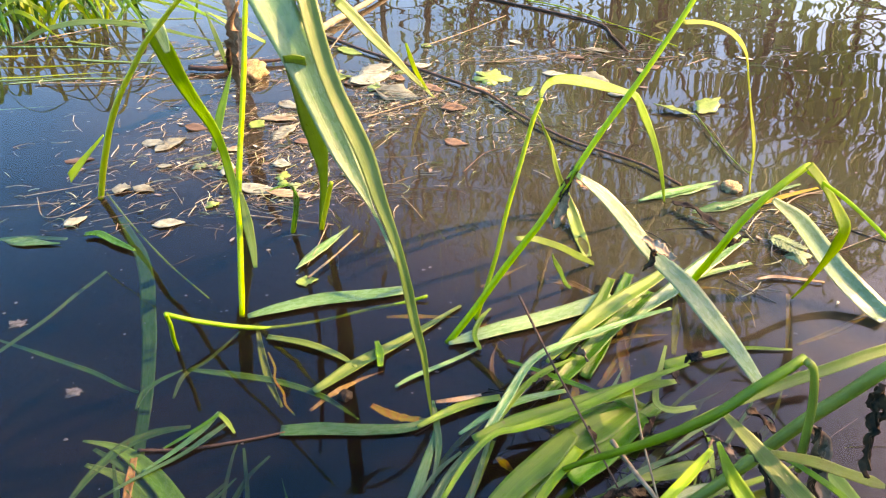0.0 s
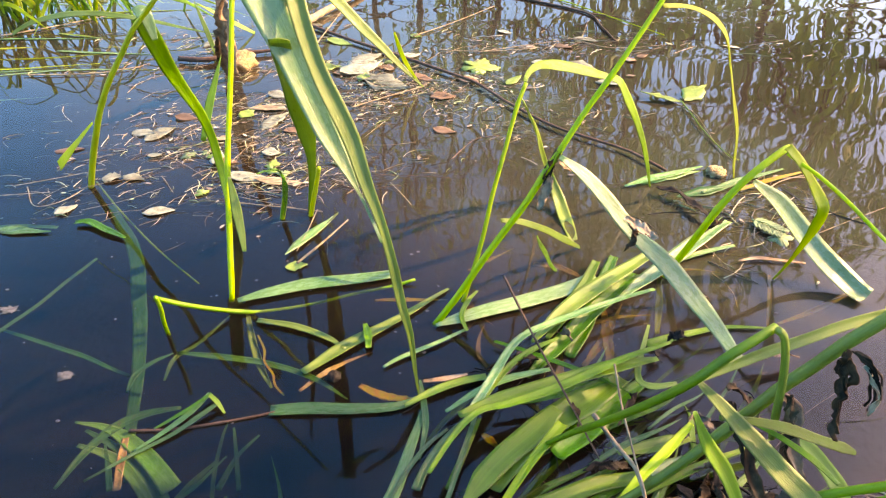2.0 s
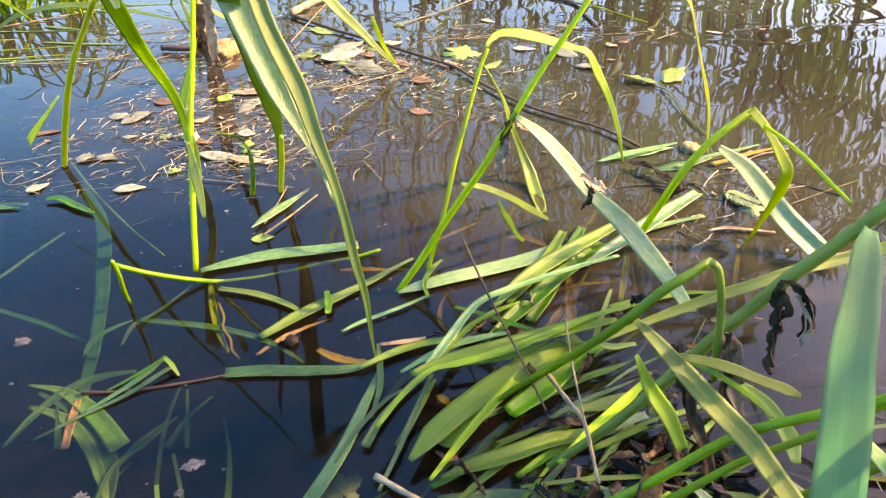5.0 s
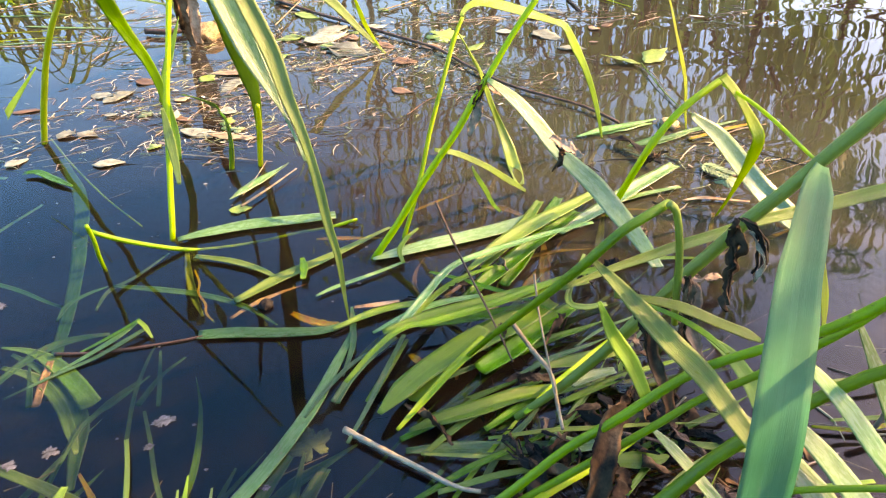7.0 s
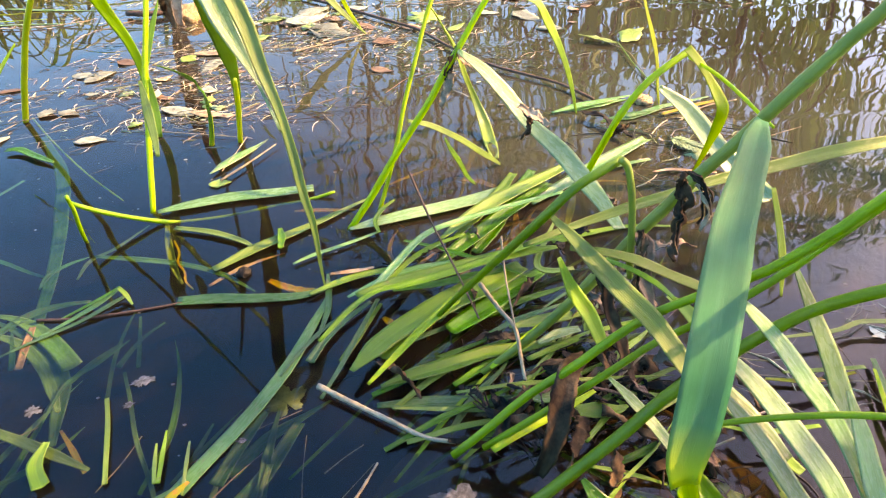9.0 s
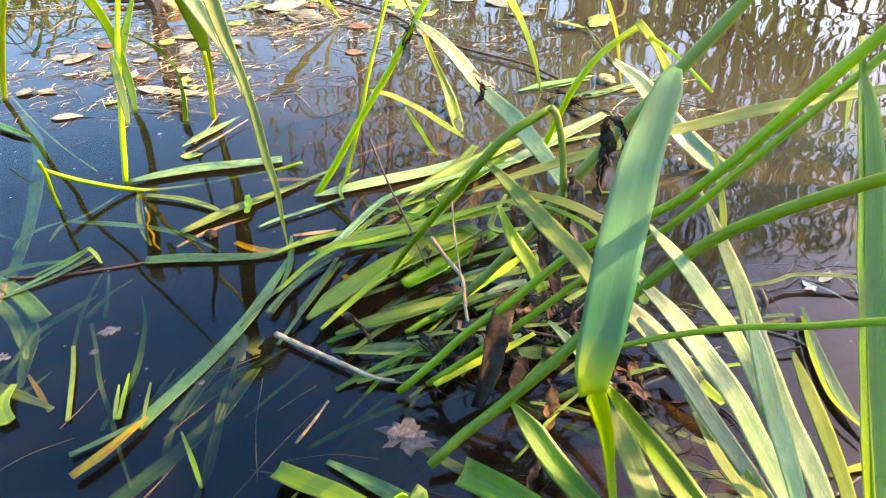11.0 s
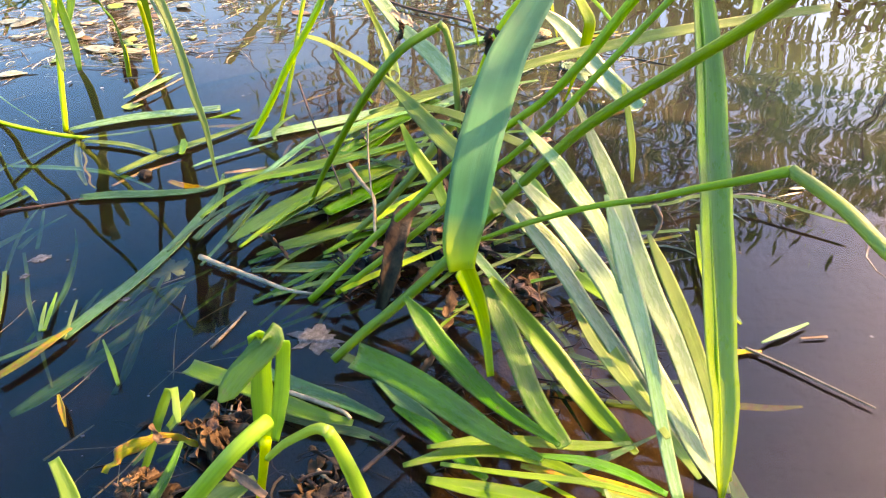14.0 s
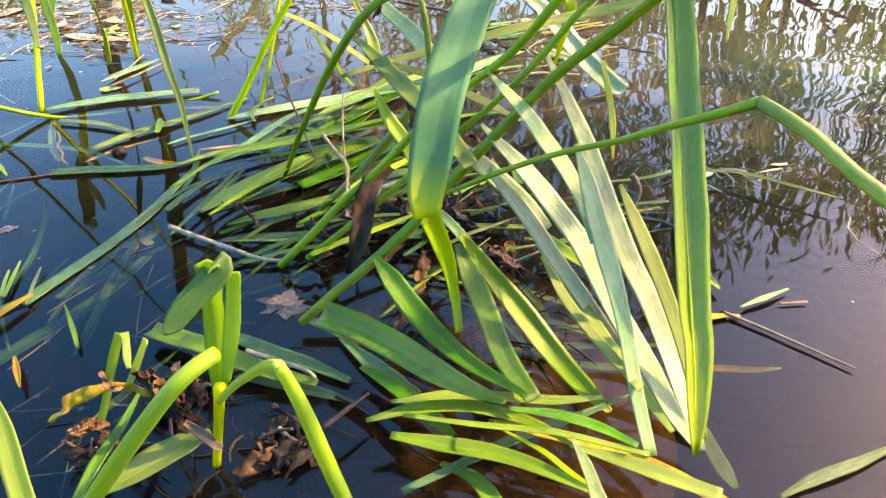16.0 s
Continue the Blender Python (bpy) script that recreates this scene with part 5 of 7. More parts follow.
adrift([(-0.04, 0.289, 0.002, 0.0023), (-0.025, 0.321, 0.002, 0.0044), (-0.008, 0.347, 0.002, 0.0046), (0.011, 0.365, 0.002, 0.0026)], None, "narrow green reed leaf afloat", LEAF_WET)
adrift([(0.053, 0.381, 0.014, 0.0042), (0.09, 0.387, 0.014, 0.0085), (0.128, 0.398, 0.014, 0.0108), (0.167, 0.409, 0.014, 0.0055)], None, "olive reed leaf in the mat", LEAF_DARK)
adrift([(0.01, 0.379, 0.01, 0.0032), (0.041, 0.402, 0.01, 0.0076), (0.074, 0.418, 0.01, 0.0089), (0.113, 0.429, 0.01, 0.0045)], None, "pale reed leaf in the mat", LEAF_PALE)
adrift([(0.042, 0.381, 0.018, 0.0026), (0.068, 0.421, 0.018, 0.0072), (0.097, 0.447, 0.018, 0.0068), (0.127, 0.465, 0.018, 0.0029)], None, "light green reed leaf in the mat", LEAF)
adrift([(0.135, 0.264, 0.03, 0.0035), (0.165, 0.293, 0.03, 0.0083), (0.193, 0.318, 0.03, 0.0095), (0.222, 0.345, 0.03, 0.0049)], None, "bright green reed leaf slanting in the mat", STEM)
adrift([(0.129, 0.187, 0.03, 0.0054), (0.156, 0.204, 0.03, 0.0067), (0.188, 0.222, 0.03, 0.0070), (0.212, 0.237, 0.03, 0.0034)], None, "bright green reed leaf slanting in the mat", STEM)
adrift([(0.156, 0.255, 0.014, 0.0079), (0.173, 0.246, 0.014, 0.0130), (0.195, 0.249, 0.014, 0.0096), (0.205, 0.254, 0.014, 0.0026)], None, "pale wet leaf end folded in the mat", LEAF_PALE)
adrift([(0.198, 0.233, 0.012, 0.0111), (0.213, 0.232, 0.012, 0.0153), (0.231, 0.233, 0.012, 0.0094), (0.24, 0.237, 0.012, 0.0026)], None, "yellow-green reed leaf lying flat in the mat", LEAF)
adrift([(0.222, 0.241, 0.04, 0.0033), (0.234, 0.228, 0.033, 0.0091), (0.246, 0.211, 0.027, 0.0105), (0.26, 0.187, 0.02, 0.0094)], None, "pale reed leaf hanging in the mat", LEAF_PALE)
adrift([(0.245, 0.254, 0.008, 0.0035), (0.274, 0.247, 0.008, 0.0070), (0.308, 0.242, 0.008, 0.0061)], None, "green reed leaf lying in the mat", LEAF)
adrift([(0.222, 0.478, 0.02, 0.0030), (0.194, 0.413, 0.02, 0.0066), (0.202, 0.396, 0.02, 0.0086), (0.228, 0.399, 0.02, 0.0043)], None, "small green leaf in the clump", LEAF)
adrift([(0.29, 0.32, 0.05, 0.0056), (0.299, 0.3, 0.05, 0.0136), (0.303, 0.269, 0.05, 0.0147), (0.299, 0.246, 0.05, 0.0067)], None, "pale green reed leaf in the clump", LEAF_LIME)
adrift([(0.318, 0.218, 0.02, 0.0041), (0.322, 0.198, 0.02, 0.0136), (0.33, 0.185, 0.02, 0.0133), (0.341, 0.167, 0.02, 0.0076)], None, "green reed leaf in the mat", LEAF)
adrift([(0.3, 0.209, 0.02, 0.0024), (0.33, 0.202, 0.02, 0.0048), (0.373, 0.206, 0.02, 0.0032)], None, "narrow green leaf in the mat", LEAF)
adrift([(0.376, 0.267, 0.01, 0.0023), (0.408, 0.268, 0.01, 0.0045), (0.446, 0.27, 0.01, 0.0036)], None, "long thin yellow-green reed leaf on the water", LEAF)
adrift([(0.363, 0.266, 0.004, 0.0023), (0.398, 0.262, 0.004, 0.0050), (0.439, 0.27, 0.004, 0.0027)], None, "straw-coloured reed leaf on the water", LEAF_ORANGE)
twig([(-0.006, 0.273, 0.006), (0.024, 0.254, 0.006), (0.055, 0.235, 0.006), (0.081, 0.219, 0.006), (0.105, 0.213, 0.006)], 0.0053, "grey weathered stick at the water's edge", STRAW)
twig([(0.131, 0.333, 0.06), (0.144, 0.305, 0.057), (0.155, 0.282, 0.055), (0.156, 0.249, 0.053), (0.157, 0.233, 0.05)], 0.0041, "pinkish dry reed stalk in the clump", STRAW)
twig([(0.07, 0.492, 0.078), (0.091, 0.411, 0.072), (0.109, 0.353, 0.066), (0.127, 0.29, 0.06)], 0.0024, "thin grey dead stalk leaning over the reeds", BARK)
twig([(0.151, 0.363, 0.087), (0.151, 0.326, 0.075), (0.154, 0.28, 0.062), (0.158, 0.251, 0.05)], 0.0019, "thin grey dry stalk standing in the clump", STRAW)

# the flattened mat in front, leaf over leaf
adrift([(0.174, 0.028, 0.024, 0.0033), (0.202, 0.034, 0.024, 0.0091), (0.232, 0.034, 0.024, 0.0099), (0.258, 0.025, 0.024, 0.0090), (0.276, 0.014, 0.024, 0.0069), (0.292, 0, 0.024, 0.0019)], None, "long yellow-green reed leaf lying flat on the mat", LEAF)
adrift([(0.188, 0.023, 0.016, 0.0053), (0.217, 0.014, 0.016, 0.0109), (0.243, 0.006, 0.016, 0.0120), (0.267, -0.005, 0.016, 0.0099), (0.295, -0.022, 0.016, 0.0043)], None, "broad green reed leaf lying flat on the mat", LEAF)
adrift([(0.189, 0.036, 0.03, 0.0027), (0.222, 0.038, 0.03, 0.0075), (0.253, 0.034, 0.03, 0.0081), (0.286, 0.028, 0.03, 0.0074), (0.315, 0.029, 0.03, 0.0027)], None, "yellow-green reed leaf edged with brown", LEAF)
adrift([(0.247, 0.026, 0.018, 0.0034), (0.274, 0.016, 0.018, 0.0083), (0.302, 0.006, 0.018, 0.0095), (0.325, -0.006, 0.018, 0.0099), (0.345, -0.021, 0.018, 0.0096), (0.371, -0.042, 0.018, 0.0059)], None, "orange-edged reed leaf on the mat", LEAF_ORANGE)
adrift([(0.257, 0.022, 0.034, 0.0033), (0.283, 0.015, 0.034, 0.0071), (0.306, 0.004, 0.034, 0.0076), (0.324, -0.009, 0.034, 0.0037)], None, "dark green reed leaf on the mat", LEAF_DARK)
adrift([(0.289, -0.002, 0.028, 0.0032), (0.314, -0.015, 0.028, 0.0092), (0.335, -0.026, 0.028, 0.0102), (0.36, -0.039, 0.028, 0.0088)], None, "yellow-green reed leaf on the mat", LEAF)
adrift([(0.197, 0.015, 0.042, 0.0028), (0.242, 0.005, 0.042, 0.0040), (0.284, -0.005, 0.042, 0.0043), (0.325, -0.021, 0.042, 0.0030)], None, "dark green stem lying across the mat", STEM_DEEP)
adrift([(0.285, -0.013, 0.05, 0.0021), (0.285, -0.038, 0.06, 0.0060), (0.283, -0.063, 0.07, 0.0075)], None, "single upright pale green reed leaf", LEAF_PALE)
adrift([(0.252, 0.006, 0.036, 0.0013), (0.271, -0.01, 0.036, 0.0034), (0.283, -0.025, 0.036, 0.0035), (0.295, -0.036, 0.036, 0.0014)], None, "narrow yellow reed leaf over the mat", LEAF_YELLOW)
adrift([(0.217, 0.011, 0.002, 0.0033), (0.236, -0.002, 0.002, 0.0098), (0.246, -0.02, 0.002, 0.0113)], None, "dark green reed leaf in the shade", LEAF_DARK)
adrift([(0.152, 0.12, 0.004, 0.0032), (0.172, 0.096, 0.004, 0.0117), (0.191, 0.074, 0.004, 0.0135), (0.206, 0.063, 0.004, 0.0052)], None, "drowned green reed leaf under the mat", LEAF_WET)
adrift([(0.382, 0.064, -0.008, 0.0031), (0.383, 0.026, -0.008, 0.0107), (0.385, -0.003, -0.008, 0.0101), (0.387, -0.014, -0.008, 0.0040)], None, "dark wet leaf foot under water", LEAF_WET)
adrift([(0.405, -0.026, 0.002, 0.0025), (0.43, -0.017, 0.002, 0.0078), (0.459, -0.009, 0.002, 0.0073), (0.487, 0, 0.002, 0.0041)], None, "lone olive reed leaf in brown water", LEAF_WET)
adrift([(0.287, 0.119, -0.006, 0.0025), (0.318, 0.124, -0.006, 0.0076), (0.344, 0.125, -0.006, 0.0068)], None, "yellowish reed leaf in brown water", LEAF_ORANGE)
adrift([(0.287, 0.096, -0.006, 0.0024), (0.314, 0.089, -0.006, 0.0071), (0.341, 0.084, -0.006, 0.0071), (0.357, 0.085, -0.006, 0.0032)], None, "olive reed leaf in brown water", LEAF)
adrift([(0.169, 0.083, 0.012, 0.0038), (0.192, 0.062, 0.012, 0.0123), (0.215, 0.035, 0.012, 0.0117), (0.225, 0.023, 0.012, 0.0041)], None, "green reed leaf under the mat", LEAF_DARK)
adrift([(0.018, 0.133, 0.01, 0.0134), (0.038, 0.123, 0.01, 0.0152), (0.061, 0.112, 0.01, 0.0154), (0.091, 0.094, 0.01, 0.0142), (0.115, 0.082, 0.01, 0.0116), (0.14, 0.073, 0.01, 0.0053)], None, "flat light green reed leaf on dark water", LEAF, cut=True)
adrift([(0.05, 0.143, 0.003, 0.0043), (0.086, 0.122, 0.003, 0.0108), (0.129, 0.098, 0.003, 0.0113), (0.161, 0.079, 0.003, 0.0055)], None, "soaked green reed leaf on dark water", LEAF_WET)
adrift([(0.082, 0.093, 0, 0.0040), (0.114, 0.083, 0, 0.0094), (0.146, 0.071, 0, 0.0077), (0.165, 0.063, 0, 0.0023)], None, "soaked green reed leaf on dark water", LEAF_WET)
adrift([(0.039, -0.011, 0.03, 0.0101), (0.05, -0.004, 0.03, 0.0157), (0.062, 0.005, 0.03, 0.0185), (0.075, 0.014, 0.03, 0.0170), (0.087, 0.022, 0.03, 0.0051)], None, "broad light green reed leaf on the shore water", LEAF, cut=True)
adrift([(0.026, -0.019, 0.03, 0.0052), (0.029, 0.006, 0.03, 0.0074), (0.034, 0.029, 0.03, 0.0065), (0.037, 0.056, 0.03, 0.0021)], None, "dark green reed leaf on the shore water", LEAF_DARK)
adrift([(-0.106, 0.11, -0.006, 0.0065), (-0.092, 0.123, -0.006, 0.0141), (-0.075, 0.143, -0.006, 0.0146), (-0.057, 0.166, -0.006, 0.0134), (-0.036, 0.199, -0.006, 0.0122), (-0.019, 0.244, -0.006, 0.0110)], None, "long drowned reed leaf in dark water", LEAF_WET)
adrift([(-0.037, 0.122, -0.002, 0.0025), (-0.034, 0.143, -0.002, 0.0060), (-0.036, 0.179, -0.002, 0.0082), (-0.037, 0.216, -0.002, 0.0076), (-0.036, 0.257, -0.002, 0.0025)], None, "blue-green reed leaf in shallow water", LEAF_WET)
adrift([(-0.125, 0.137, 0.006, 0.0075), (-0.109, 0.156, 0.006, 0.0086), (-0.096, 0.176, 0.006, 0.0071), (-0.088, 0.187, 0.006, 0.0023)], None, "yellow-brown reed leaf strip", LEAF_ORANGE)
adrift([(-0.136, 0.158, 0.003, 0.0043), (-0.116, 0.17, 0.003, 0.0053), (-0.096, 0.185, 0.003, 0.0027)], None, "green reed leaf beside a brown strip", LEAF_WET)
adrift([(-0.085, 0.132, -0.003, 0.0017), (-0.117, 0.187, -0.003, 0.0036), (-0.149, 0.244, -0.003, 0.0039), (-0.177, 0.303, -0.003, 0.0027)], None, "thin blue-green grass blade rising through the water", LEAF_WET)
adrift([(-0.033, 0.126, 0.004, 0.0025), (-0.046, 0.15, 0.004, 0.0039), (-0.06, 0.174, 0.004, 0.0013)], None, "small green grass tip in the water", LEAF)
adrift([(-0.091, 0.178, 0.004, 0.0013), (-0.095, 0.204, 0.004, 0.0033), (-0.098, 0.224, 0.004, 0.0014)], None, "small green grass tip in the water", LEAF)
adrift([(-0.035, 0.121, -0.001, 0.0017), (-0.037, 0.166, -0.001, 0.0044), (-0.034, 0.204, -0.001, 0.0047)], None, "narrow blue-green leaf in the water", LEAF_WET)
adrift([(-0.072, 0.118, 0.006, 0.0016), (-0.064, 0.104, 0.006, 0.0048), (-0.056, 0.089, 0.006, 0.0015)], None, "curled tan scrap of dry leaf afloat", LEAF_ORANGE, fold=1.2)
adrift([(-0.15, 0.19, 0.002, 0.0040), (-0.166, 0.238, 0.002, 0.0039), (-0.179, 0.271, 0.002, 0.0036)], None, "thin lime grass blade rising through the water", LEAF)
adrift([(-0.181, 0.273, -0.004, 0.0037), (-0.192, 0.319, -0.004, 0.0039), (-0.195, 0.361, -0.004, 0.0031), (-0.194, 0.38, -0.004, 0.0016)], None, "thin blue-green grass blade rising through the water", LEAF_WET)
adrift([(-0.228, 0.262, -0.005, 0.0018), (-0.223, 0.287, -0.005, 0.0056), (-0.211, 0.314, -0.005, 0.0068), (-0.193, 0.34, -0.005, 0.0025)], None, "blue-green reed leaf just under the water", LEAF_WET)
adrift([(-0.325, 0.375, -0.006, 0.0032), (-0.281, 0.35, -0.006, 0.0092), (-0.249, 0.323, -0.006, 0.0148), (-0.226, 0.291, -0.006, 0.0142), (-0.215, 0.257, -0.006, 0.0108), (-0.207, 0.23, -0.006, 0.0060)], None, "drowned olive reed leaf bent in an arch", LEAF_WET)
adrift([(-0.325, 0.357, -0.004, 0.0041), (-0.287, 0.343, -0.004, 0.0091), (-0.254, 0.315, -0.004, 0.0107), (-0.231, 0.284, -0.004, 0.0093), (-0.217, 0.261, -0.004, 0.0036)], None, "pale drowned reed leaf bent in an arch", LEAF_PALE)
adrift([(-0.273, 0.25, -0.002, 0.0071), (-0.228, 0.231, -0.002, 0.0094), (-0.197, 0.217, -0.002, 0.0084), (-0.169, 0.205, -0.002, 0.0033)], None, "pale olive reed leaf soaked in scum", LEAF_PALE)
adrift([(-0.194, 0.188, 0.004, 0.0119), (-0.207, 0.207, 0.004, 0.0115), (-0.208, 0.228, 0.004, 0.0051)], None, "light green reed leaf on the shore water", LEAF)
adrift([(-0.171, 0.203, -0.003, 0.0033), (-0.188, 0.223, -0.003, 0.0047), (-0.206, 0.243, -0.003, 0.0022)], None, "tan rotting leaf strip under the water", LEAF_ORANGE)
adrift([(-0.111, 0.188, 0.004, 0.0032), (-0.115, 0.211, 0.004, 0.0037), (-0.119, 0.235, 0.004, 0.0013)], None, "upright green reed tip in the water", LEAF)
adrift([(-0.114, 0.188, 0.004, 0.0028), (-0.119, 0.206, 0.004, 0.0033), (-0.123, 0.223, 0.004, 0.0013)], None, "small lime grass tip in the water", LEAF)
adrift([(-0.101, 0.197, -0.012, 0.0025), (-0.093, 0.231, -0.012, 0.0043), (-0.089, 0.249, -0.012, 0.0018)], None, "faint blue-green leaf deep in the water", LEAF_WET)
adrift([(0.39, 0.304, 0.012, 0.0027), (0.441, 0.31, 0.012, 0.0049), (0.473, 0.321, 0.012, 0.0056), (0.527, 0.314, 0.012, 0.0055), (0.569, 0.283, 0.012, 0.0053), (0.599, 0.259, 0.012, 0.0026)], None, "long thin yellow-green reed leaf on the water", LEAF)
adrift([(0.46, 0.282, 0.006, 0.0043), (0.447, 0.227, 0.006, 0.0089), (0.441, 0.179, 0.006, 0.0101), (0.444, 0.149, 0.006, 0.0035)], None, "grey-green reed leaf fallen in the water", LEAF_WET)
adrift([(0.451, 0.267, 0.01, 0.0026), (0.436, 0.214, 0.01, 0.0048), (0.431, 0.175, 0.01, 0.0041), (0.441, 0.144, 0.01, 0.0017)], None, "yellow folded reed leaf fallen in the water", LEAF_YELLOW)
adrift([(0.4, 0.116, 0.002, 0.0025), (0.428, 0.122, 0.002, 0.0059), (0.449, 0.122, 0.002, 0.0021)], None, "yellowish reed leaf scrap on the water", LEAF_ORANGE)
adrift([(0.452, 0.129, 0.004, 0.0017), (0.473, 0.137, 0.004, 0.0052), (0.498, 0.147, 0.004, 0.0018)], None, "pale drift reed leaf on the water", LEAF_PALE)
adrift([(0.387, 0.078, -0.008, 0.0020), (0.412, 0.078, -0.008, 0.0063), (0.438, 0.074, -0.008, 0.0055), (0.459, 0.074, -0.008, 0.0016)], None, "drowned yellowish reed leaf", LEAF_ORANGE)
adrift([(0.485, 0.133, 0.002, 0.0017), (0.507, 0.133, 0.002, 0.0022)], None, "thin straw-coloured leaf scrap afloat", TAN_LEAF)
twig([(0.438, 0.126, 0.003), (0.459, 0.107, 0.003), (0.481, 0.085, 0.003), (0.503, 0.063, 0.003)], 0.0025, "thin grey straight twig floating", STRAW)
twig([(0.397, 0.101, 0.003), (0.408, 0.107, 0.003), (0.421, 0.114, 0.003)], 0.0020, "short grey twig floating", STRAW)
twig([(0.407, 0.27, 0.04), (0.414, 0.265, 0.025), (0.406, 0.259, 0.01)], 0.0061, "dry curled brown leaf stalk", BROWN_LEAF)
twig([(0.09, 0.105, 0.012), (0.131, 0.084, 0.012), (0.139, 0.076, 0.012)], 0.0039, "grey stick lying in the mud", STRAW)
twig([(0.149, 0.029, 0.02), (0.161, 0.04, 0.02), (0.175, 0.053, 0.02)], 0.0035, "reddish wet stick with water drops", BARK)
twig([(0.026, 0.162, 0.001), (0.036, 0.18, 0.001), (0.046, 0.201, 0.001)], 0.0027, "pale drowned straw in dark water", STRAW)
twig([(-0.067, 0.07, -0.006), (-0.043, 0.097, -0.006)], 0.0020, "pale drowned straw in dark water", STRAW)

# the broken stalk before the upright reed

plant = thing("reed_plant", "thin broken green reed stalk lying on the water", "reed", (-0.292, 0.506, 0.045), "reed plants")
stalk(plant, [(0, 0, 0, 0.0041), (0.007, 0.002, -0.006, 0.0053), (0.031, 0.009, -0.021, 0.0054), (0.068, 0.019, -0.038, 0.0050), (0.101, 0.028, -0.048, 0.0044), (0.149, 0.042, -0.054, 0.0045), (0.2, 0.057, -0.05, 0.0046), (0.239, 0.065, -0.046, 0.0046), (0.269, 0.07, -0.039, 0.0033)], None, STEM_DEEP, nodes=(0.3,))
stalk(plant, [(0.018, -0.031, 0.027, 0.0044), (0.014, -0.022, 0.004, 0.0046), (0.007, -0.013, -0.024, 0.0047), (0.001, -0.002, -0.057, 0.0043)], None, STEM_DEEP, nodes=())
adrift([(0.034, 0.489, 0.006, 0.0036), (0.029, 0.512, 0.006, 0.0061), (0.037, 0.536, 0.006, 0.0057), (0.048, 0.553, 0.006, 0.0026)], None, "small green sheath leaf at a reed foot", LEAF)

# withered leaf and flower head in the drift

plant = thing("reed_plant", "withered tan reed leaf standing in the drift", "reed", (-0.395, 1.201, 0.004), "reed plants")
blade(plant, [(0, 0, 0, 0.0130), (0.008, -0.034, 0.047, 0.0229), (0.028, -0.079, 0.106, 0.0244), (0.051, -0.124, 0.158, 0.0202), (0.081, -0.172, 0.209, 0.0138)], None, TAN_LEAF, fold=0.5, wave=0.0012, ragged=0.3, name="dead_leaf", label="tan curled dry leaf")
blade(plant, [(-0.012, 0.008, 0.016, 0.0087), (0.018, -0.083, 0.078, 0.0119), (0.051, -0.172, 0.134, 0.0054)], None, DEAD, fold=0.7, wave=0.0006, ragged=0.12, name="dead_leaf", label="dark brown withered leaf")

# sparse reeds and twigs in the far drift
plant = thing("reed_plant", "sparse young reeds among floating drift litter", "reed", (-0.375, 0.944, -0), "reed plants")
blade(plant, [(0, 0, 0), (0.013, 0.034, 0.051), (0.033, 0.076, 0.114)], 0.0135)
blade(plant, [(-0.083, 0.389, 0), (-0.095, 0.401, 0.046), (-0.113, 0.416, 0.101)], 0.0103)
blade(plant, [(-0.028, 0.514, 0), (-0.067, 0.491, 0.033), (-0.128, 0.456, 0.089)], 0.0116)
blade(plant, [(-0.018, 0.278, 0), (-0.018, 0.284, 0.05), (-0.016, 0.291, 0.102), (-0.02, 0.296, 0.147), (-0.019, 0.286, 0.179)], 0.0249, TAN_LEAF, fold=0.5, wave=0.0012, ragged=0.3, cut=True, name="dead_leaf", label="tan curled dry leaf")
blade(plant, [(-0.037, 0.297, 0.068), (-0.037, 0.29, 0.032), (-0.034, 0.284, 0)], 0.0128, DEAD, fold=0.7, wave=0.0006, ragged=0.12, cut=True, base=0.5, tip=0.5, name="dead_leaf", label="dark brown withered leaf")
twig([(-0.295, 1.502, 0.006), (-0.18, 1.388, 0.006), (-0.103, 1.32, 0.006), (0.012, 1.212, 0.006), (0.075, 1.151, 0.006), (0.129, 1.058, 0.006), (0.194, 0.966, 0.006), (0.256, 0.913, 0.006), (0.3, 0.875, 0.006), (0.338, 0.816, 0.006)], 0.0071, "long dark bare branch floating across the drift", mat=BARK)
twig([(-0.519, 1.288, 0.008), (-0.46, 1.281, 0.008), (-0.404, 1.31, 0.008), (-0.315, 1.333, 0.008)], 0.0122, "dark sodden branch in the drift", mat=BARK)
twig([(-0.294, 1.502, 0.01), (-0.254, 1.595, 0.01), (-0.198, 1.718, 0.01), (-0.149, 1.846, 0.01)], 0.018, "pinkish peeled stick in the drift")
twig([(-0.256, 1.295, 0.012), (-0.242, 1.401, 0.012), (-0.221, 1.562, 0.012)], 0.0035, "dry straw in the drift")
twig([(0.093, 1.782, 0.003), (0.242, 1.664, 0.003), (0.361, 1.555, 0.003), (0.375, 1.463, 0.003), (0.387, 1.367, 0.003)], 0.007, "dark forked twig on the water", mat=BARK)
twig([(0.361, 1.555, 0.003), (0.421, 1.528, 0.003), (0.454, 1.499, 0.003)], 0.0031, "dark thin twig on the water", mat=BARK)
twig([(0.209, 1.752, 0.003), (0.3, 1.681, 0.003), (0.408, 1.529, 0.003), (0.499, 1.398, 0.003)], 0.0031, "thin yellow-green stalk floating", mat=STEM)
twig([(-0.287, 1.066, 0.003), (-0.189, 1.078, 0.003), (-0.049, 1.068, 0.003)], 0.0024, "long dry straw in the drift")
twig([(-0.147, 1.054, 0.003), (-0.09, 1.095, 0.003), (-0.022, 1.142, 0.003)], 0.0034, "dry straw in the drift")
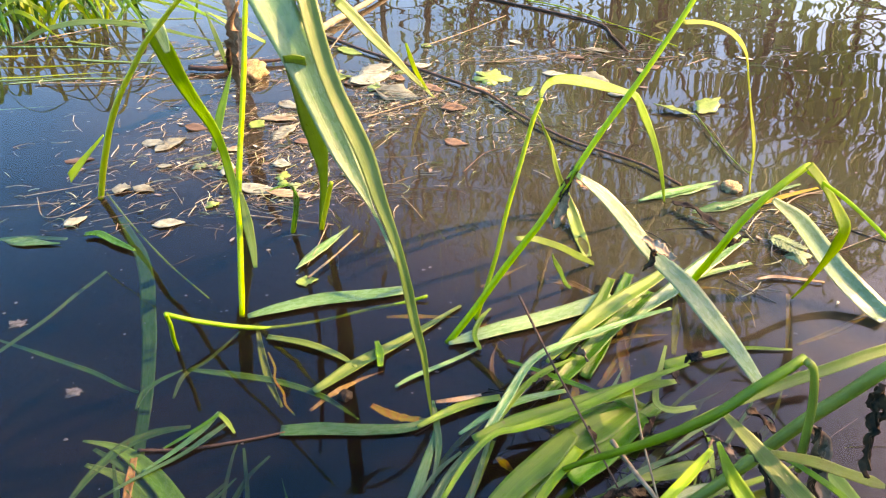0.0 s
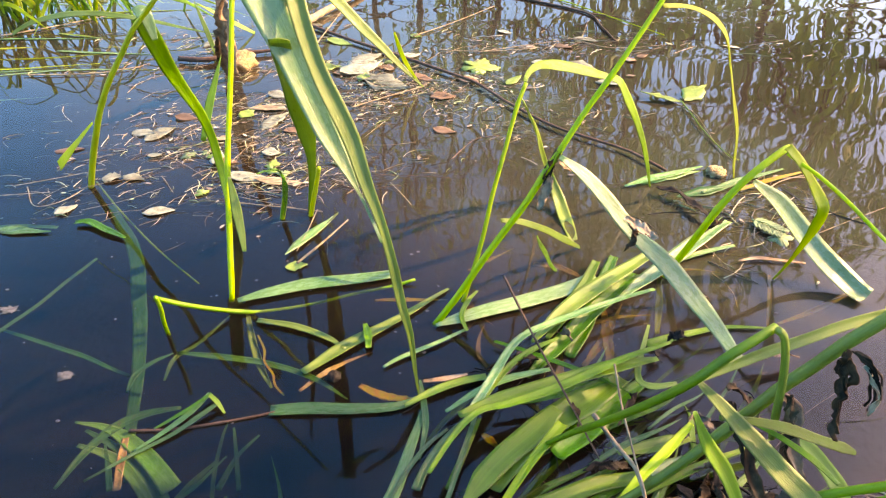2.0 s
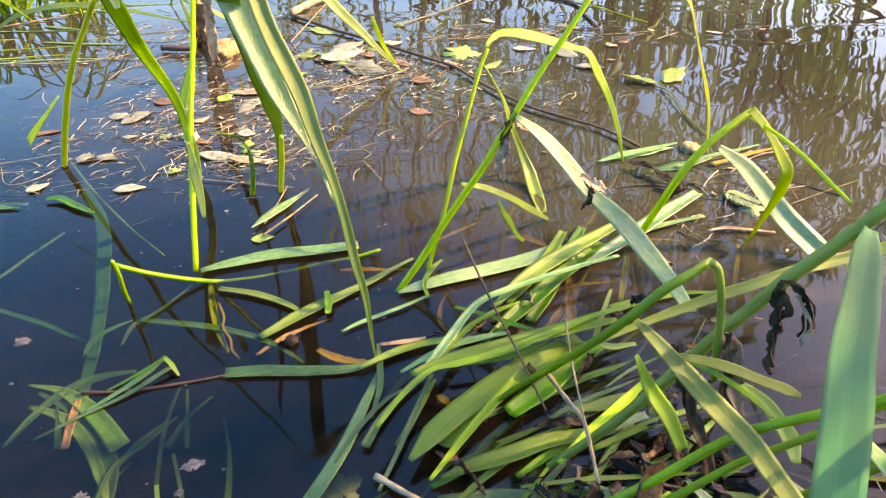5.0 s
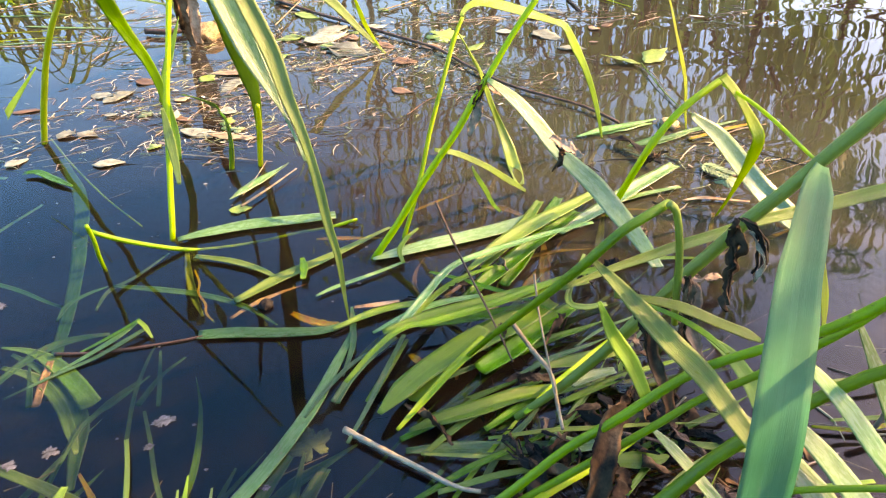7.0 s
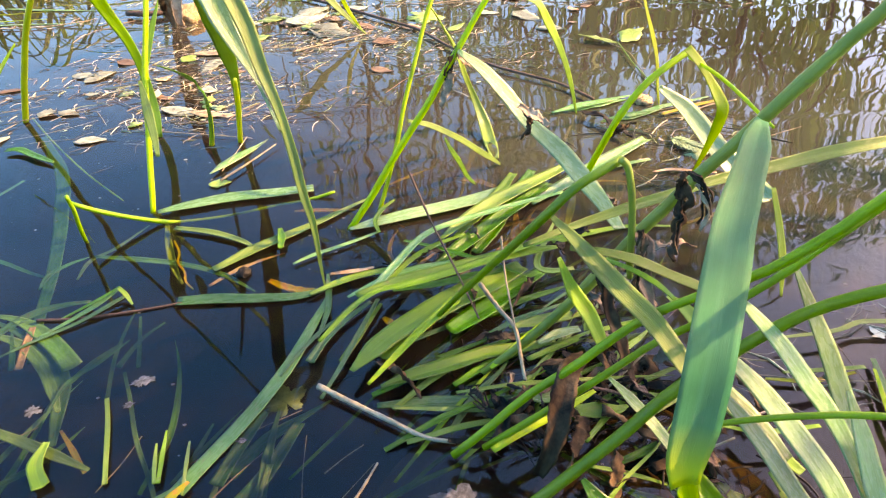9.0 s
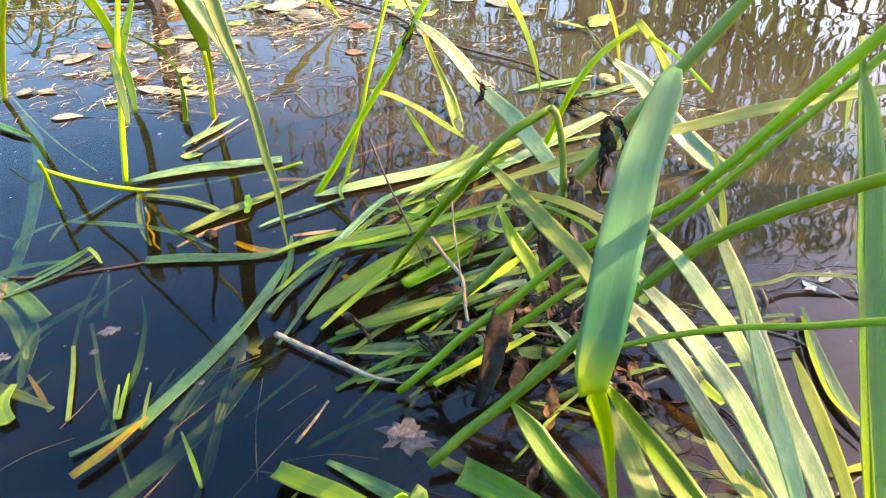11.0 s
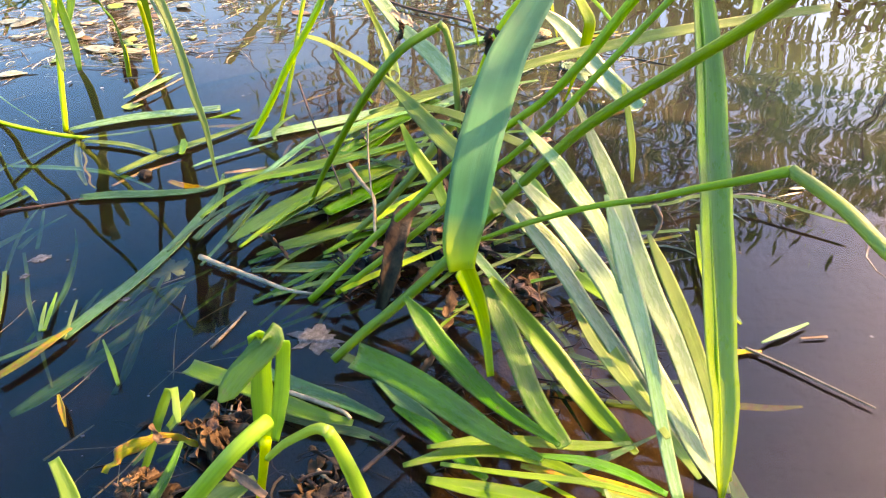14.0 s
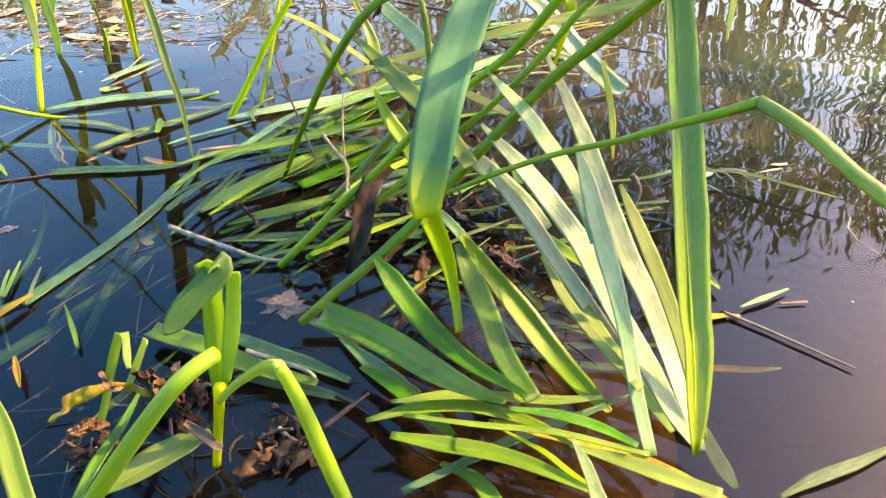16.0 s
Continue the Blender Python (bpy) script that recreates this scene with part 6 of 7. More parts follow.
twig([(-0.1, 1.088, 0.003), (-0.04, 1.128, 0.003), (-0.009, 1.16, 0.003)], 0.0025, "dry straw in the drift")
twig([(-0.047, 1.414, 0.003), (0.041, 1.501, 0.003), (0.147, 1.622, 0.003)], 0.0031, "dry straw on the water")
twig([(0.008, 1.328, 0.003), (0.107, 1.316, 0.003), (0.207, 1.329, 0.003)], 0.0028, "dry straw in the drift")
twig([(0.083, 1.31, 0.003), (0.204, 1.352, 0.003), (0.266, 1.37, 0.003)], 0.0023, "dry straw in the drift")
twig([(0.266, 1.412, 0.003), (0.365, 1.328, 0.003), (0.484, 1.337, 0.003)], 0.0022, "dry straw in the drift")
twig([(-0.972, 1.456, 0.003), (-0.885, 1.514, 0.003), (-0.783, 1.592, 0.003)], 0.0038, "pale straw on the water")
twig([(-0.806, 1.226, 0.003), (-0.674, 1.228, 0.003), (-0.591, 1.261, 0.003)], 0.0027, "pale straw on the water")
twig([(-0.167, 0.612, 0.005), (-0.142, 0.653, 0.005), (-0.115, 0.703, 0.005)], 0.003, "pinkish broken reed stick in the water")
twig([(-0.612, 0.806, 0.003), (-0.556, 0.827, 0.003), (-0.495, 0.852, 0.003)], 0.0012, "thin straw on the water")
twig([(-0.589, 0.803, 0.003), (-0.552, 0.751, 0.003), (-0.514, 0.772, 0.003), (-0.496, 0.825, 0.003)], 0.0012, "thin curled root on the water")
twig([(-0.506, 0.835, -0.02), (-0.44, 0.755, -0.02), (-0.358, 0.665, -0.02), (-0.285, 0.595, -0.02)], 0.0031, "drowned olive reed stalk", mat=STEM)
twig([(0.42, 1.053, 0.003), (0.442, 1.008, 0.003), (0.441, 0.91, 0.003), (0.447, 0.845, 0.003)], 0.0017, "thin floating leaf stalk")
twig([(-0.155, 0.811, 0.003), (-0.112, 0.783, 0.003), (-0.048, 0.791, 0.003)], 0.0015, "thin reddish twig on the water", mat=BARK)
twig([(-0.284, 0.754, 0.003), (-0.223, 0.742, 0.003), (-0.152, 0.727, 0.003)], 0.0015, "thin grey straw on the water")
twig([(0.025, 0.865, 0.003), (0.063, 0.926, 0.003), (0.104, 0.941, 0.003)], 0.0017, "thin dark twig on the water", mat=BARK)
twig([(0.443, 0.742, 0.003), (0.492, 0.785, 0.003), (0.55, 0.807, 0.003)], 0.0023, "dry straw in the drift")
twig([(0.423, 0.768, 0.003), (0.487, 0.792, 0.003), (0.533, 0.796, 0.003)], 0.0027, "dry straw in the drift")
twig([(-0.16, 0.731, 0.003), (-0.165, 0.686, 0.003), (-0.172, 0.639, 0.003)], 0.0014, "thin straw in the water")

# ---- floating leaves and litter ----
def leaf_sheet(length, width, curl=0.1, notch=0.0, seed=0, thick=0.0006):
    """A fallen leaf: pointed oval, folded along its midrib, a little wavy."""
    rnd = random.Random(seed)
    bm = bmesh.new()
    layer = bm.loops.layers.uv.new("uv")
    n, rows = 9, []
    ph, fold = rnd.uniform(0, 6), rnd.uniform(-0.05, 0.15)
    for lay in (1, -1):
        part_rows = []
        for i in range(n + 1):
            s = i / n
            w = width * 0.5 * math.sin(math.pi * s ** 0.75) ** 1.05 * (1 + notch * math.sin(s * 21 + ph) + 0.5 * noise.noise(Vector((s * 6, seed * 1.7, 0)))) + 0.0004
            row = []
            for u in (-1, -0.5, 0, 0.5, 1):
                z = abs(u) * w * fold + curl * length * (s - 0.5) ** 2 + 0.04 * width * math.sin(5 * s + 3 * u + ph) + lay * thick * 0.5
                row.append(bm.verts.new(((s - 0.5) * length, u * w + 0.05 * length * math.sin(2.5 * s + ph), z)))
            part_rows.append(row)
        rows.append(part_rows)
    for k, part_rows in enumerate(rows):
        for i in range(n):
            for j in range(4):
                q = (part_rows[i][j], part_rows[i + 1][j], part_rows[i + 1][j + 1], part_rows[i][j + 1])
                f = bm.faces.new(q[::-1] if k == 0 else q)
                for lp in f.loops:
                    lp[layer].uv = (0.5 + lp.vert.co.y / max(width, 1e-4), lp.vert.co.x * 10)
    for i in range(n):
        for j in (0, 4):
            bm.faces.new((rows[0][i][j], rows[0][i + 1][j], rows[1][i + 1][j], rows[1][i][j]))
    bmesh.ops.recalc_face_normals(bm, faces=bm.faces)
    return bm


def drift_leaf(x, y, length, width, yaw, mat, label, z=0.0015):
    drift_leaf.count += 1
    n = drift_leaf.count
    rnd = random.Random(n)
    ob = link_mesh("drift_leaf", leaf_sheet(length, width * 1.15, rnd.uniform(-0.02, 0.06), 0.12 if mat == LIME_LEAF else 0.03, n), mat)
    ob.matrix_world = pose(x, y, z, rnd.uniform(-4, 4), rnd.uniform(-3, 3), yaw)
    return tagged(ob, label, "leaf", "floating leaves")


drift_leaf.count = 0

drift_leaf(-0.451, 0.967, 0.059, 0.029, 56, WILLOW_LEAF, "pale grey-green willow leaf floating on the water")
drift_leaf(-0.481, 0.970, 0.042, 0.021, -18, WILLOW_LEAF, "pale grey-green willow leaf floating on the water")
drift_leaf(-0.140, 1.285, 0.081, 0.040, 47, WILLOW_LEAF, "pale grey-green willow leaf floating on the water")
drift_leaf(-0.125, 1.246, 0.059, 0.030, 42, WILLOW_LEAF, "pale grey-green willow leaf floating on the water")
drift_leaf(-0.088, 1.162, 0.098, 0.048, -23, WILLOW_LEAF, "pale grey-green willow leaf floating on the water")
drift_leaf(-0.286, 1.116, 0.048, 0.023, -46, WILLOW_LEAF, "pale grey-green willow leaf floating on the water")
drift_leaf(-0.280, 1.066, 0.047, 0.023, -24, WILLOW_LEAF, "pale grey-green willow leaf floating on the water")
drift_leaf(-0.270, 1.009, 0.069, 0.022, 65, WILLOW_LEAF, "pale grey-green willow leaf floating on the water")
drift_leaf(0.216, 1.254, 0.048, 0.024, -9, WILLOW_LEAF, "pale grey-green willow leaf floating on the water")
drift_leaf(0.294, 1.227, 0.077, 0.038, -49, WILLOW_LEAF, "pale grey-green willow leaf floating on the water")
drift_leaf(0.156, 1.438, 0.034, 0.017, -21, WILLOW_LEAF, "pale grey-green willow leaf floating on the water")
drift_leaf(-0.508, 0.744, 0.032, 0.016, 51, WILLOW_LEAF, "pale grey-green willow leaf floating on the water")
drift_leaf(-0.377, 0.735, 0.043, 0.017, 16, WILLOW_LEAF, "pale grey-green willow leaf floating on the water")
drift_leaf(-0.445, 0.826, 0.037, 0.017, -14, WILLOW_LEAF, "pale grey-green willow leaf floating on the water")
drift_leaf(0.071, 1.182, 0.035, 0.017, -40, WILLOW_LEAF, "pale grey-green willow leaf floating on the water")
drift_leaf(-0.485, 1.392, 0.043, 0.022, 72, WILLOW_LEAF, "pale grey-green willow leaf floating on the water")
drift_leaf(-0.133, 1.187, 0.060, 0.029, 158, WILLOW_LEAF, "pale grey-green willow leaf floating on the water")
drift_leaf(-0.275, 1.499, 0.038, 0.019, 10, WILLOW_LEAF, "pale grey-green willow leaf floating on the water")
drift_leaf(-0.204, 1.391, 0.071, 0.026, -38, LIME_LEAF, "fresh light green leaf floating on the water")
drift_leaf(-0.168, 0.610, 0.027, 0.014, 8, LIME_LEAF, "fresh light green leaf floating on the water")
drift_leaf(-0.213, 1.241, 0.061, 0.030, 18, LIME_LEAF, "fresh light green leaf floating on the water")
drift_leaf(-0.088, 1.274, 0.030, 0.015, 36, LIME_LEAF, "fresh light green leaf floating on the water")
drift_leaf(-0.218, 1.137, 0.043, 0.022, 26, LIME_LEAF, "fresh light green leaf floating on the water")
drift_leaf(-0.041, 1.421, 0.029, 0.015, -31, LIME_LEAF, "fresh light green leaf floating on the water")
drift_leaf(0.015, 1.098, 0.050, 0.025, 13, BROWN_LEAF, "brown fallen leaf floating on the water")
drift_leaf(0.017, 0.965, 0.043, 0.021, -32, BROWN_LEAF, "brown fallen leaf floating on the water")
drift_leaf(-0.427, 1.029, 0.043, 0.020, -13, BROWN_LEAF, "brown fallen leaf floating on the water")
drift_leaf(-0.579, 0.916, 0.044, 0.018, 13, BROWN_LEAF, "brown fallen leaf floating on the water")
drift_leaf(-0.170, 1.220, 0.057, 0.028, 13, BROWN_LEAF, "brown fallen leaf floating on the water")
drift_leaf(-0.098, 1.242, 0.035, 0.018, -43, BROWN_LEAF, "brown fallen leaf floating on the water")
drift_leaf(0.271, 1.343, 0.046, 0.023, -37, BROWN_LEAF, "brown fallen leaf floating on the water")
drift_leaf(0.423, 1.282, 0.028, 0.014, 24, BROWN_LEAF, "brown fallen leaf floating on the water")
drift_leaf(-0.232, 0.975, 0.037, 0.016, 11, BROWN_LEAF, "brown fallen leaf floating on the water")
drift_leaf(-0.020, 1.187, 0.052, 0.019, -33, BROWN_LEAF, "brown fallen leaf floating on the water")
drift_leaf(-0.316, 0.874, 0.035, 0.011, -18, BROWN_LEAF, "brown fallen leaf floating on the water")
drift_leaf(-0.158, 0.680, 0.114, 0.011, 67, LEAF_PALE, "striped pale reed leaf scrap afloat")
drift_leaf(-0.274, 0.827, 0.072, 0.024, -14, WILLOW_LEAF, "bleached reed scrap in the drift litter")
drift_leaf(-0.225, 0.812, 0.077, 0.018, -10, STRAW, "bleached reed scrap in the drift litter")
drift_leaf(0.336, 0.803, 0.106, 0.017, 19, LEAF_PALE, "olive reed leaf floating flat")
drift_leaf(0.382, 0.769, 0.100, 0.015, 20, LEAF_WET, "drowned grey-green reed leaf")
drift_leaf(-0.544, 0.696, 0.084, 0.014, -3, LEAF_WET, "drowned grey-green reed leaf")

for x, y, length, width, yaw, mat, label in (
        (-0.436, 0.894, 0.022, 0.011, 12, WILLOW_LEAF, "bleached scrap of leaf afloat"), (-0.476, 0.825, 0.028, 0.022, 8, WILLOW_LEAF, "torn grey-green leaf afloat"),
        (-0.255, 0.896, 0.029, 0.022, 3, WILLOW_LEAF, "bleached scrap of leaf in the drift"), (-0.296, 1.056, 0.069, 0.018, -5, STRAW, "bleached reed scrap in the drift litter"),
        (-0.144, 1.24, 0.10, 0.055, 33, WILLOW_LEAF, "large bleached crumpled leaf in the drift"), (0.064, 1.169, 0.042, 0.024, -16, TAN_LEAF, "straw-yellow fallen leaf afloat"),
        (-0.324, 1.037, 0.030, 0.026, -27, LIME_LEAF, "small rounded green leaf afloat"), (-0.137, 1.19, 0.026, 0.034, -2, LIME_LEAF, "small rounded green leaf afloat"),
        (-0.089, 1.234, 0.022, 0.020, -19, TAN_LEAF, "small orange-tan leaf scrap afloat"), (0.327, 1.145, 0.054, 0.022, -14, WILLOW_LEAF, "pale narrow leaf afloat"),
        (0.392, 1.259, 0.028, 0.020, -50, TAN_LEAF, "tan scrap of leaf afloat"), (-0.05, 1.30, 0.045, 0.022, 20, WILLOW_LEAF, "bleached scrap of leaf in the drift"),
        (-0.34, 0.95, 0.03, 0.016, 40, TAN_LEAF, "tan scrap of leaf afloat"), (-0.20, 1.02, 0.035, 0.018, -30, WILLOW_LEAF, "bleached scrap of leaf in the drift")):
    drift_leaf(x, y, length, width, yaw, mat, label, z=0.003)

# finer litter of the drift: straws, stalks and leaf scraps, thickest where the branch holds them
rnd = random.Random(5)
DRIFTS = [(-0.20, 1.16, 0.16, 0.09, 44), (-0.27, 0.93, 0.13, 0.11, 52), (-0.42, 0.86, 0.13, 0.06, 34), (0.22, 1.36, 0.22, 0.06, 34),
          (0.20, 0.99, 0.06, 0.04, 12), (0.43, 0.72, 0.07, 0.05, 16), (-0.60, 1.45, 0.14, 0.12, 14), (0.50, 0.30, 0.07, 0.04, 14), (-0.35, 1.28, 0.10, 0.06, 14)]
for cx, cy, sx, sy, count in DRIFTS:
    for k in range(int(count * 0.42)):
        x, y, yaw = cx + rnd.gauss(0, sx), cy + rnd.gauss(0, sy), rnd.gauss(0, 0.7)
        size = rnd.uniform(0.012, 0.07)
        dx, dy = math.cos(yaw) * size, math.sin(yaw) * size
        bend = rnd.uniform(-0.2, 0.2) * size
        z = rnd.uniform(0.001, 0.006)
        kind = rnd.random()
        if kind < 0.96:
            twig([(x - dx, y - dy, z), (x - bend * 0.4, y + bend, z + 0.002), (x + dx, y + dy, z)], rnd.uniform(0.0005, 0.0011),
                 "dry straw in the floating drift" if kind < 0.6 else "thin dark twig in the floating drift", STRAW if kind < 0.6 else BARK,
                 "straw" if kind < 0.6 else "twig", "straw" if kind < 0.6 else "twig")
        else:
            drift_leaf(x, y, size * 0.7 + 0.008, size * 0.2 + 0.005, math.degrees(yaw) + rnd.uniform(-60, 60), rnd.choice((WILLOW_LEAF, LIME_LEAF, WILLOW_LEAF)),
                       "small leaf caught in the floating drift", z=z + 0.001)


def litter(name, label, patches, seed, fine=(0.008, 0.035), thick=(0.0004, 0.0011), mat=None):
    """A floating raft of straw crumbs, rootlets and leaf scraps, too fine to count."""
    rnd = random.Random(seed)
    verts, faces = [], []
    for cx, cy, sx, sy, count in patches:
        for k in range(count):
            knot = Vector((cx + rnd.gauss(0, sx), cy + rnd.gauss(0, sy), 0))
            if noise.noise(knot * 9 + Vector((seed, 0, 0))) < -0.12:
                continue
            yaw = rnd.gauss(0.1, 0.75) if rnd.random() < 0.75 else rnd.uniform(0, 6.3)
            size, r = rnd.uniform(*fine), rnd.uniform(*thick)
            d, q = Vector((math.cos(yaw), math.sin(yaw), 0)), Vector((-math.sin(yaw), math.cos(yaw), 0))
            bend, z, n = rnd.gauss(0, 0.2) * size, rnd.uniform(-0.006, 0.0025), len(verts)
            if rnd.random() < 0.09:
                # a scrap of leaf
                size *= 0.32
                for t in (-1, -0.3, 0.4, 1):
                    w = size * (0.55 - 0.4 * abs(t)) * rnd.uniform(0.5, 1.2)
                    for u in (-1, 1):
                        verts.append(knot + d * t * size + q * u * w + Vector((0, 0, 0.0015 + rnd.uniform(0, 0.0015))))
                for i in range(3):
                    faces.append((n + 2 * i, n + 2 * i + 2, n + 2 * i + 3, n + 2 * i + 1))
                continue
            for t in (-1, -0.35, 0.35, 1):
                c = knot + d * t * size + q * bend * (1 - t * t) + Vector((0, 0, z + 0.002 * (1 - abs(t))))
                rr = r * (1 - 0.35 * (t + 1) * 0.5)
                verts += [c + q * rr, c - q * rr * 0.6 + Vector((0, 0, rr)), c - q * rr * 0.6 - Vector((0, 0, rr))]
            for i in range(3):
                for j in range(3):
                    faces.append((n + 3 * i + j, n + 3 * i + (j + 1) % 3, n + 3 * i + 3 + (j + 1) % 3, n + 3 * i + 3 + j))
    me = bpy.data.meshes.new(name)
    me.from_pydata(verts, [], faces)
    me.materials.append(mat or LITTER)
    tagged(new(name, me), label, "litter", kind="stuff")


def litter_material():
    m, nt, out = material("drift_litter")
    L = nt.links.new
    geo = nt.nodes.new("ShaderNodeNewGeometry")
    col = ramp(nt, geo.outputs["Random Per Island"], [(0.0, (0.05, 0.036, 0.028)), (0.2, (0.13, 0.09, 0.065)), (0.45, (0.24, 0.19, 0.14)), (0.7, (0.36, 0.31, 0.22)), (0.86, (0.22, 0.28, 0.11)), (1.0, (0.46, 0.43, 0.34))])
    p = node(nt, "ShaderNodeBsdfPrincipled", Roughness=0.55)
    L(col.outputs["Color"], p.inputs["Base Color"])
    L(p.outputs[0], out.inputs["Surface"])
    return m


LITTER = litter_material()
litter("drift_litter", "fine brown straw litter held by a floating branch", [(-0.20, 1.16, 0.17, 0.09, 2000), (-0.26, 0.93, 0.13, 0.09, 1300), (-0.06, 1.12, 0.11, 0.06, 1000)], 1, (0.003, 0.020), (0.0003, 0.0008))
litter("drift_litter", "long thin pale straws lying in the floating drift", [(-0.20, 1.16, 0.20, 0.08, 70), (-0.24, 0.93, 0.12, 0.08, 50), (0.0, 1.14, 0.14, 0.06, 30), (0.22, 1.36, 0.25, 0.06, 45)], 6, (0.02, 0.06), (0.0004, 0.0008))
litter("drift_litter", "dark twiggy crumbs and straw afloat among reed feet", [(-0.42, 0.86, 0.12, 0.06, 420), (-0.26, 0.80, 0.09, 0.03, 220)], 2, (0.003, 0.018), (0.0003, 0.0008))
litter("drift_litter", "loose straw litter spread in a thin line", [(0.22, 1.36, 0.22, 0.05, 600), (0.20, 0.99, 0.07, 0.03, 220), (-0.50, 1.42, 0.16, 0.12, 600), (0.10, 1.02, 0.12, 0.10, 160)], 3, (0.004, 0.022), (0.0003, 0.0009))
litter("drift_litter", "bits of straw and rootlets against bent leaves", [(0.43, 0.72, 0.06, 0.04, 130), (0.50, 0.30, 0.06, 0.03, 110), (0.42, 0.62, 0.05, 0.04, 60)], 4)
litter("drift_litter", "brown rotten crumbs among flattened wet leaves", [(0.20, 0.26, 0.05, 0.04, 260), (0.27, 0.14, 0.06, 0.05, 240), (0.08, 0.05, 0.05, 0.04, 90), (0.13, 0.37, 0.06, 0.05, 120)], 5, (0.004, 0.018), mat=MUD)


# narrow leaves pressed into the mat between the broad ones
rnd = random.Random(21)
for cx, cy, sx, sy, way, count in ((0.17, 0.40, 0.05, 0.05, 0.62, 16), (0.17, 0.27, 0.05, 0.04, 0.45, 22), (0.27, 0.14, 0.05, 0.04, -0.5, 10), (0.25, 0.32, 0.04, 0.05, 0.6, 12), (0.10, 0.32, 0.04, 0.04, 0.8, 10)):
    for k in range(count):
        yaw, size = way + rnd.gauss(0, 0.4), rnd.uniform(0.03, 0.09)
        d, c = Vector((math.cos(yaw), math.sin(yaw), rnd.gauss(0, 0.05))) * size, Vector((cx + rnd.gauss(0, sx), cy + rnd.gauss(0, sy), rnd.uniform(-0.02, 0.012)))
        adrift([c - d, c - d * 0.3 + Vector((0, 0, 0.004)), c + d * 0.4 + Vector((0.004, 0, 0.003)), c + d], rnd.uniform(0.003, 0.0085), "flattened green reed leaf in the wet mat", rnd.choice((LEAF_DARK, LEAF_WET, LEAF, LEAF_DARK)), group="flattened mat leaves", twist=rnd.uniform(-30, 30))

# drowned leaves and rootlets in the dark water beside the clump
rnd = random.Random(77)
for k in range(9):
    x, y = rnd.uniform(-0.26, 0.08), rnd.uniform(0.02, 0.27)
    yaw, size, z = rnd.gauss(0.95, 0.35), rnd.uniform(0.035, 0.085), rnd.uniform(-0.03, -0.006)
    d, c = Vector((math.cos(yaw), math.sin(yaw), 0)) * size, Vector((x, y, z))
    side = Vector((-d.y, d.x, 0)) * rnd.uniform(-0.2, 0.2)
    adrift([c - d, c - d * 0.3 + side, c + d * 0.4 + side * 0.8, c + d], rnd.uniform(0.003, 0.009), "drowned blue-green leaf deep in the dark water", rnd.choice((LEAF_WET, LEAF_WET, LEAF_DARK)), group="drowned leaves")
for k in range(24):
    x, y = rnd.uniform(-0.26, 0.12), rnd.uniform(0.0, 0.24)
    yaw, size, z = rnd.gauss(0.6, 0.6), rnd.uniform(0.015, 0.05), rnd.uniform(-0.016, -0.003)
    d, c = Vector((math.cos(yaw), math.sin(yaw), 0)) * size, Vector((x, y, z))
    twig([c - d, c + Vector((-d.y, d.x, 0)) * rnd.uniform(-0.15, 0.15), c + d], rnd.uniform(0.0006, 0.0014), "thin pale rootlet drowned in dark water", STRAW, "rootlet", "rootlet", "drowned rootlets")

# rust-brown leaves and stalks sunk a little way below the surface round the clump
rnd = random.Random(91)
for k in range(20):
    x, y = rnd.gauss(0.12, 0.12), rnd.gauss(0.47, 0.10)
    yaw, size, z = rnd.gauss(0.5, 0.8), rnd.uniform(0.02, 0.06), rnd.uniform(-0.014, -0.003)
    d, c = Vector((math.cos(yaw), math.sin(yaw), 0)) * size, Vector((x, y, z))
    side = Vector((-d.y, d.x, 0)) * rnd.uniform(-0.3, 0.3)
    adrift([c - d, c - d * 0.3 + side, c + d * 0.4 + side * 0.8, c + d], rnd.uniform(0.003, 0.012), "rust-brown rotting leaf sunk below the surface", rnd.choice((BROWN_LEAF, TAN_LEAF, LEAF_ORANGE, BROWN_LEAF)), group="sunken brown leaves", ragged=0.25)

# curled brown scraps caught on top of the flattened leaves
rnd = random.Random(33)
for k in range(26):
    x, y = rnd.gauss(0.20, 0.06), rnd.gauss(0.30, 0.09)
    yaw, size, z = rnd.uniform(0, 6.3), rnd.uniform(0.008, 0.026), rnd.uniform(0.006, 0.022)
    d, c = Vector((math.cos(yaw), math.sin(yaw), rnd.gauss(0, 0.25))) * size, Vector((x, y, z))
    adrift([c - d, c - d * 0.3 + Vector((0.002, 0, 0.005)), c + d * 0.4 + Vector((0, 0.003, 0.004)), c + d], rnd.uniform(0.005, 0.012), "curled brown dead scrap caught among flattened leaves", rnd.choice((DEAD, BROWN_LEAF, MUD, DEAD)), group="dead scraps", ragged=0.4, wave=0.0015, twist=rnd.uniform(-120, 120))


# ---- clumps, seed heads, scum ----
def crumple(radius, flat, seed, detail=3, rough=0.35, freq=3.2):
    bm = bmesh.new()
    bmesh.ops.create_icosphere(bm, subdivisions=detail, radius=1.0)
    for v in bm.verts:
        d = v.co.normalized()
        k = 1 + rough * noise.noise(d * freq + Vector((seed, 0, 0))) + 0.5 * rough * noise.noise(d * freq * 3 + Vector((0, seed, 0)))
        v.co = Vector((d.x * radius * k, d.y * radius * k, d.z * radius * k * flat))
    return bm


FLOWER = plain_material("dry_flower_head", [(0.35, (0.16, 0.08, 0.03)), (0.55, (0.42, 0.27, 0.11)), (0.75, (0.55, 0.42, 0.22))], 90, 0.7, 1.0, 0.004)


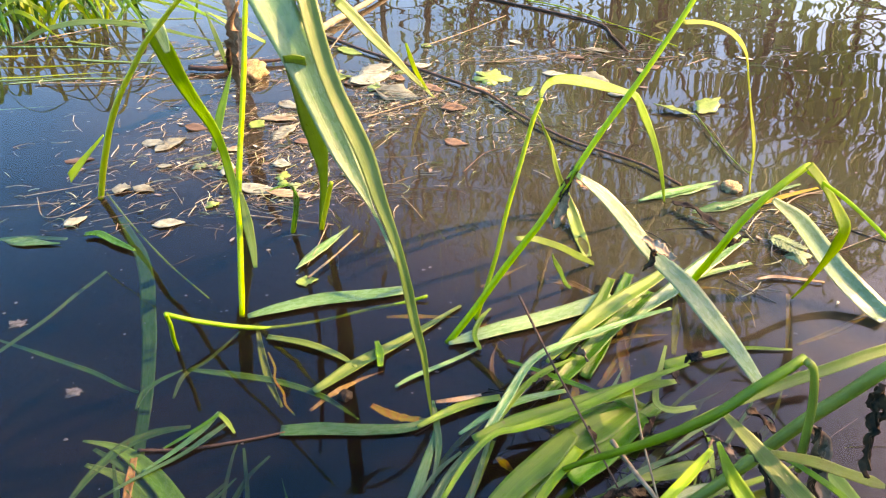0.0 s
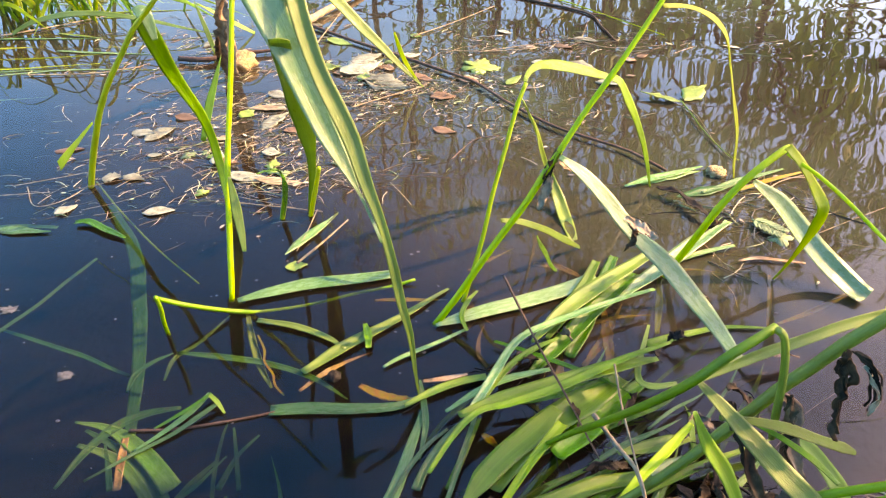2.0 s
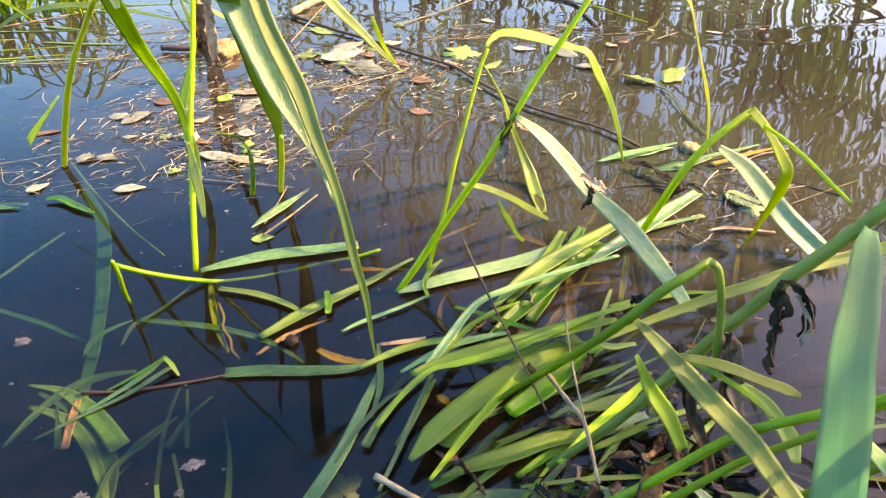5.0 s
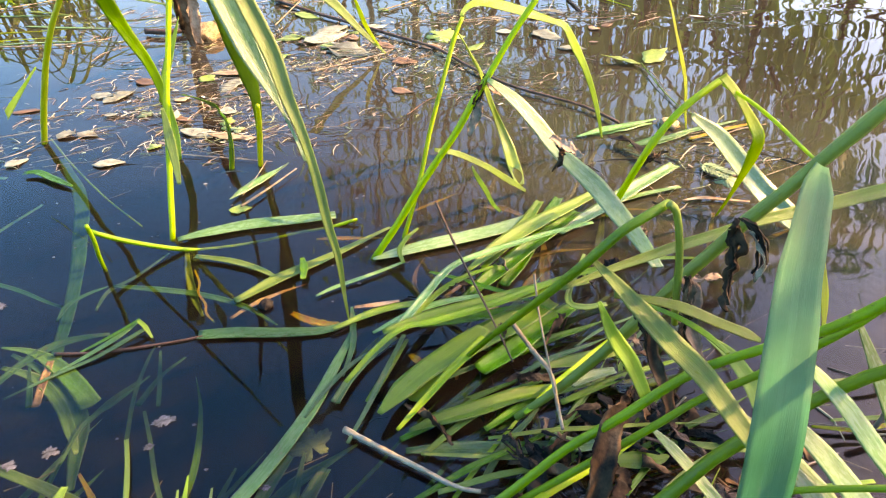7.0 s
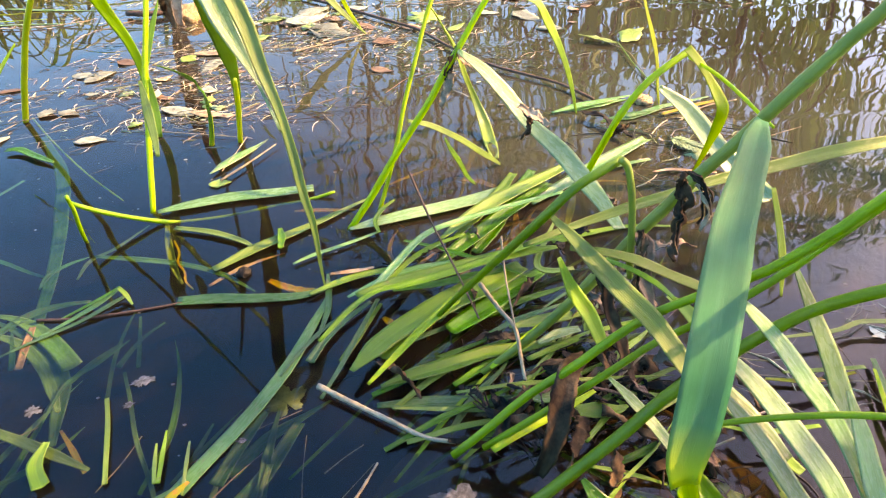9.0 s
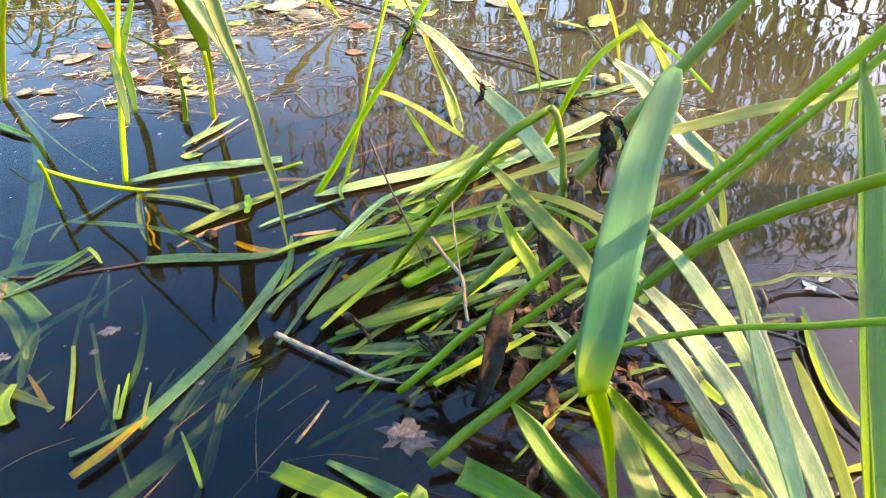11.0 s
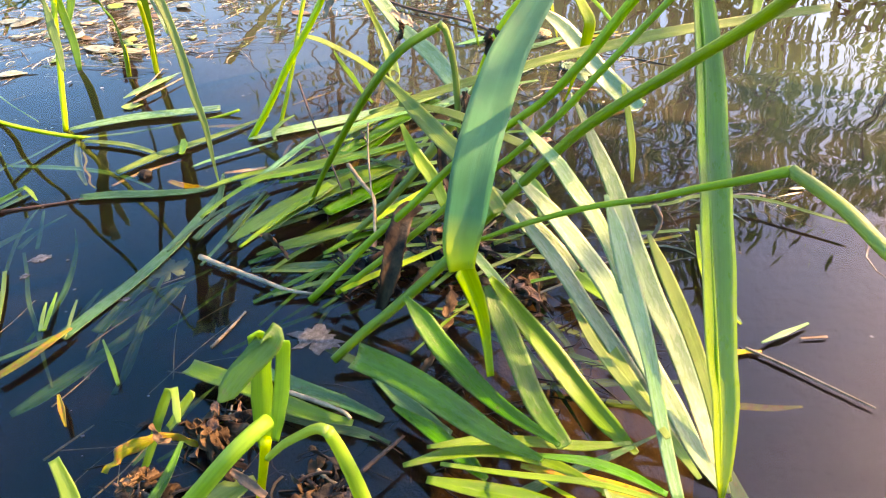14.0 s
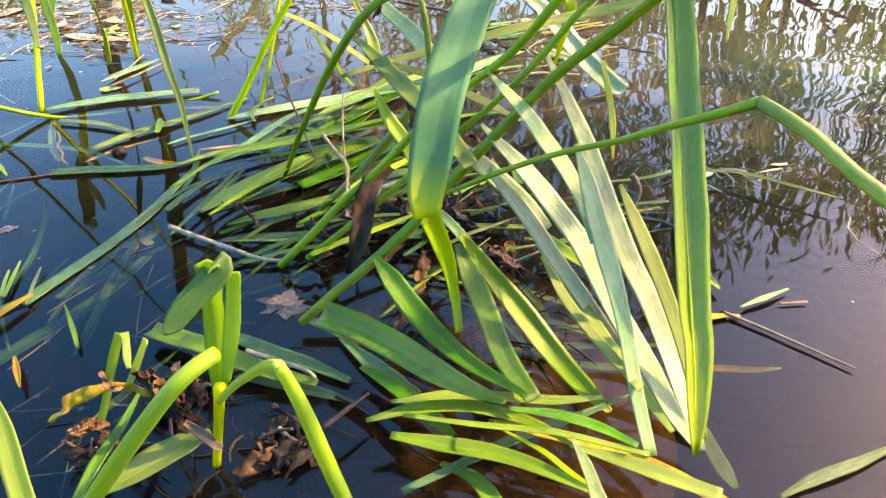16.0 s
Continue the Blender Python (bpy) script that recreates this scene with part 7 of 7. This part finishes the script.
def lump(name, x, y, z, radius, flat, mat, label, category, seed, **how):
    ob = link_mesh(name, crumple(radius, flat, seed, **how), mat)
    ob.location = (x, y, z)
    return tagged(ob, label, category)


lump("seed_head", -0.386, 1.259, 0.010, 0.031, 0.6, FLOWER, "dry crumpled yellow-brown flower head afloat", "seed head", 3, rough=0.45, freq=4.5)
lump("seed_head", 0.411, 0.815, 0.002, 0.014, 0.6, FLOWER, "small round brown bur floating", "seed head", 9, rough=0.45, freq=6.0)
def scum_raft(x, y, size, seed, label):
    """A ragged film of bubbly scum, one thin piece with a torn outline."""
    bm = bmesh.new()
    rings = []
    for f in (0.0, 0.35, 0.7, 1.0):
        ring = []
        for j in range(40):
            d = Vector((math.cos(j * 0.157), math.sin(j * 0.157), 0))
            r = size * f * (1 + 0.7 * noise.noise(d * 1.3 + Vector((seed, 0, 0))) + 0.6 * f * noise.noise(d * 5.5 + Vector((0, seed, 0))))
            ring.append(bm.verts.new((r * d.x, r * d.y * 0.8, 0.0006 + 0.0016 * abs(noise.noise(d * r * 400 + Vector((0, 0, seed)))) * (1 - 0.8 * f))))
        rings.append(ring)
    for lower, upper in zip(rings, rings[1:]):
        for j in range(40):
            bm.faces.new((lower[j], lower[(j + 1) % 40], upper[(j + 1) % 40], upper[j]))
    bmesh.ops.remove_doubles(bm, verts=bm.verts, dist=1e-6)
    ob = link_mesh("scum_raft", bm, SCUM)
    ob.location = (x, y, 0)
    return tagged(ob, label, "scum", "scum rafts")


scum_raft(-0.157, 0.290, 0.0075, 4, "pale ragged scrap of bubbly scum afloat")
scum_raft(-0.373, 0.440, 0.008, 6, "small round grey scrap of scum afloat")
scum_raft(-0.48, 0.54, 0.009, 7, "faint grey film of scum afloat")
scum_raft(0.107, 0.166, 0.016, 8, "grey bubbly raft of algae scum")
for k, (x, y, r) in enumerate(((-0.236, 0.262, 0.006), (-0.262, 0.25, 0.005), (-0.16, 0.265, 0.004), (-0.06, 0.226, 0.003))):
    scum_raft(x, y, r, 30 + k, "small pale flake of scum afloat")
lump("snail_shell", -0.101, 0.431, 0.002, 0.007, 0.75, MUD, "small dark snail-like pellet in the water", "snail shell", 2, rough=0.35)
def rotten_tangle(x, y, r, seed, label="dark rotting tangle at the foot of the reeds"):
    """A heap of crumpled dead leaf strips and snapped stalks."""
    rnd = random.Random(seed)
    top = thing("rotten_tangle", label, "rotten plant", (x, y, 0.0), "rotting tangles")
    for k in range(20):
        a, tilt = rnd.uniform(0, 6.28), rnd.uniform(-0.3, 0.6)
        d = Vector((math.cos(a), math.sin(a), tilt)) * r * rnd.uniform(0.4, 1.2)
        c = Vector((rnd.gauss(0, 0.4), rnd.gauss(0, 0.4), rnd.uniform(0.0, 0.5))) * r
        bend = Vector((rnd.gauss(0, 0.3), rnd.gauss(0, 0.3), rnd.uniform(0.0, 0.4))) * r
        if k % 3 == 2:
            stalk(top, [c - d, c + bend * 0.3, c + d], rnd.uniform(0.0012, 0.003), rnd.choice((STRAW, BARK, MUD, DEAD)), "dead_stalk")
        else:
            blade(top, [c - d, c + bend * 0.5, c + bend, c + d * 0.9], rnd.uniform(0.004, 0.011), rnd.choice((DEAD, DEAD, MUD, MUD, DEAD, BARK)), "rotten_leaf", face=Vector((rnd.gauss(0, 0.5), rnd.gauss(-0.3, 0.5), 1)), wave=0.002)


for k, (x, y, r) in enumerate(((0.20, 0.255, 0.03), (0.25, 0.265, 0.03), (0.15, 0.235, 0.025), (0.05, 0.075, 0.02), (0.015, 0.03, 0.018), (0.12, 0.03, 0.016), (0.27, 0.20, 0.025))):
    rotten_tangle(x, y, r, 20 + k)


def frond(x, y, size, yaw, label, z=0.004):
    """A feathered leaf: pairs of toothed leaflets on a midrib."""
    top = thing("fern_leaf", label, "leaf", (x, y, z))
    top.rotation_euler = (0, 0, radians(yaw))
    link_mesh("midrib", rod([(0, 0, 0), (size * 0.5, 0, 0.004), (size, 0, 0.0)], 0.0009, 0.0004, 5), MOSS, top)
    for k in range(7):
        s = 0.12 + 0.13 * k
        for side in (-1, 1):
            ob = link_mesh("leaflet", leaf_sheet(size * 0.42 * (1.1 - 0.75 * abs(s - 0.4)), size * 0.16, 0.05, 0.35, k * 2 + side), MOSS, top)
            ob.matrix_local = pose(size * s + size * 0.1, side * size * 0.17, 0.001, 0, 0, side * 52)


def lobed_leaf(x, y, size, yaw, mat, label, z=0.002, lobes=5, seed=1):
    """A flat leaf cut into rounded, toothed lobes, on a short stalk."""
    rnd = random.Random(seed)
    bm = bmesh.new()
    rings = []
    for lay in (0.0003, -0.0003):
        hub = bm.verts.new((0, 0, lay))
        ring = []
        for k in range(60):
            a = math.pi * (-0.9 + 1.8 * k / 59)
            r = size * (0.5 + 0.16 * math.cos(a)) * (0.62 + 0.38 * abs(math.cos(a * lobes * 0.5))) * (1 + 0.07 * math.sin(k * 2.1)) * (1 + 0.15 * noise.noise(Vector((math.cos(a) * 2, math.sin(a) * 2, seed))))
            ring.append(bm.verts.new((r * math.cos(a), r * math.sin(a), lay + 0.05 * size * noise.noise(Vector((a * 2, r * 40, seed))))))
        for k in range(59):
            bm.faces.new((hub, ring[k], ring[k + 1]) if lay > 0 else (hub, ring[k + 1], ring[k]))
        rings.append(ring)
    for k in range(59):
        bm.faces.new((rings[1][k], rings[1][k + 1], rings[0][k + 1], rings[0][k]))
    ob = tagged(link_mesh("lobed_leaf", bm, mat), label, "leaf", "floating leaves")
    ob.matrix_world = pose(x, y, z, rnd.uniform(-6, 6), rnd.uniform(-6, 6), yaw)
    return ob


lobed_leaf(0.080, 1.238, 0.075, -12, LIME_LEAF, "fresh green lobed leaf floating on the water", seed=5)


def sprig(x, y):
    """A torn-off sprig afloat: a thin stem with two notched leaves at its head."""
    top = thing("floating_sprig", "thin green sprig with two notched leaves afloat", "sprig", (x, y, 0.002))
    link_mesh("stem", rod([(0, 0, 0.002), (0.0, -0.045, 0.003), (0.002, -0.115, 0.002), (0.012, -0.19, 0.001), (0.026, -0.205, -0.002)], 0.0013, 0.0008, 6, steps=20, rough=0.1, seed=4), STEM_DEEP, top)
    for dx, dy, length, width, yaw, seed in ((-0.034, 0.014, 0.072, 0.024, 160, 71), (0.034, 0.028, 0.070, 0.034, 42, 72)):
        leaf = link_mesh("leaf", leaf_sheet(length, width, 0.05, 0.3, seed), LIME_LEAF, top)
        leaf.matrix_local = pose(dx, dy, 0.004, 8, -6, yaw)


sprig(0.434, 1.058)
frond(0.415, 0.69, 0.042, -50, "grey-green feathery leaf floating beside a reed")
lobed_leaf(0.437, 0.655, 0.03, -95, MOSS, "small grey-green lobed leaf afloat", seed=2)
lobed_leaf(-0.031, 0.262, 0.034, 120, MOSS, "pale lobed leaf lying in dark water", z=-0.002, seed=3)
for k, (x, y) in enumerate(((-0.36, 0.90), (-0.345, 0.885), (-0.38, 0.89), (-0.24, 0.84), (-0.225, 0.835), (-0.25, 0.86), (-0.15, 0.86), (-0.33, 0.78))):
    lobed_leaf(x, y, 0.016 + 0.004 * (k % 3), 70 * k, LIME_LEAF if k % 2 else MOSS, "small green water weed leaf in the drift", seed=10 + k, lobes=3 + k % 3)


# ---- specks adrift ----
bm = bmesh.new()
rnd = random.Random(33)
for k in range(1100):
    x, y, r = rnd.uniform(-1.1, 1.1), rnd.uniform(0.03, 1.9), 0.0004 + 0.0016 * rnd.random() ** 3
    a = rnd.uniform(0, 6)
    ring = [bm.verts.new((x + r * (1 + 0.6 * (j % 2)) * math.cos(a + j * 1.05), y + r * math.sin(a + j * 1.05), 0.0006)) for j in range(6)]
    top = bm.verts.new((x, y, 0.0012))
    for j in range(6):
        bm.faces.new((ring[j], ring[(j + 1) % 6], top))
tagged(link_mesh("water_specks", bm, SCUM), "tiny pale specks drifting on the water", "scum", kind="stuff")


# ---- unseen tall reeds, added so that the sun falls in bands ----
def shade_reed(x, y, height, seed, count=11):
    rnd = random.Random(seed)
    top = thing("reed_plant", "unseen tall green reed, added to shade the clump", "reed", (x, y, 0), "reed plants")
    lean = Vector((rnd.uniform(-0.06, 0.06), rnd.uniform(-0.06, 0.06), 1))
    stalk(top, [(0, 0, -0.2), lean * height * 0.4, lean * height * 0.8, lean * height], 0.009, STEM_DEEP)
    for k in range(count):
        a, o = 2.4 * k + rnd.uniform(-0.4, 0.4), lean * height * (0.55 + 0.45 * k / count)
        d = Vector((math.cos(a), math.sin(a), 0)) * rnd.uniform(0.16, 0.26)
        blade(top, [o, o + d * 0.4 + UP * 0.09, o + d * 0.8 + UP * 0.11, o + d * 1.2 + UP * 0.06], rnd.uniform(0.022, 0.034), rnd.choice((LEAF, LEAF_DARK)), face=UP)


for k, (x, y, height) in enumerate(((1.70, 0.62, 1.30), (1.78, 0.70, 1.55), (2.20, 0.86, 1.75), (2.30, 0.76, 1.90), (2.45, 0.95, 2.05), (2.55, 0.88, 2.20), (1.95, 0.78, 1.65))):
    shade_reed(x, y, height, 140 + k)


# ---- grass tuft on the far left ----
tuft = thing("grass_tuft", "bright green grass tuft standing in the water", "grass", (-1.02, 1.62, 0))
rnd = random.Random(11)
for k in range(70):
    x, y = rnd.gauss(0, 0.13), rnd.gauss(0, 0.06)
    lean, h = rnd.gauss(0.05, 0.13), rnd.uniform(0.06, 0.2)
    blade(tuft, [(x, y, -0.02), (x + lean * 0.4, y - 0.02, h * 0.6), (x + lean, y - 0.06, h), (x + lean * 1.9, y - 0.14, h * rnd.uniform(0.1, 0.7))], rnd.uniform(0.006, 0.014), rnd.choice((LEAF, LEAF_YELLOW, LEAF_LIME, LEAF_DARK)))


# long grass blades combed flat by the current beside the tuft
rnd = random.Random(61)
for k in range(26):
    x, y = rnd.uniform(-1.15, -0.62), rnd.uniform(1.05, 1.75)
    size, yaw = rnd.uniform(0.06, 0.17), rnd.gauss(0.05, 0.14)
    d, c = Vector((math.cos(yaw), math.sin(yaw), 0)) * size, Vector((x, y, rnd.uniform(-0.002, 0.002)))
    side = Vector((-d.y, d.x, 0)) * rnd.uniform(-0.12, 0.12)
    adrift([c - d, c - d * 0.3 + side, c + d * 0.4 + side * 0.8, c + d], rnd.uniform(0.004, 0.009), "long yellow-green grass blade lying flat on the water", rnd.choice((LEAF_PALE, LEAF_YELLOW, LEAF, LEAF_PALE)), group="flattened grass blades", name="floating_grass_blade")


# ---- trees on the far bank ----
TRUNK = plain_material("tree_bark", [(0.3, (0.055, 0.045, 0.032)), (0.7, (0.16, 0.13, 0.095))], 6, 0.85, 0.8, 0.03)
CROWN = plain_material("tree_foliage", [(0.3, (0.11, 0.26, 0.05)), (0.7, (0.30, 0.52, 0.14))], 1.2, 0.6, 0.2, 0.01, glow=0.35)


def willow_tree(x, y, height, seed, density=900, lush=1.0):
    rnd = random.Random(seed)
    top = thing("willow_tree", "low sparse willow on the far bank, yellowing" if height < 5 else "tall thin-leaved willow on the far bank, olive green", "tree", (x, y, 0.35), "far bank trees")
    lean = Vector((rnd.uniform(-0.12, 0.12), rnd.uniform(-0.1, 0.05), 1))
    trunk = [lean * height * s + Vector((0.2 * math.sin(4 * s + seed), 0.1 * math.sin(3 * s), 0)) for s in (0, 0.2, 0.4, 0.6, 0.8, 0.97)]
    link_mesh("trunk", rod([Vector((0, 0, -0.6))] + trunk, 0.011 * height, 0.003 * height, 9, steps=24, rough=0.06, seed=seed), TRUNK, top)
    ends = []
    for k in range(11):
        s = 0.10 + 0.08 * k
        a = seed + k * 2.4 + rnd.uniform(-0.4, 0.4)
        start = lean * height * s
        reach = height * (0.34 - 0.22 * s) * rnd.uniform(0.8, 1.3)
        out = Vector((math.cos(a), math.sin(a), 0))
        tip = start + out * reach + Vector((0, 0, height * rnd.uniform(0.08, 0.22)))
        mid = start.lerp(tip, 0.5) + Vector((0, 0, height * 0.05))
        link_mesh("limb", rod([start, mid, tip, tip + out * reach * 0.25 + Vector((0, 0, -0.08 * height))], 0.006 * height * (1.2 - s), 0.0012 * height, 6, steps=12, rough=0.1, seed=k), TRUNK, top)
        ends += [(mid, tip), (tip, tip + out * reach * 0.3)]
    ends.append((trunk[-2], trunk[-1]))
    # thin bare twigs, ends of the limbs
    bm = bmesh.new()
    for k in range(70):
        a, c = rnd.choice(ends)
        p = a.lerp(c, rnd.random())
        d = Vector((rnd.gauss(0, 0.5), rnd.gauss(0, 0.3), rnd.uniform(-0.5, 1.0))).normalized() * height * rnd.uniform(0.06, 0.18)
        q = p + d * 0.5 + Vector((rnd.gauss(0, 0.02), 0, rnd.gauss(0, 0.02))) * height
        r = 0.0016 * height
        rows = [[bm.verts.new(o + Vector((math.cos(j * 2.1), math.sin(j * 2.1), 0)) * r * f) for j in range(3)] for o, f in ((p, 1.0), (q, 0.7), (p + d, 0.25))]
        for lower, upper in zip(rows, rows[1:]):
            for j in range(3):
                bm.faces.new((lower[j], lower[(j + 1) % 3], upper[(j + 1) % 3], upper[j]))
    link_mesh("twigs", bm, TRUNK, top)
    bm = bmesh.new()
    for k in range(density):
        a, b = rnd.choice(ends)
        c = a.lerp(b, rnd.random()) + Vector((rnd.gauss(0, 0.045), rnd.gauss(0, 0.045), rnd.gauss(-0.03, 0.06))) * height
        r = rnd.uniform(0.06, 0.16) * lush
        d = Vector((rnd.gauss(0, 0.4), rnd.gauss(0, 0.4), -1)).normalized() * r * rnd.uniform(1.0, 2.2)
        e = d.cross(Vector((rnd.gauss(0, 1), rnd.gauss(0, 1), 0.2))).normalized() * r * 0.35
        v = [bm.verts.new(p) for p in (c - d, c + e, c + d, c - e)]
        bm.faces.new(v)
    link_mesh("crown", bm, CROWN, top, smooth=False)


for x, y, h, seed, density, lush in ((1.6, 15.0, 9.5, 1, 800, 1.0), (3.4, 14.6, 11.0, 2, 1612, 1.4), (5.4, 15.6, 11.0, 3, 1700, 1.4), (7.6, 14.8, 11.5, 4, 1800, 1.4), (9.8, 15.8, 10.5, 5, 1650, 1.4), (12.4, 15.0, 10.0, 6, 1550, 1.4),
                                     (-0.4, 16.0, 10.5, 7, 500, 1.0), (-1.6, 15.5, 9.5, 12, 350, 1.0), (0.7, 15.8, 10.0, 13, 450, 1.0), (-3.4, 17.0, 4.6, 8, 400, 1.1), (-9.0, 17.0, 4.2, 9, 350, 1.1), (-12.8, 17.0, 4.5, 10, 350, 1.1), (15.5, 16.0, 10.0, 11, 1550, 1.4)):
    willow_tree(x, y, h, seed, density, lush)
